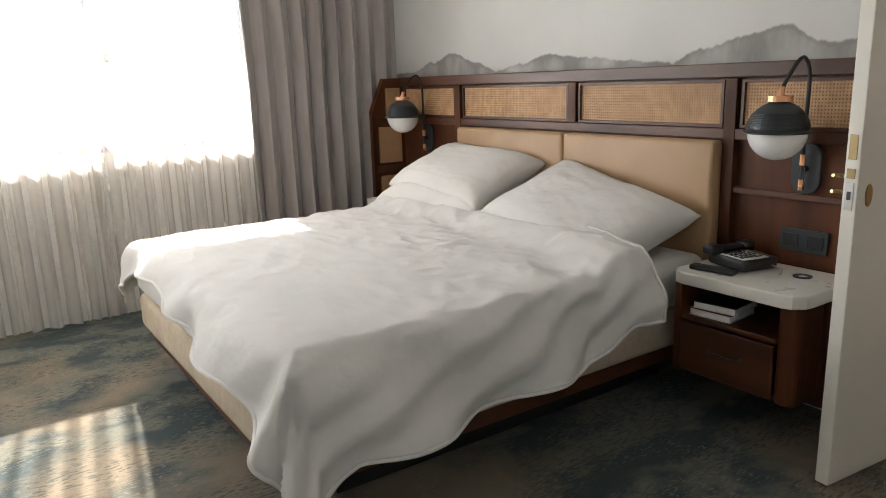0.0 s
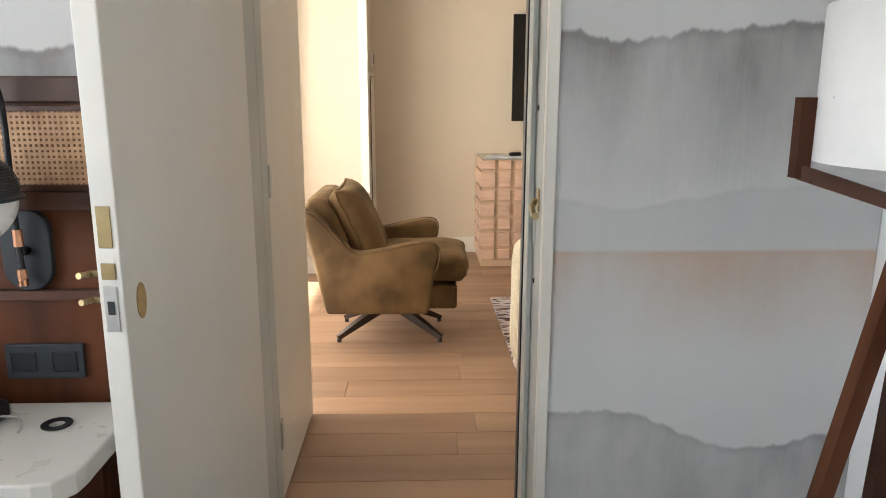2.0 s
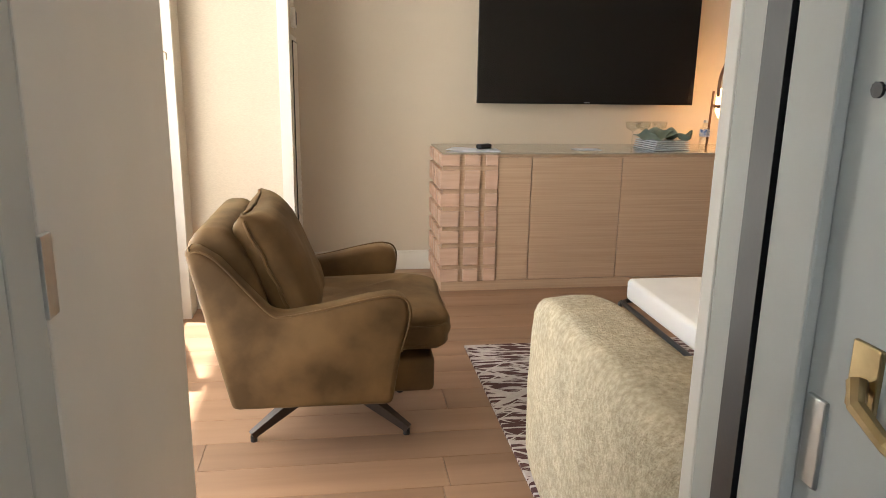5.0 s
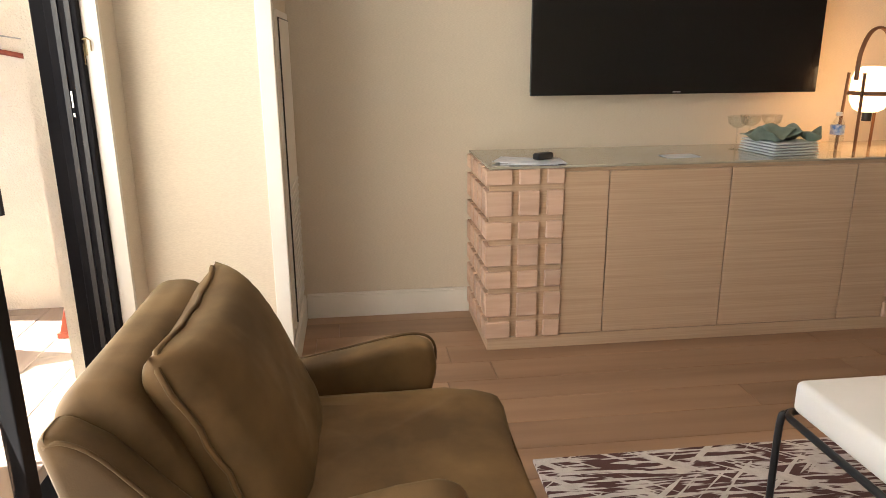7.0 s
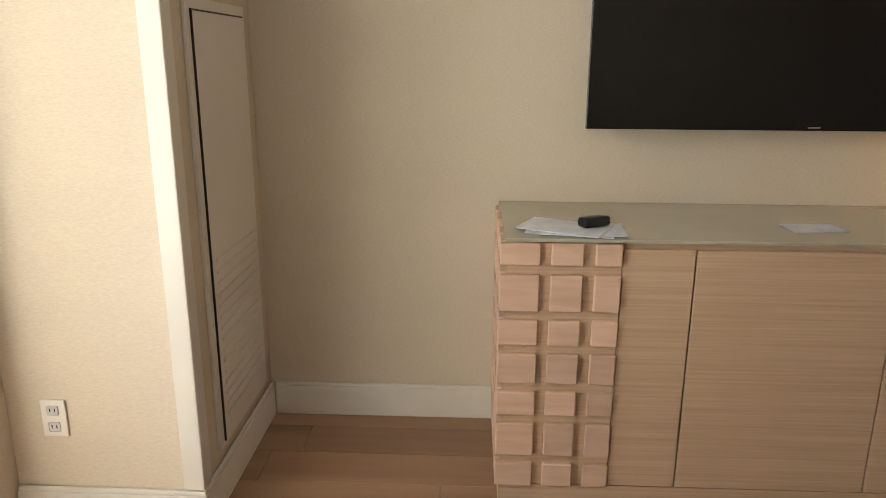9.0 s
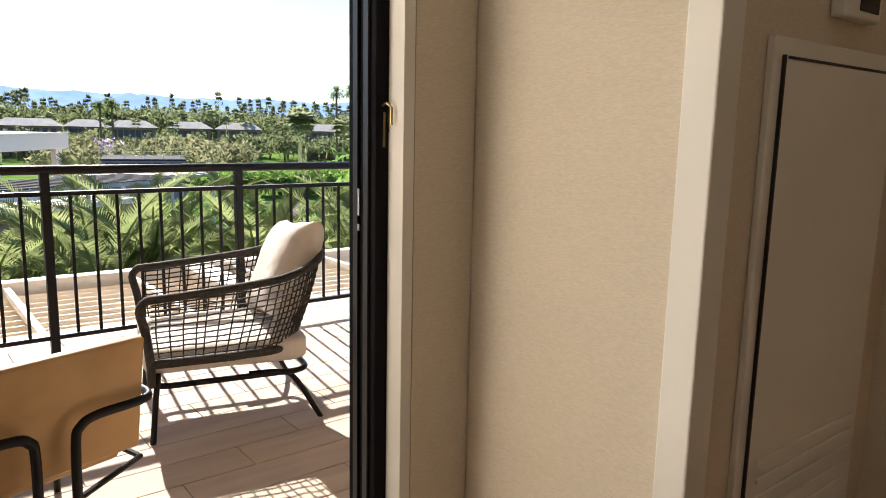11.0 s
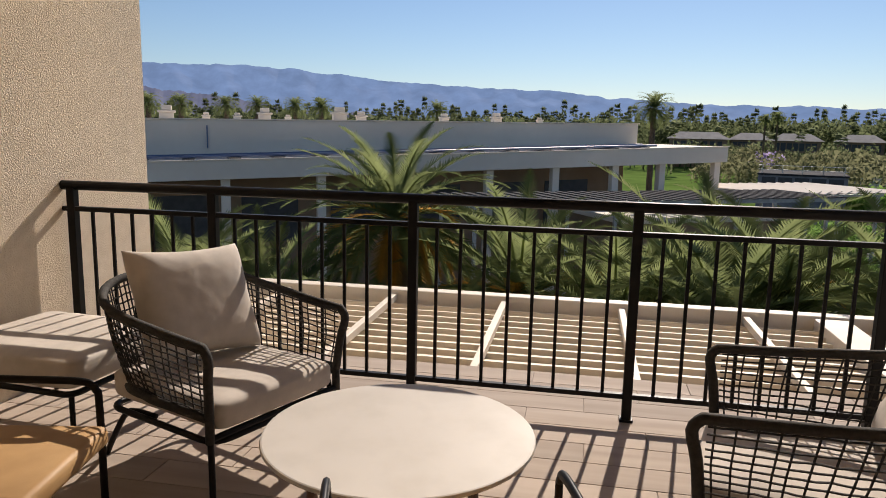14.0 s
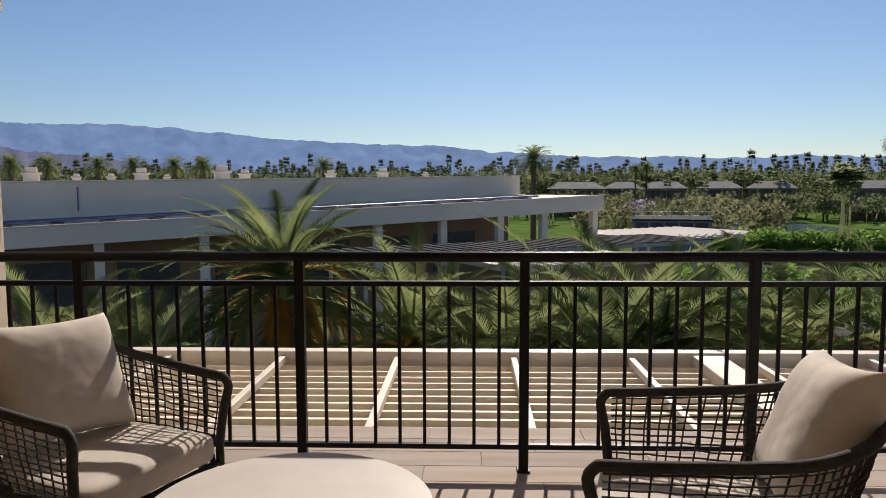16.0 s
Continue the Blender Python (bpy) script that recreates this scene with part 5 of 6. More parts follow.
for a in (45, 135, 225, 315):
    ca, sa = math.cos(radians(a)), math.sin(radians(a))
    part("leg", tube([(0.03 * ca, 0.03 * sa, 0.18), (0.41 * ca, 0.27 * sa, 0.026)], [0.040, 0.018], 4), M_DARKLEG, ac, "dark splayed leg")
    part("glide", tube([(0.40 * ca, 0.263 * sa, 0.0), (0.40 * ca, 0.263 * sa, 0.022)], 0.013, 10), M_BLACK, ac)

# ---- sofa, bench, rug ----
sf = root("sofa", 0.72, 4.28, 0, 0, "cream boucle sofa with low rounded arms", "sofa")
part("base", box(-1.16, 1.16, -0.60, 0.50, 0.06, 0.34, 0.05, 3), M_BOUCLE, sf, "", True)
for s in (-1, 1):
    part("arm", cushion(0.135, 0.60, 0.32, 0.45, 0.4, 0.006, 3 + s, pose(s * 1.06, 0.0, 0.40)), M_BOUCLE, sf, "rounded boucle arm", True)
part("backrest", cushion(1.1, 0.13, 0.30, 0.25, 0.4, 0.006, 5, pose(0, -0.50, 0.48)), M_BOUCLE, sf, "", True)
for x in (-0.46, 0.46):
    part("seat_cushion", cushion(0.455, 0.46, 0.085, 0.22, 0.5, 0.006, x, pose(x, 0.06, 0.42)), M_BOUCLE, sf, "", True)
for x in (-1.0, 1.0):
    for y in (-0.5, 0.42):
        part("leg", tube([(x, y, 0.0), (x, y, 0.062)], 0.022, 10), M_TEAK, sf)
bn = root("bench_table", 0.80, 5.33, 0.014, 0, "white cushioned bench on a black tubular frame", "bench")
part("cushion", box(-0.56, 0.56, -0.385, 0.385, 0.345, 0.445, 0.022, 4), M_WHITEUP, bn, "white upholstered top", True)
part("frame", tube(round_loop := [(x, y, 0.332) for x, y in round_rect(-0.575, 0.575, -0.40, 0.40, 0.05)], 0.011, 8, closed=True), M_BLACK, bn, "", True)
for x in (-1, 1):
    for y in (-1, 1):
        part("leg", tube(curve([(x * 0.52, y * 0.40, 0.332), (x * 0.56, y * 0.40, 0.325), (x * 0.577, y * 0.40, 0.29), (x * 0.578, y * 0.40, 0.0)], 5), 0.011, 8), M_BLACK, bn, "", True)
    part("strap", box(x * 0.3 - 0.02, x * 0.3 + 0.02, -0.39, 0.39, 0.338, 0.346), M_WHITEUP, bn)
rg = tagged(part("rug", box(-0.42, 2.4, 3.75, 6.10, 0.0, 0.013, 0.003), M_RUG, None), "white rug with broken maroon streaks", "rug")

# ---- balcony door ----
FX = -1.97
bd = root("door_1", FX, 6.0, 0, 0, "dark bronze framed glass balcony door, slid open", "door", "", "structure")


def dbox(x0, x1, y0, y1, z0, z1, name="frame", m=None, bev=0.004, label=""):
    return part(name, box(x0, x1, y0 - 6.0, y1 - 6.0, z0, z1, bev), m or M_BRONZE, bd, label)


dbox(-0.03, 0.075, 6.642, 6.698, 0, 2.35)
dbox(0.040, 0.058, 6.634, 6.644, 0.03, 2.33, "seal_strip", M_BLACK, 0.001)
dbox(0.000, 0.018, 6.634, 6.644, 0.03, 2.33, "seal_strip", M_BLACK, 0.001)
dbox(-0.07, 0.075, 3.692, 6.629, 2.352, 2.45)
dbox(-0.07, 0.075, 3.692, 6.629, -0.005, 0.028, "track")
dbox(-0.07, 0.075, 3.573, 3.69, 0, 2.45)
dbox(-0.095, -0.032, 6.742, 6.80, 0, 2.45)
dbox(-0.092, -0.032, 6.69, 6.741, 0, 2.45)
# sliding leaf
for y0, y1 in ((5.83, 5.90), (4.76, 4.83)):
    dbox(0.008, 0.052, y0, y1, 0.03, 2.35, "stile")
dbox(0.008, 0.052, 4.832, 5.833, 0.03, 0.13, "bottom_rail")
dbox(0.008, 0.052, 4.832, 5.833, 2.27, 2.349, "top_rail")
dbox(0.026, 0.034, 4.831, 5.834, 0.131, 2.269, "glass_pane", M_GLASS, 0).visible_shadow = False
dbox(-0.060, -0.015, 4.70, 4.755, 0.03, 2.35, "stile")
dbox(-0.060, -0.015, 3.692, 4.70, 0.03, 0.13, "bottom_rail")
dbox(-0.042, -0.034, 3.692, 4.70, 0.131, 2.35, "glass_pane", M_GLASS, 0).visible_shadow = False
part("pull_handle", tube([(0.052, -0.13, 0.98), (0.088, -0.13, 0.98), (0.088, -0.13, 1.29), (0.052, -0.13, 1.29)], 0.011, 8), M_BLACK, bd, "long black pull handle")
part("keeper", box(0.05, 0.062, -0.148, -0.118, 1.345, 1.405, 0.003), M_DARKB, bd, "dull bronze keeper plate")
# latch hook on the plaster return and strike on the frame
lk = root("hook_latch", -1.900, 6.709, 1.39, 0, "steel hook latch on the balcony door frame", "latch")
part("plate", box(-0.003, 0.014, -0.0385, -0.0365, -0.03, 0.03, 0.001), M_BRASS, lk)
part("hook", tube([(0.0, -0.038, 0.0), (0.0, -0.05, 0.022), (0.02, -0.05, 0.028), (0.03, -0.046, 0.02), (0.03, -0.046, -0.015)], 0.003, 8), M_BRASS, lk)
part("lever", tube([(0.004, -0.046, 0.01), (0.005, -0.047, -0.06)], 0.003, 8), M_BRASS, lk)
st = root("strike_plate", -1.945, 6.634, 1.215, 0, "steel strike plate in the door frame", "strike")
for z0, z1 in ((-0.035, 0.035), (-0.075, -0.058)):
    part("plate", box(-0.003, 0.003, -0.002, 0.001, z0 * 0.8, z1 * 0.8, 0.0005), M_STEEL, st)
setting("plaster_return", box(-1.893, -1.84, 6.672, 6.698, 0, CEIL), M_TRIM, "painted plaster return at the balcony door", "trim")
lintel = bmesh.new()
box(-2.15, -1.90, 3.57, 6.70, 2.452, CEIL, bm=lintel)
setting("wall_lintel", lintel, M_LINEN, "wall above the balcony door")

# ---- balcony ----
PX = -5.24
EDGE = -5.9
setting("balcony_slab", box(EDGE, -2.05, 3.0, 10.4, -0.35, -0.012), M_GROUT, "tiled balcony deck slab", "balcony")
setting("wall_balcony_south", slab([(-6.07, 3.02), (-5.302, 3.02), (-5.302, 3.334), (-2.065, 3.334), (-2.065, 3.37), (-6.07, 3.37)], -4.0, 5.5), M_STUCCO, "sunlit tan stucco side wall of the balcony")
setting("wall_facade_north", box(-4.03, -2.06, 7.97, 8.3, -4.0, 5.5), M_STUCCO_LIT, "stucco return wall at the end of the balcony, daylight put into its pale colour")
setting("wall_facade", box(-2.15, -2.06, 6.801, 7.97, -0.3, 3.2), M_STUCCO_LIT, "stucco facade beside the balcony door, daylight put into its pale colour")
setting("wall_facade_top", box(-2.15, -2.06, 3.38, 6.70, 2.455, 3.2), M_STUCCO, "tan stucco facade above the balcony door")
setting("balcony_soffit", box(-5.90, -2.16, 3.373, 10.4, 2.86, 3.1), M_STUCCO, "stucco soffit of the balcony above", "ceiling")

rl = root("balcony_railing", PX, 6.6, 0, 0, "dark metal balcony railing with round top rail", "railing")
RY0, RY1 = 3.372 - 6.6, 3.7
part("top_rail", tube([(0, RY0, 1.100), (0, RY1, 1.100)], 0.027, 14), M_RAIL, rl, "", True)
part("middle_rail", box(-0.018, 0.018, RY0, RY1, 0.952, 0.979, 0.004), M_RAIL, rl)
part("bottom_rail", box(-0.018, 0.018, RY0, RY1, 0.112, 0.138, 0.004), M_RAIL, rl)
bal_me = mesh_of(box(-0.0085, 0.0085, -0.0085, 0.0085, 0.139, 0.951, 0.002, 1), "baluster", M_RAIL)
post_me = mesh_of(merge(box(-0.024, 0.024, -0.024, 0.024, 0.0, 1.09, 0.003, 1), box(-0.034, 0.034, -0.034, 0.034, -0.012, 0.006, 0.003, 1)), "post", M_RAIL)
PITCH = 1.14
post_ys = [3.432 - 6.6] + [-0.012 + PITCH * k for k in range(-2, 4)]
for y in post_ys:
    o = new("post", post_me)
    o.parent = rl
    o.matrix_basis = pose(0, y, 0)
for y0, y1 in zip(post_ys, post_ys[1:]):
    n = int(round((y1 - y0) / 0.1267))
    for k in range(1, n):
        o = new("baluster", bal_me)
        o.parent = rl
        o.matrix_basis = pose(0, y0 + (y1 - y0) * k / n, 0)

# rust-red stand and rod at the end of the balcony
M_RUST = mat("rust_red_paint", (0.34, 0.075, 0.035), (0.27, 0.055, 0.028), 14, 0.55, 0.1, 90)
sd = root("folding_stand", -2.39, 7.53, -0.006, 0, "rust-red metal folding stand at the facade", "stand")
for y in (-0.02, 0.14):
    part("leg", box(-0.018, 0.018, y - 0.012, y + 0.012, 0.0, 0.84, 0.003), M_RUST, sd).matrix_basis = pose(-0.075, 0, 0.0, 0, 15.5, 0)
    part("strut", box(-0.012, 0.012, y - 0.010, y + 0.010, 0.0, 0.80, 0.003), M_RUST, sd).matrix_basis = pose(0.10, 0, 0.0, 0, 3.5, 0)
    part("foot_bar", box(-0.10, 0.12, y - 0.014, y + 0.014, 0.0, 0.028, 0.003), M_RUST, sd)
part("tie", box(0.11, 0.17, -0.03, 0.15, 0.79, 0.82, 0.003), M_RUST, sd)
rr_ = root("wall_rod", -2.45, 7.955, 1.32, 0, "thin rust-red rod fixed along the stucco return", "rod")
part("rod", tube([(-0.62, 0.0, 0.12), (0.37, 0.0, -0.085)], 0.013, 8), M_RUST, rr_)
for x, z in ((-0.4, 0.075), (0.3, -0.07)):
    part("bracket", box(x - 0.015, x + 0.015, -0.005, 0.0145, z - 0.03, z + 0.012, 0.002), M_RUST, rr_)
part("cable", tube(curve([(-0.6, 0.008, 0.19), (-0.1, 0.008, 0.10), (0.37, 0.008, 0.06)], 6), 0.004, 6), M_STEEL, rr_, "thin grey cable")

# ---- balcony furniture ----
def rope_chair(x, y, rz, label, tilt=0, back=0.0):
    c = root("rope_armchair", x, y, -0.008, rz, label, "outdoor armchair", "rope armchairs on the balcony")
    top, low = [], []
    for k in range(41):
        a = radians(-128 + 256 * k / 40)
        px, py = 0.375 * sgn(math.sin(a), 0.72), 0.30 * sgn(math.cos(a), 0.72)
        f = (1 + math.cos(a)) / 2
        top.append(Vector((px * 1.04, py + 0.07 + 0.07 * f, 0.63 + 0.15 * f ** 1.3)))
        low.append(Vector((px * 0.93, py * 0.93 + 0.03, 0.36)))
    for s in (0, -1):
        top[s].y = -0.36
        top[s].x = math.copysign(0.385, top[s].x)
        low[s].y = -0.35
        low[s].x = math.copysign(0.36, low[s].x)
    for i in (1, 2, 3, 4, 5):
        for s in (i, -1 - i):
            w = i / 6
            sx = math.copysign(1, top[s].x)
            top[s].x = sx * (0.385 + (0.395 - 0.385) * w)
            top[s].y = -0.36 + (top[6].y + 0.36) * w
            low[s].x = sx * 0.36
            low[s].y = -0.35 + (low[6].y + 0.35) * w
    ends = []
    for s in (0, -1):
        t, l = top[s], low[s]
        ends.append([t + Vector((0, -0.02, -0.005)), t + Vector((0, -0.045, -0.045)), (t + l) / 2 + Vector((0, -0.03, 0)), l + Vector((0, -0.02, 0.0))])
    loop = ends[0][::-1] + top + ends[1]
    part("rim", tube(curve(loop, 3), 0.019, 10), M_ROPE, c, "rope-wrapped rim", True)
    part("lower_rim", tube(curve([ends[0][-1]] + low + [ends[1][-1]], 3), 0.021, 10), M_ROPE, c, "rope-wrapped lower rim", True)
    part("front_rim", tube([ends[0][-1] + Vector((0, 0, -0.085)), ends[1][-1] + Vector((0, 0, -0.085))], 0.014, 8), M_RAIL, c)
    for e in ends:
        part("arm_post", tube([e[-1] + Vector((0, 0, 0.02)), e[-1] + Vector((0, 0, -0.10))], 0.018, 8), M_ROPE, c, "", True)
    tc, lc = curve(top, 4), curve(low, 4)
    n = len(tc)
    for k in range(0, 58):
        i = int(round((k + 0.5) / 58 * (n - 1)))
        mid = (tc[i] + lc[i]) / 2
        mid += Vector((mid.x, mid.y, 0)).normalized() * 0.012
        part("strand", tube([tc[i], mid, lc[i]], 0.0036, 5), M_ROPE, c)
    for k in range(1, 12):
        f = k / 12.1
        pts = []
        for i in range(0, n, 2):
            p = tc[i].lerp(lc[i], f)
            pts.append(p + Vector((p.x, p.y, 0)).normalized() * (0.012 * 4 * f * (1 - f)) + Vector((0, 0, 0.006 * noise.noise(Vector((i * 0.3, k, x))))))
        part("weave", tube(pts, 0.0038, 5), M_ROPE, c)
    part("seat_frame", tube([(p.x, p.y, 0.25) for p in (Vector(q).to_3d() for q in [(u, v, 0) for u, v in round_rect(-0.34, 0.34, -0.37, 0.32, 0.08)])], 0.014, 8, closed=True), M_RAIL, c, "", True)
    part("seat_cushion", cushion(0.335, 0.365, 0.068, 0.18, 0.36, 0.004, 2, pose(0, -0.035, 0.352)), M_CUSH, c, "taupe seat cushion", True)
    bp = part("back_pillow", pillow_mesh(0.30, 0.26, 0.10, abs(x), soft=0.2), M_CUSH, c, "taupe square back pillow", True)
    bp.matrix_basis = pose(0.0, 0.15 + back, 0.675, 66, 0, 0) @ pose(0, 0, 0, 0, 0, tilt)
    for sx in (-1, 1):
        part("leg", tube(curve([(sx * 0.34, -0.34, 0.31), (sx * 0.345, -0.355, 0.2), (sx * 0.36, -0.375, 0.0)], 4), 0.013, 8), M_RAIL, c, "", True)
        part("leg", tube(curve([(sx * 0.30, 0.05, 0.248), (sx * 0.305, 0.20, 0.24), (sx * 0.31, 0.27, 0.19), (sx * 0.33, 0.38, 0.0)], 4), 0.013, 8), M_RAIL, c, "", True)
    return c


rope_chair(-4.00, 7.14, -13, "rope-woven outdoor armchair with taupe cushions near the door", 7, 0.135)
rope_chair(-4.45, 4.75, 158, "rope-woven outdoor armchair with taupe cushions by the stucco wall", -4)

ot = root("outdoor_ottoman", -4.57, 3.84, -0.008, -5, "taupe cushioned outdoor ottoman on dark legs", "ottoman")
part("cushion", cushion(0.36, 0.40, 0.075, 0.16, 0.3, 0.003, 1, pose(0, 0, 0.385)), M_CUSH, ot, "", True)
part("frame", tube([(x, y, 0.30) for x, y in round_rect(-0.34, 0.34, -0.38, 0.38, 0.05)], 0.015, 8, closed=True), M_RAIL, ot, "", True)
for sx in (-1, 1):
    for sy in (-1, 1):
        part("leg", tube([(sx * 0.30, sy * 0.34, 0.3), (sx * 0.33, sy * 0.37, 0.0)], 0.012, 8), M_RAIL, ot)

rt = root("round_table", -3.83, 5.74, -0.008, 20, "round cream stone coffee table on brown legs", "coffee table")
part("tabletop", lathe([(0, 0.435), (0.44, 0.435), (0.455, 0.441), (0.46, 0.448), (0.457, 0.456), (0.452, 0.458), (0, 0.458)], 72), M_MARBLE, rt)
for a in (0, 120, 240):
    ca, sa = math.cos(radians(a)), math.sin(radians(a))
    part("leg", tube(curve([(0.33 * ca, 0.33 * sa, 0.434), (0.335 * ca, 0.335 * sa, 0.3), (0.35 * ca, 0.35 * sa, 0.0)], 4), [0.024] * 4 + [0.021] * 4 + [0.017], 10), M_TEAK, rt, "", True)
    part("stretcher", tube(curve([(0.335 * ca, 0.335 * sa, 0.36), (0.16 * ca, 0.16 * sa, 0.33), (0, 0, 0.33)], 4), 0.02, 8), M_TEAK, rt, "", True)


def tan_chair(x, y, rz, label):
    c = root("sling_chair", x, y, -0.008, rz, label, "outdoor chair", "tan leather chairs on the balcony")
    part("seat", box(-0.27, 0.27, -0.36, 0.25, 0.315, 0.39, 0.024, 3), M_TANVINYL, c, "tan leather seat", True)
    b = box(-0.29, 0.29, -0.02, 0.02, 0.0, 0.375, 0.012, 3)
    bmesh.ops.transform(b, matrix=pose(0, 0.30, 0.37, -9, 0, 0), verts=b.verts[:])
    part("backrest", b, M_TANVINYL, c, "tan leather backrest", True)
    for s in (-1, 1):
        part("frame", tube(curve([(s * 0.325, -0.30, 0.0), (s * 0.325, -0.30, 0.43), (s * 0.325, -0.29, 0.50), (s * 0.325, -0.24, 0.53), (s * 0.325, 0.0, 0.535), (s * 0.325, 0.22, 0.54), (s * 0.31, 0.345, 0.545), (s * 0.26, 0.385, 0.545), (s * 0.12, 0.39, 0.545), (s * 0.07, 0.388, 0.525), (s * 0.055, 0.385, 0.47), (s * 0.055, 0.375, 0.2), (s * 0.055, 0.37, 0.0)], 5), 0.012, 8, flat=1.25), M_RAIL, c, "black flat-bar frame", True)
        part("seat_bar", tube([(s * 0.325, -0.25, 0.302), (s * 0.325, 0.26, 0.302), (s * 0.055, 0.372, 0.302)], 0.010, 8), M_RAIL, c)
    part("cross_bar", tube([(-0.325, -0.22, 0.302), (0.325, -0.22, 0.302)], 0.010, 8), M_RAIL, c)
    part("cross_bar", tube([(-0.055, 0.372, 0.302), (0.055, 0.372, 0.302)], 0.010, 8), M_RAIL, c)
    return c


tan_chair(-3.15, 6.06, -73, "tan leather chair with black bar frame, its back to the door")
tan_chair(-3.45, 4.375, 191.5, "tan leather chair with black bar frame by the rope chair")

# ---- pergola roof just below the balcony ----
pg = root("pergola", -7.6, 6.0, -0.35, 0, "cream painted slatted pergola roof below the balcony", "pergola")
for k in range(13):
    x = 1.45 - 0.2 * k
    b = box(-0.066, 0.066, -10.0, 10.0, -0.04, 0.04)
    bmesh.ops.transform(b, matrix=pose(x, 0, 0, 0, -12, 0), verts=b.verts[:])
    part("slat", b, M_PERG, pg)
part("fascia", box(-1.22, -1.06, -10.0, 10.0, -0.12, 0.16, 0.01), M_PERG, pg)
for k in range(-8, 9):
    part("rafter", box(-1.05, 1.5, k * 1.15 - 0.43, k * 1.15 - 0.37, 0.05, 0.12, 0.006), M_PERG, pg)
part("beam", box(-1.05, 1.6, 2.5, 2.80, -0.1, 0.14, 0.01), M_PERG, pg, "wide cream beam")
part("under_beam", box(0.5, 0.62, -10.0, 10.0, -0.35, -0.06), M_PERG, pg)
part("deck_below", box(-1.0, 1.5, -10.0, 10.0, -0.75, -0.6), M_PERG, pg)
for y in (-9, -4, 1, 6, 9.5):
    part("post", box(-1.2, -1.08, y - 0.06, y + 0.06, -8.6, -0.12), M_PERG, pg)

# ---- ground and distance ----
def polar(d, deg):
    """A place d metres out, deg degrees to the north of straight out over the railing."""
    return -1.6 - d * math.cos(radians(deg)), 6.3 + d * math.sin(radians(deg))


GZ = -9.0
gb = bmesh.new()
bmesh.ops.create_grid(gb, x_segments=1, y_segments=1, size=4500)
gnd = setting("ground", gb, M_GROUND, "dry courtyard ground reaching the horizon", "ground")
gnd.matrix_basis = pose(0, 0, GZ)


def flat(name, x0, x1, y0, y1, dz, m, label, cat):
    b = bmesh.new()
    vs = []
    for k in range(40):
        a = 2 * math.pi * k / 40
        r = 1 + 0.12 * noise.noise(Vector((math.cos(a) * 1.5, math.sin(a) * 1.5, x0)))
        vs.append(b.verts.new(((x0 + x1) / 2 + (x1 - x0) / 2 * r * sgn(math.cos(a), 0.6), (y0 + y1) / 2 + (y1 - y0) / 2 * r * sgn(math.sin(a), 0.6), GZ + dz)))
    b.faces.new(vs)
    setting(name, b, m, label, cat)


flat("lawn", -420, -78, 10, 230, 0.02, M_GRASS, "bright golf course grass", "lawn")
flat("pond", -215, -165, 62, 95, 0.06, M_WATER, "small pond on the golf course", "water")
flat("road", -75, -14, 8, 60, 0.01, M_ASPH, "dark parking yard", "road")

# ---- long white building across the yard ----
A, Bp = Vector((-32.4, -14.2, 0)), Vector((-49.8, 15.3, 0))
ang = math.degrees(math.atan2(Bp.y - A.y, Bp.x - A.x))
LEN = (Bp - A).length
FALL = 1.125 / LEN
bl = root("white_building", A.x, A.y, 0, ang, "long cream hall with wide flat eaves and columns", "building")
M_PIPE = mat("blue_pipe", (0.12, 0.16, 0.26), (0.09, 0.12, 0.2), 2, 0.35)


def along(name, b, m, parent, label="", drop=FALL, smooth=False):
    """A piece of the hall, following the fall of its roof along the front."""
    for v in b.verts:
        v.co.z += -0.355 + drop * v.co.x
    return part(name, b, m, parent, label, smooth)


along("eaves_slab", box(-8, LEN, 0.0, 3.35, -0.95, 0.0, 0.03), M_WHITEB, bl, "cream flat eaves fascia")
along("eaves_slab", box(29.9, LEN, 3.36, 7.0, -0.95, 0.0, 0.03), M_WHITEB, bl)
along("drip_edge", box(-8, LEN + 0.05, -0.05, 0.16, 0.002, 0.05), M_WHITEB, bl)
along("parapet_wall", box(-8, 29.8, 3.4, 7.5, -0.1, 2.05, 0.03), M_WHITEB, bl, "cream stucco parapet wall", 0.0128)
along("parapet_cap", box(-8, 29.88, 3.33, 7.56, 2.052, 2.11, 0.01), M_WHITEB, bl, "", 0.0128)
# The dark tan carries the shade under the eaves in its colour.
along("wall", box(-8, 28.4, 2.7, 3.1, -9.5, -0.951), M_TANB, bl, "tan wall with the shade under the eaves put into its colour")
for y, r in ((0.9, 0.07), (1.5, 0.05), (2.4, 0.09)):
    along("pipe", tube([(-8, y, 0.16), (29.5, y, 0.16)], r, 8), M_PIPE, bl, "blue-grey roof pipe", smooth=True)
for k in range(17):
    along("bracket", box(-7.0 + 2.2 * k, -6.4 + 2.2 * k, 0.6, 2.7, 0.0, 0.09), M_DARKB, bl)
for x in (-4.5, -0.3, 3.8, 8.6, 13.4, 18.09, 22.27, 26.29, 29.63, 33.77):
    along("column", box(x - 0.22, x + 0.22, 0.3, 0.74, -9.5, -0.951, 0.02), M_WHITEB, bl, "cream square column")
for x in (-2.5, 1.8, 6.2, 11.0, 15.7, 20.2, 24.3):
    along("window", box(x - 1.5, x + 1.5, 2.64, 2.698, -4.6, -1.9), M_DARKB, bl)
along("ladder_bracket", box(3.05, 3.12, 3.30, 3.39, 0.5, 1.7), M_PIPE, bl)
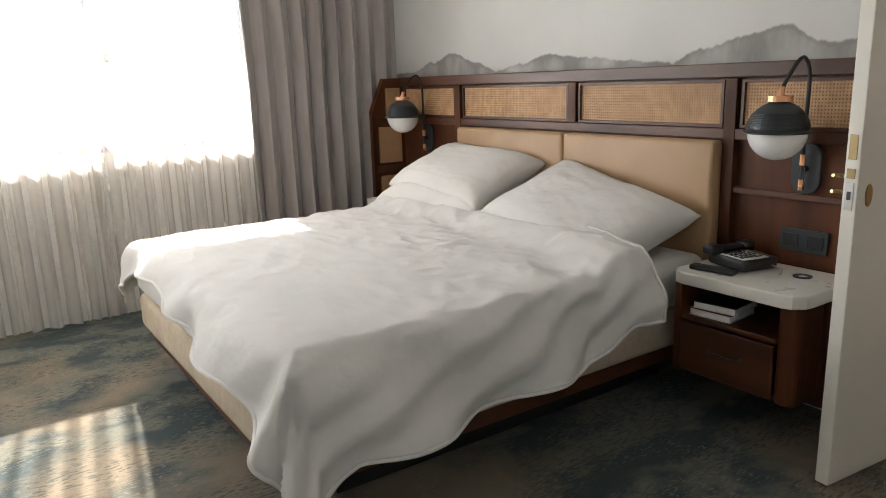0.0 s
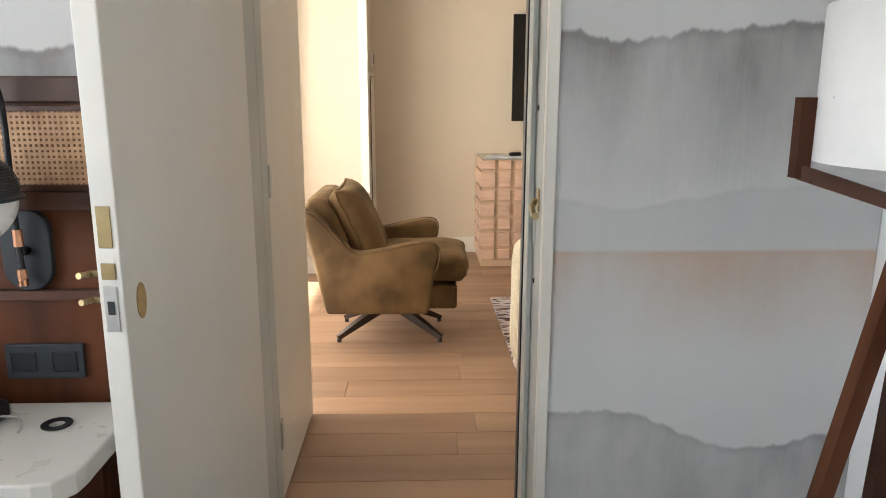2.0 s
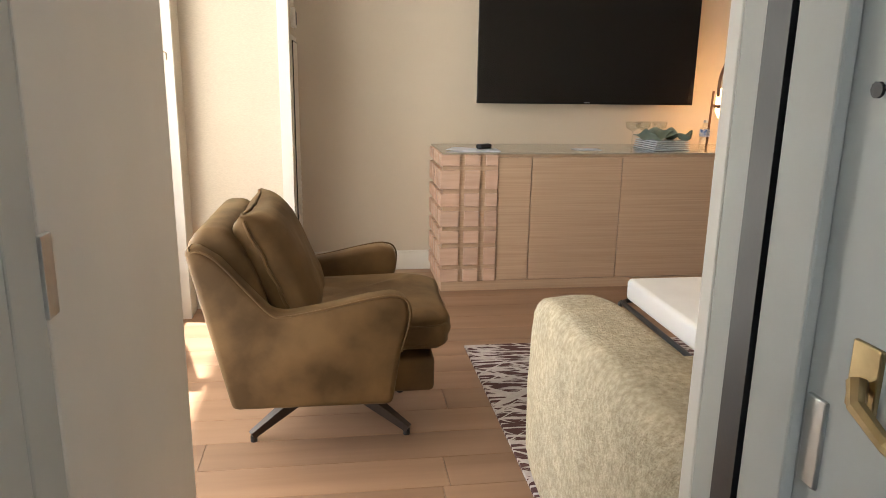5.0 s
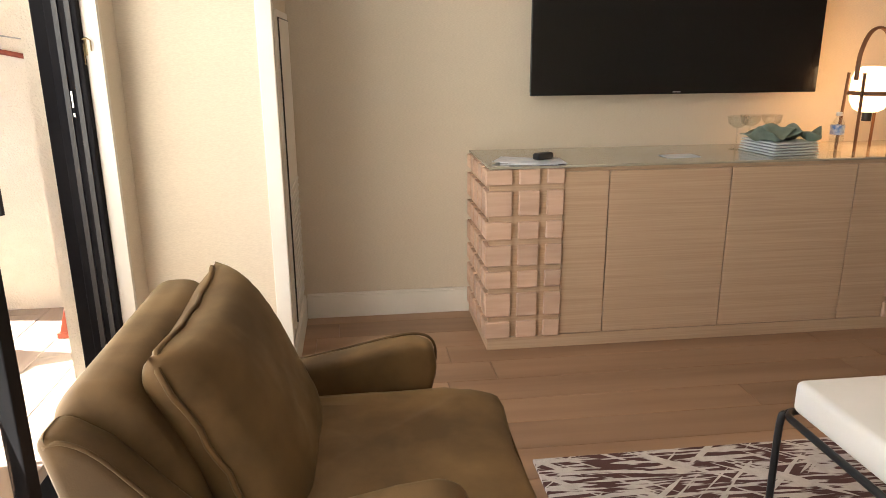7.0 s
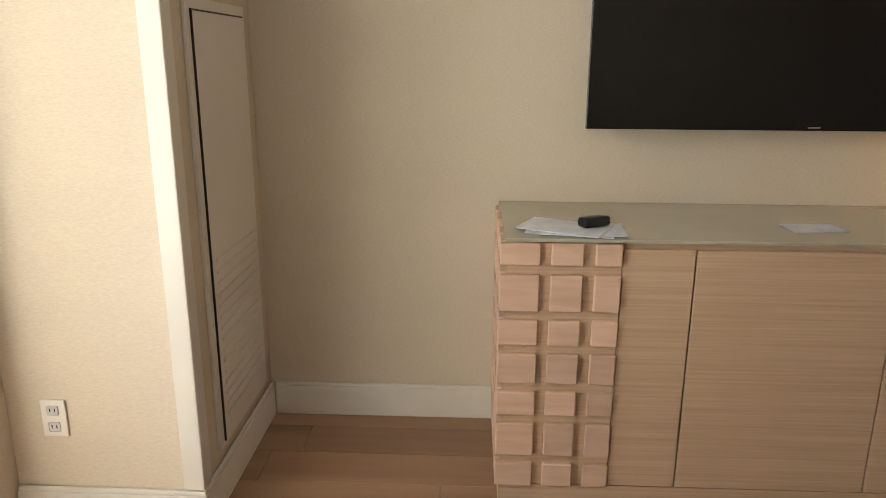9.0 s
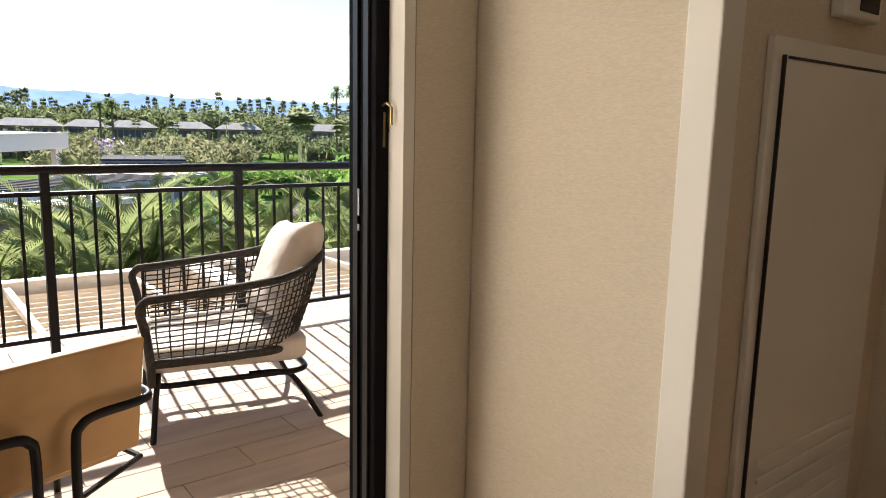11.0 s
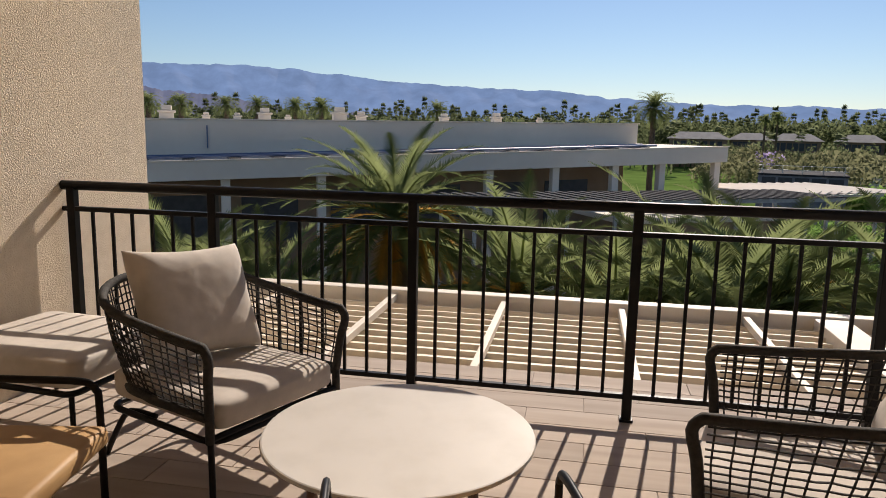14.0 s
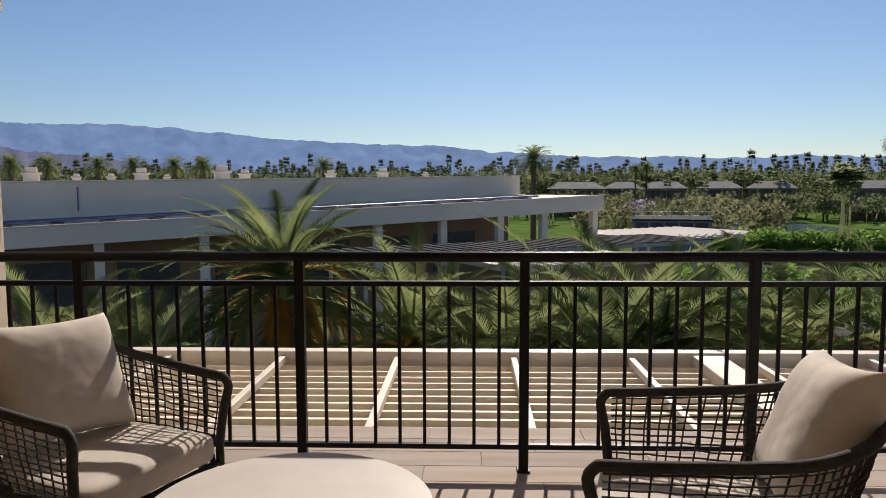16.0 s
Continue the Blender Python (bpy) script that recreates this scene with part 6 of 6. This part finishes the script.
bl2 = root("white_building_roof", A.x, A.y, 0, ang, "pale flat roof deck behind the parapet", "roof")
part("deck", box(-14, 29.0, 7.7, 42, -0.4, 1.53), M_ROOFW, bl2)
for x, y, sz in ((1.0, 8.6, 1.0), (3.2, 8.6, 0.55), (5.0, 8.8, 0.55), (6.6, 8.6, 0.9), (8.0, 8.6, 0.45), (11.2, 8.6, 1.05), (12.6, 8.6, 0.75), (18.3, 8.8, 0.7), (22.0, 8.6, 0.8), (25.4, 8.8, 0.5)):
    v = root("roof_vent", 0, 0, 0, 0, "white capped roof vent", "roof vent", "vents on the white roof")
    v.matrix_basis = pose(A.x, A.y, 0, 0, 0, ang) @ pose(x, y, 1.70 + 0.0128 * x)
    part("box", box(-0.4 * sz, 0.4 * sz, -0.3 * sz, 0.3 * sz, -0.17 - 0.0128 * x, 0.42 * sz, 0.02), M_WHITEB, v)
    part("cap", box(-0.5 * sz, 0.5 * sz, -0.36 * sz, 0.36 * sz, 0.42 * sz, 0.55 * sz, 0.03), M_WHITEB, v)
    part("hood", box(-0.3 * sz, 0.3 * sz, -0.25 * sz, 0.25 * sz, 0.55 * sz, 0.85 * sz, 0.05), M_WHITEB, v)
# steel trellis in front of the hall: pale beams, dark slats
M_SLATD = mat("dark_matt_slat", (0.05, 0.05, 0.055), (0.035, 0.035, 0.04), 3, 0.92, spec=0.05)
M_GALV = mat("galvanised_steel", (0.52, 0.52, 0.50), (0.42, 0.42, 0.41), 6, 0.5, metal=0.3)
tr = root("trellis_canopy", A.x, A.y, 0, ang, "long steel trellis with dark slats before the hall", "canopy")
for y in (-8.6, -6.4, -4.2):
    part("beam", box(13.0, 34.5, y - 0.07, y + 0.07, -1.82, -1.62, 0.01), M_GALV, tr)
for k in range(34):
    x = 13.1 + 0.64 * k
    part("slat", box(x - 0.16, x + 0.16, -8.9, -3.9, -1.60, -1.56), M_SLATD, tr)
for x in (13.6, 20.6, 27.6, 34.2):
    for y in (-8.6, -4.2):
        part("post", box(x - 0.07, x + 0.07, y - 0.07, y + 0.07, -9.4, -1.82), M_GALV, tr)
cp = root("louvred_carport", *polar(51, 15.2), 0, 122, "white louvred shade roofs beyond the trellis", "carport")
for k in range(11):
    b = box(-0.27, 0.27, -3.3, 3.3, -0.03, 0.03)
    bmesh.ops.transform(b, matrix=pose(-4.1 + 0.82 * k, 0, -1.75, 0, -20, 0), verts=b.verts[:])
    part("louvre", b, M_WHITEB, cp)
for y in (-2.6, 2.6):
    part("beam", box(-4.6, 4.6, y - 0.07, y + 0.07, -2.1, -1.95), M_GALV, cp)
for x in (-4.2, 0, 4.2):
    for y in (-2.6, 2.6):
        part("post", box(x - 0.08, x + 0.08, y - 0.08, y + 0.08, -9, -2.1), M_GALV, cp)
eq = root("plant_enclosure", *polar(92, 15.6), GZ, -15, "grey rooftop plant enclosure with rail", "enclosure")
part("wall", box(-5, 5, -4.4, 4.4, 0, 6.3, 0.02), mat("grey_cladding", (0.22, 0.23, 0.25), (0.17, 0.18, 0.2), 2, 0.7), eq)
part("coping", box(-5.1, 5.1, -4.5, 4.5, 6.302, 6.5, 0.02), M_SLATD, eq)
for k in range(5):
    part("louvre_panel", box(5.0, 5.06, -4.0 + 1.65 * k, -2.6 + 1.65 * k, 4.4, 6.1), M_DARKB, eq)
for y in range(-4, 5, 2):
    part("rail_post", box(4.9, 5.0, y - 0.04, y + 0.04, 6.5, 7.4), M_GALV, eq)
for z in (6.9, 7.35):
    part("rail", box(4.9, 5.0, -4.4, 4.4, z, z + 0.06), M_GALV, eq)
yw = root("yard_building", *polar(42, 7.0), GZ + 2.6, 28, "low tan service building in the yard", "building")
part("wall", box(-3, 3, -5, 5, 0, 3.4, 0.02), M_TANB, yw)
part("roof", box(-3.2, 3.2, -5.2, 5.2, 3.4, 3.7, 0.02), M_WHITEB, yw)
part("door", box(3.0, 3.05, -1, 1, 0, 2.2), M_DARKB, yw)
M_CARP = mat("car_paint", (0.03, 0.035, 0.045), None, 2, 0.25, coat=1.0)


def car(x, y, rz, label):
    c = root("parked_car", x, y, GZ + 0.01, rz, label, "car", "parked cars")
    body = slab([(-2.2, 0.35), (2.2, 0.35), (2.25, 0.75), (1.2, 0.9), (0.6, 1.4), (-1.2, 1.45), (-2.0, 0.95), (-2.25, 0.9)], -0.88, 0.88, 0.0)
    bmesh.ops.transform(body, matrix=Matrix(((1, 0, 0, 0), (0, 0, 1, 0), (0, 1, 0, 0), (0, 0, 0, 1))), verts=body.verts[:])
    bmesh.ops.recalc_face_normals(body, faces=body.faces[:])
    bmesh.ops.bevel(body, geom=body.edges[:], offset=0.06, segments=2, profile=0.5, affect='EDGES')
    part("body", body, M_CARP, c, "", True)
    part("window", box(-1.1, 0.5, -0.9, 0.9, 0.98, 1.32, 0.05), M_TV, c)
    for sx in (-1.35, 1.35):
        for sy in (-0.8, 0.8):
            part("wheel", tube([(sx, sy - 0.1, 0.33), (sx, sy + 0.1, 0.33)], 0.33, 16), M_BLACK, c)


car(-30, 19.5, 60, "dark parked car in the yard")
car(-36, 25, 60, "dark parked car beside another car")


# ---- palms ----
def frond_into(b, base, az, elev, length, droop, width, n=22, rnd=random, broad=1.0):
    """One feather frond: a bending rib with two rows of narrow leaflets."""
    p = Vector(base)
    d_az = Vector((math.cos(az), math.sin(az), 0))
    pts = []
    e = elev
    step = length / n
    for i in range(n + 1):
        pts.append(p.copy())
        p = p + step * (d_az * math.cos(e) + Vector((0, 0, math.sin(e))))
        e -= droop / n * (0.5 + 1.3 * i / n)
    for i in range(1, n):
        t = (pts[i + 1] - pts[i - 1]).normalized()
        s = t.cross(Vector((0, 0, 1)))
        s = s.normalized() if s.length > 1e-4 else Vector((1, 0, 0))
        u = s.cross(t)
        f = i / n
        ll = width * rnd.uniform(0.85, 1.1) * (math.sin(math.pi * min(1, 0.12 + f * 0.9)) ** 0.6)
        if f < 0.1:
            continue
        for sg in (-1, 1):
            tip = pts[i] + ll * (0.62 * sg * s + 0.72 * t + (0.42 - 0.25 * rnd.random()) * u * 0.7) + Vector((0, 0, -0.16 * ll * rnd.random()))
            w = 0.024 * broad * length / 2.5
            v0, v1, v2 = b.verts.new(pts[i] - t * w), b.verts.new(pts[i] + t * w), b.verts.new(tip)
            b.faces.new((v0, v1, v2))
    for i in range(n):
        t = (pts[i + 1] - pts[i]).normalized()
        s = t.cross(Vector((0, 0, 1)))
        s = s.normalized() if s.length > 1e-4 else Vector((1, 0, 0))
        w = 0.028 * (1 - i / n) + 0.005
        w2 = 0.028 * (1 - (i + 1) / n) + 0.005
        b.faces.new([b.verts.new(pts[i] - s * w), b.verts.new(pts[i] + s * w), b.verts.new(pts[i + 1] + s * w2), b.verts.new(pts[i + 1] - s * w2)])


def date_palm(x, y, top, seed, length, count, label):
    rnd = random.Random(seed)
    c = root("palm_tree", x, y, GZ, rnd.random() * 360, label, "palm tree", "palms in the courtyard")
    h = top - GZ
    rr = [0.26 + 0.03 * math.sin(k * 2.1) for k in range(16)]
    part("trunk", tube([(0.05 * math.sin(k * 0.4), 0, h * k / 15) for k in range(16)], rr, 14), M_TRUNK, c, "", True)
    for name, m, k0, k1, e0, e1 in (("crown", M_FROND, 0, count, 1.3, -0.45), ("dry_fronds", M_FRONDY, 0, count // 4, 0.55, -0.7)):
        b = bmesh.new()
        for k in range(k0, k1):
            f = k / max(1, k1)
            frond_into(b, (0, 0, h), k * 2.39996 + rnd.random() * 0.4, e0 + (e1 - e0) * f ** 0.8 + rnd.uniform(-0.12, 0.12), length * (rnd.uniform(0.85, 1.1) if m is M_FROND else 0.68), rnd.uniform(0.65, 1.25), 0.37 * length / 2.6, 64, rnd)
        part(name, b, m, c)
    return c


date_palm(-15.2, 2.75, -0.3, 1, 2.6, 88, "tall date palm with orange fruit stalks in the courtyard")
for k, (x, y, top, ln, n) in enumerate(((-13.2, -0.6, -1.7, 2.7, 46), (-12.4, 1.2, -1.9, 2.6, 46), (-14.2, 5.3, -1.5, 2.8, 50), (-12.6, 6.9, -1.7, 2.8, 54), (-12.0, 8.3, -1.35, 3.0, 58), (-13.0, 9.4, -1.4, 3.0, 56), (-12.6, 11.1, -1.5, 2.9, 54), (-12.2, 12.9, -1.3, 2.8, 52), (-13.4, 15.2, -1.3, 2.8, 48), (-18.0, 7.6, -2.2, 2.6, 44), (-24.0, 13.0, -3.0, 2.4, 40))):
    date_palm(x, y, top, 20 + k, ln, int(n * 1.45), "bushy date palm crown in the courtyard below")

# ---- far trees, joined ----
def blob_tree(rnd, kind):
    vs, fs = [], []

    def tri(c, s):
        k = len(vs)
        for _ in range(3):
            vs.append(c + Vector((rnd.uniform(-s, s), rnd.uniform(-s, s), rnd.uniform(-s, s))))
        fs.append((k, k + 1, k + 2))
    if kind == "palm":
        h = 1.0
        for a in range(4):
            k = len(vs)
            vs.extend([Vector((-0.02, 0, 0)), Vector((0.02, 0, 0)), Vector((0.0, 0.02, h))])
            fs.append((k, k + 1, k + 2))
        for i in range(90):
            a, e = rnd.random() * 6.283, rnd.uniform(-0.9, 1.2)
            r = rnd.uniform(0.10, 0.165)
            tip = Vector((math.cos(a) * math.cos(e), math.sin(a) * math.cos(e), math.sin(e) * 0.8)) * r
            s = Vector((-math.sin(a), math.cos(a), 0)) * 0.034
            c0 = Vector((0, 0, h))
            k = len(vs)
            vs.extend([c0 + tip * 0.45 - s, c0 + tip * 0.45 + s, c0 + tip])
            fs.append((k, k + 1, k + 2))
        for i in range(14):
            a = rnd.random() * 6.283
            tri(Vector((0.07 * math.cos(a), 0.07 * math.sin(a), h - 0.12)), 0.05)
    else:
        lobes = [(Vector((rnd.uniform(-0.3, 0.3), rnd.uniform(-0.3, 0.3), rnd.uniform(0.45, 0.8))), rnd.uniform(0.15, 0.3)) for _ in range(7)]
        for a in range(3):
            k = len(vs)
            vs.extend([Vector((-0.03, 0, 0)), Vector((0.03, 0, 0)), Vector((rnd.uniform(-0.2, 0.2), rnd.uniform(-0.2, 0.2), 0.7))])
            fs.append((k, k + 1, k + 2))
        for c, r in lobes:
            for i in range(34):
                d = Vector((rnd.gauss(0, 1), rnd.gauss(0, 1), rnd.gauss(0, 1))).normalized() * r * rnd.uniform(0.6, 1.05)
                tri(c + d, 0.075)
    return np.array([tuple(v) for v in vs]), np.array(fs)


def grove(name, spots, kind, m, label, seed, kinds=5, wide=1.0):
    rnd = random.Random(seed)
    protos = [blob_tree(rnd, kind) for _ in range(kinds)]
    V, F, o = [], [], 0
    for x, y, z, h in spots:
        pv, pf = protos[rnd.randrange(kinds)]
        a = rnd.random() * 6.283
        w = h * rnd.uniform(0.8, 1.2) if kind != "palm" else rnd.uniform(0.8, 1.1) * max(h, 9) * wide
        ca, sa = math.cos(a), math.sin(a)
        q = np.empty_like(pv)
        q[:, 0] = (pv[:, 0] * ca - pv[:, 1] * sa) * w + x
        q[:, 1] = (pv[:, 0] * sa + pv[:, 1] * ca) * w + y
        q[:, 2] = pv[:, 2] * h + z
        V.append(q)
        F.append(pf + o)
        o += len(pv)
    me = bpy.data.meshes.new(name)
    me.from_pydata(np.concatenate(V).tolist(), [], np.concatenate(F).tolist())
    me.materials.append(m)
    return tagged(new(name, me), label, "trees", "", "stuff")


rnd = random.Random(40)


def ring(n, d0, d1, a0, a1, h0, h1):
    out = []
    for _ in range(n):
        d = math.sqrt(rnd.uniform(d0 * d0, d1 * d1))
        x, y = polar(d, rnd.uniform(a0, a1))
        out.append((x, y, GZ, rnd.uniform(h0, h1)))
    return out


grove("distant_woods", ring(2600, 330, 720, -50, 62, 14, 19), "leafy", M_LEAF, "dark green distant tree belt below the mountains", 1)
grove("distant_palms", ring(1700, 300, 640, -50, 62, 14, 22), "palm", M_LEAF, "distant fan palms rising over the trees", 2, wide=0.72)
grove("golf_trees", ring(26, 240, 330, 4, 30, 6, 10) + ring(60, 120, 220, 34, 62, 7, 11), "leafy", M_LEAF, "dark green trees on the golf course", 3)
grove("golf_palms", ring(16, 105, 135, 25.5, 34, 10.0, 12.5) + ring(26, 190, 300, 4, 34, 10, 14), "palm", M_LEAFP, "grey green fan palms along the golf course", 4, wide=1.6)
grove("house_shrubs", ring(110, 222, 246, 3, 37, 5.5, 9), "leafy", M_LEAF, "green shrubs and trees before the low houses", 12)
grove("bare_trees", ring(48, 130, 215, 9, 24, 5, 8.5), "leafy", M_LEAFY, "sparse olive brown trees by the pond", 5)
grove("hedge", [(*polar(112 + rnd.uniform(-3, 3), 15 + k * 0.12), GZ, rnd.uniform(3.0, 4.6)) for k in range(150)], "leafy", M_LEAFB, "bright green clipped hedge line", 6)
grove("yard_shrubs", ring(60, 48, 76, 10, 34, 2, 4.5), "leafy", M_LEAFB, "green shrubs beside the yard", 7)
grove("lilac_tree", [(*polar(78, 33), GZ, 7.0), (*polar(84, 35), GZ, 6.0), (*polar(175, 13.2), GZ, 8)], "leafy", M_JACA, "lilac flowering trees", 8)
grove("near_trees", ring(30, 60, 84, 32.5, 58, 8, 11), "leafy", M_LEAFB, "leafy green trees at the edge of the golf course", 9)
grove("courtyard_shrubs", ring(90, 9, 22, -30, 45, 1.2, 2.6), "leafy", M_LEAF, "dark shrubs under the palms", 10)


def fan_palm(d, deg, top, label, r=2.2):
    x, y = polar(d, deg)
    c = root("fan_palm", x, y, GZ, 0, label, "palm tree", "single palms in the distance")
    h = top - GZ
    part("trunk", tube([(0, 0, 0), (0.1, 0, h * 0.5), (0, 0, h)], [0.30, 0.25, 0.22], 8), M_TRUNK, c)
    rr = random.Random(int(d))
    b = bmesh.new()
    for k in range(60):
        frond_into(b, (0, 0, h), k * 2.4, 1.4 - 2.0 * (k / 60), r * rr.uniform(0.85, 1.1), 1.5, 0.30 * r, 14, rr, 3.0)
    part("crown", b, M_FROND, c)


fan_palm(64, 5.1, 3.6, "single tall palm behind the white hall", 2.1)
fan_palm(150, 29.9, 8.6, "tall fan palm pair over the golf course", 2.4)
fan_palm(153, 31.0, 9.0, "tall fan palm pair over the golf course", 2.4)
fan_palm(200, 12.9, 5.6, "tall fan palm pair on the horizon", 2.6)
fan_palm(204, 13.7, 6.2, "tall fan palm pair on the horizon", 2.6)
for d, a in ((62, -33.0), (58, -30.8), (66, -27.6), (58, -25.3), (60, -22.5), (58, -20.5), (150, -11.5)):
    fan_palm(d, a, 1.46 + d * 0.026, "palm top rising behind the white roof", 0.021 * d)

# low houses with pale roofs
M_ROOFT = mat("pale_tile_roof", (0.40, 0.36, 0.32), (0.33, 0.30, 0.27), 0.6, 0.9)
for d, a, w in ((255, 8.4, 18), (262, 12.0, 12), (255, 15.0, 14), (262, 19.0, 13), (258, 22.5, 14), (250, 29, 14), (260, 35, 18)):
    x, y = polar(d, a)
    hs2 = root("low_house", x, y, GZ, a * -1 + 90, "low pale-roofed house among the trees", "house", "houses beyond the golf course")
    part("wall", box(-w / 2, w / 2, -4, 4, 0, 9.3), M_TANB, hs2)
    rf = bmesh.new()
    vs = [rf.verts.new(p) for p in ((-w / 2 - 1, -5, 9.3), (w / 2 + 1, -5, 9.3), (w / 2 + 1, 5, 9.3), (-w / 2 - 1, 5, 9.3), (-w / 2 + 3, 0, 11.6), (w / 2 - 3, 0, 11.6))]
    for q in ((0, 1, 5, 4), (2, 3, 4, 5), (1, 2, 5), (3, 0, 4), (3, 2, 1, 0)):
        rf.faces.new([vs[i] for i in q])
    part("roof", rf, M_ROOFT, hs2)
    for k in range(-3, 4):
        part("window", box(k * w / 8 - 0.7, k * w / 8 + 0.7, -4.05, -3.98, 6.2, 8.6), M_DARKB, hs2)


# mountains
def mountains(dist, base, amp, seed, tone, label, a0, a1, fall):
    b = bmesh.new()
    n, rows = 520, 14
    grid = []
    for i in range(n + 1):
        f = i / n
        deg = a0 + (a1 - a0) * f
        col = []
        ridge = base * max(0.0, 1 - fall * f) + 25 * math.sin(f * 9.0) + amp * noise.fractal(Vector((f * 9 + seed, 0, 0)), 0.9, 2.1, 6) + 0.22 * amp * noise.fractal(Vector((f * 85 + seed, 3, 0)), 0.6, 2.1, 5)
        for j in range(rows + 1):
            g = j / rows
            d = dist + 500 * g + 90 * noise.noise(Vector((f * 60, g * 4, seed)))
            x, y = polar(d, deg)
            z = GZ + max(0, ridge) * (g ** 1.15) * (1 + 0.16 * noise.fractal(Vector((f * 70, g * 5, seed)), 0.8, 2, 4) * (1 - g))
            col.append(b.verts.new((x, y, z)))
        grid.append(col)
    for i in range(n):
        for j in range(rows):
            b.faces.new((grid[i][j], grid[i + 1][j], grid[i + 1][j + 1], grid[i][j + 1]))
    bmesh.ops.recalc_face_normals(b, faces=b.faces[:])
    # Distance haze is put in as a blue glow of the slopes.
    m = emission_of(mat("haze_glow_mountain", (0.05, 0.05, 0.055), (0.03, 0.03, 0.035), 0.004, 1.0, spec=0.0), tone, 0.72)
    N, L = m.node_tree.nodes, m.node_tree.links
    tc, mp, no, cr_ = N.new("ShaderNodeTexCoord"), N.new("ShaderNodeMapping"), N.new("ShaderNodeTexNoise"), N.new("ShaderNodeValToRGB")
    mp.inputs["Scale"].default_value = (0.0075, 0.0075, 0.011)
    mp.inputs["Rotation"].default_value = (0.5, 0.3, 0)
    no.inputs["Scale"].default_value, no.inputs["Detail"].default_value, no.inputs["Roughness"].default_value = 1.0, 8, 0.62
    L.new(tc.outputs["Object"], mp.inputs[0])
    L.new(mp.outputs[0], no.inputs[0])
    L.new(no.outputs["Fac"], cr_.inputs[0])
    # Mottling of the glow imitates sunlit and shaded ridges.
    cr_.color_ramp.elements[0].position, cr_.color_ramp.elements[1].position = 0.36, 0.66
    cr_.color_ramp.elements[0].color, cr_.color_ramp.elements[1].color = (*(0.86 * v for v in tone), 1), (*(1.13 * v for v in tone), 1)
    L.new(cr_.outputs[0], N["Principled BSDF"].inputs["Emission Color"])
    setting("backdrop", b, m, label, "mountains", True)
    return m


mountains(3600, 335, 30, 2.0, (0.20, 0.32, 0.58), "mountain range on the horizon in painted blue haze", -42, 60, 0.80)
mountains(3200, 190, 30, 7.0, (0.155, 0.18, 0.29), "lower foothills before the range in painted grey-blue haze", -42, 6, 1.0)

# ---- floor pieces ----
plank_me = {}
rp = random.Random(5)
row = 0
yv = 3.585
while yv < 9.55:
    w = 0.186
    xv = -2.04 + rp.uniform(-1.6, 0)
    while xv < 5.05:
        ln = rp.choice((1.4, 1.8, 2.1))
        x0, x1 = max(xv, -1.885), min(xv + ln, 5.05)
        if x1 - x0 > 0.12 and not (yv > 7.7 and x1 < 2.1):
            key = (round(x1 - x0, 2), 0)
            if key not in plank_me:
                L2 = x1 - x0
                plank_me[key] = mesh_of(box(0.0008, L2 - 0.0008, 0.0008, w - 0.0008, -0.0155, 0.0, 0.0012, 1), "plank", M_PLANK)
            o = new("plank", plank_me[key])
            o.parent = floor_living
            o.matrix_basis = pose(x0, yv, 0)
        xv += ln
    yv += w
deck = bpy.data.objects["balcony_slab"]
tile_me = {}
xv = EDGE
r = 0
while xv < -2.16:
    w = min(0.2, -2.06 - xv)
    yv = 3.374 - (0.0, 0.3, 0.6)[r % 3]
    while yv < 10.3:
        y0, y1 = max(yv, 3.374), min(yv + 0.9, 10.3)
        if y1 - y0 > 0.05:
            key = (round(y1 - y0, 2), round(w, 2))
            if key not in tile_me:
                tile_me[key] = mesh_of(box(0.002, w - 0.002, 0.002, y1 - y0 - 0.002, -0.0115, -0.006, 0.0015, 1), "tile", M_TILE)
            o = new("tile", tile_me[key])
            o.parent = deck
            o.matrix_basis = pose(xv, y0, 0)
        yv += 0.9
    xv += 0.2
    r += 1
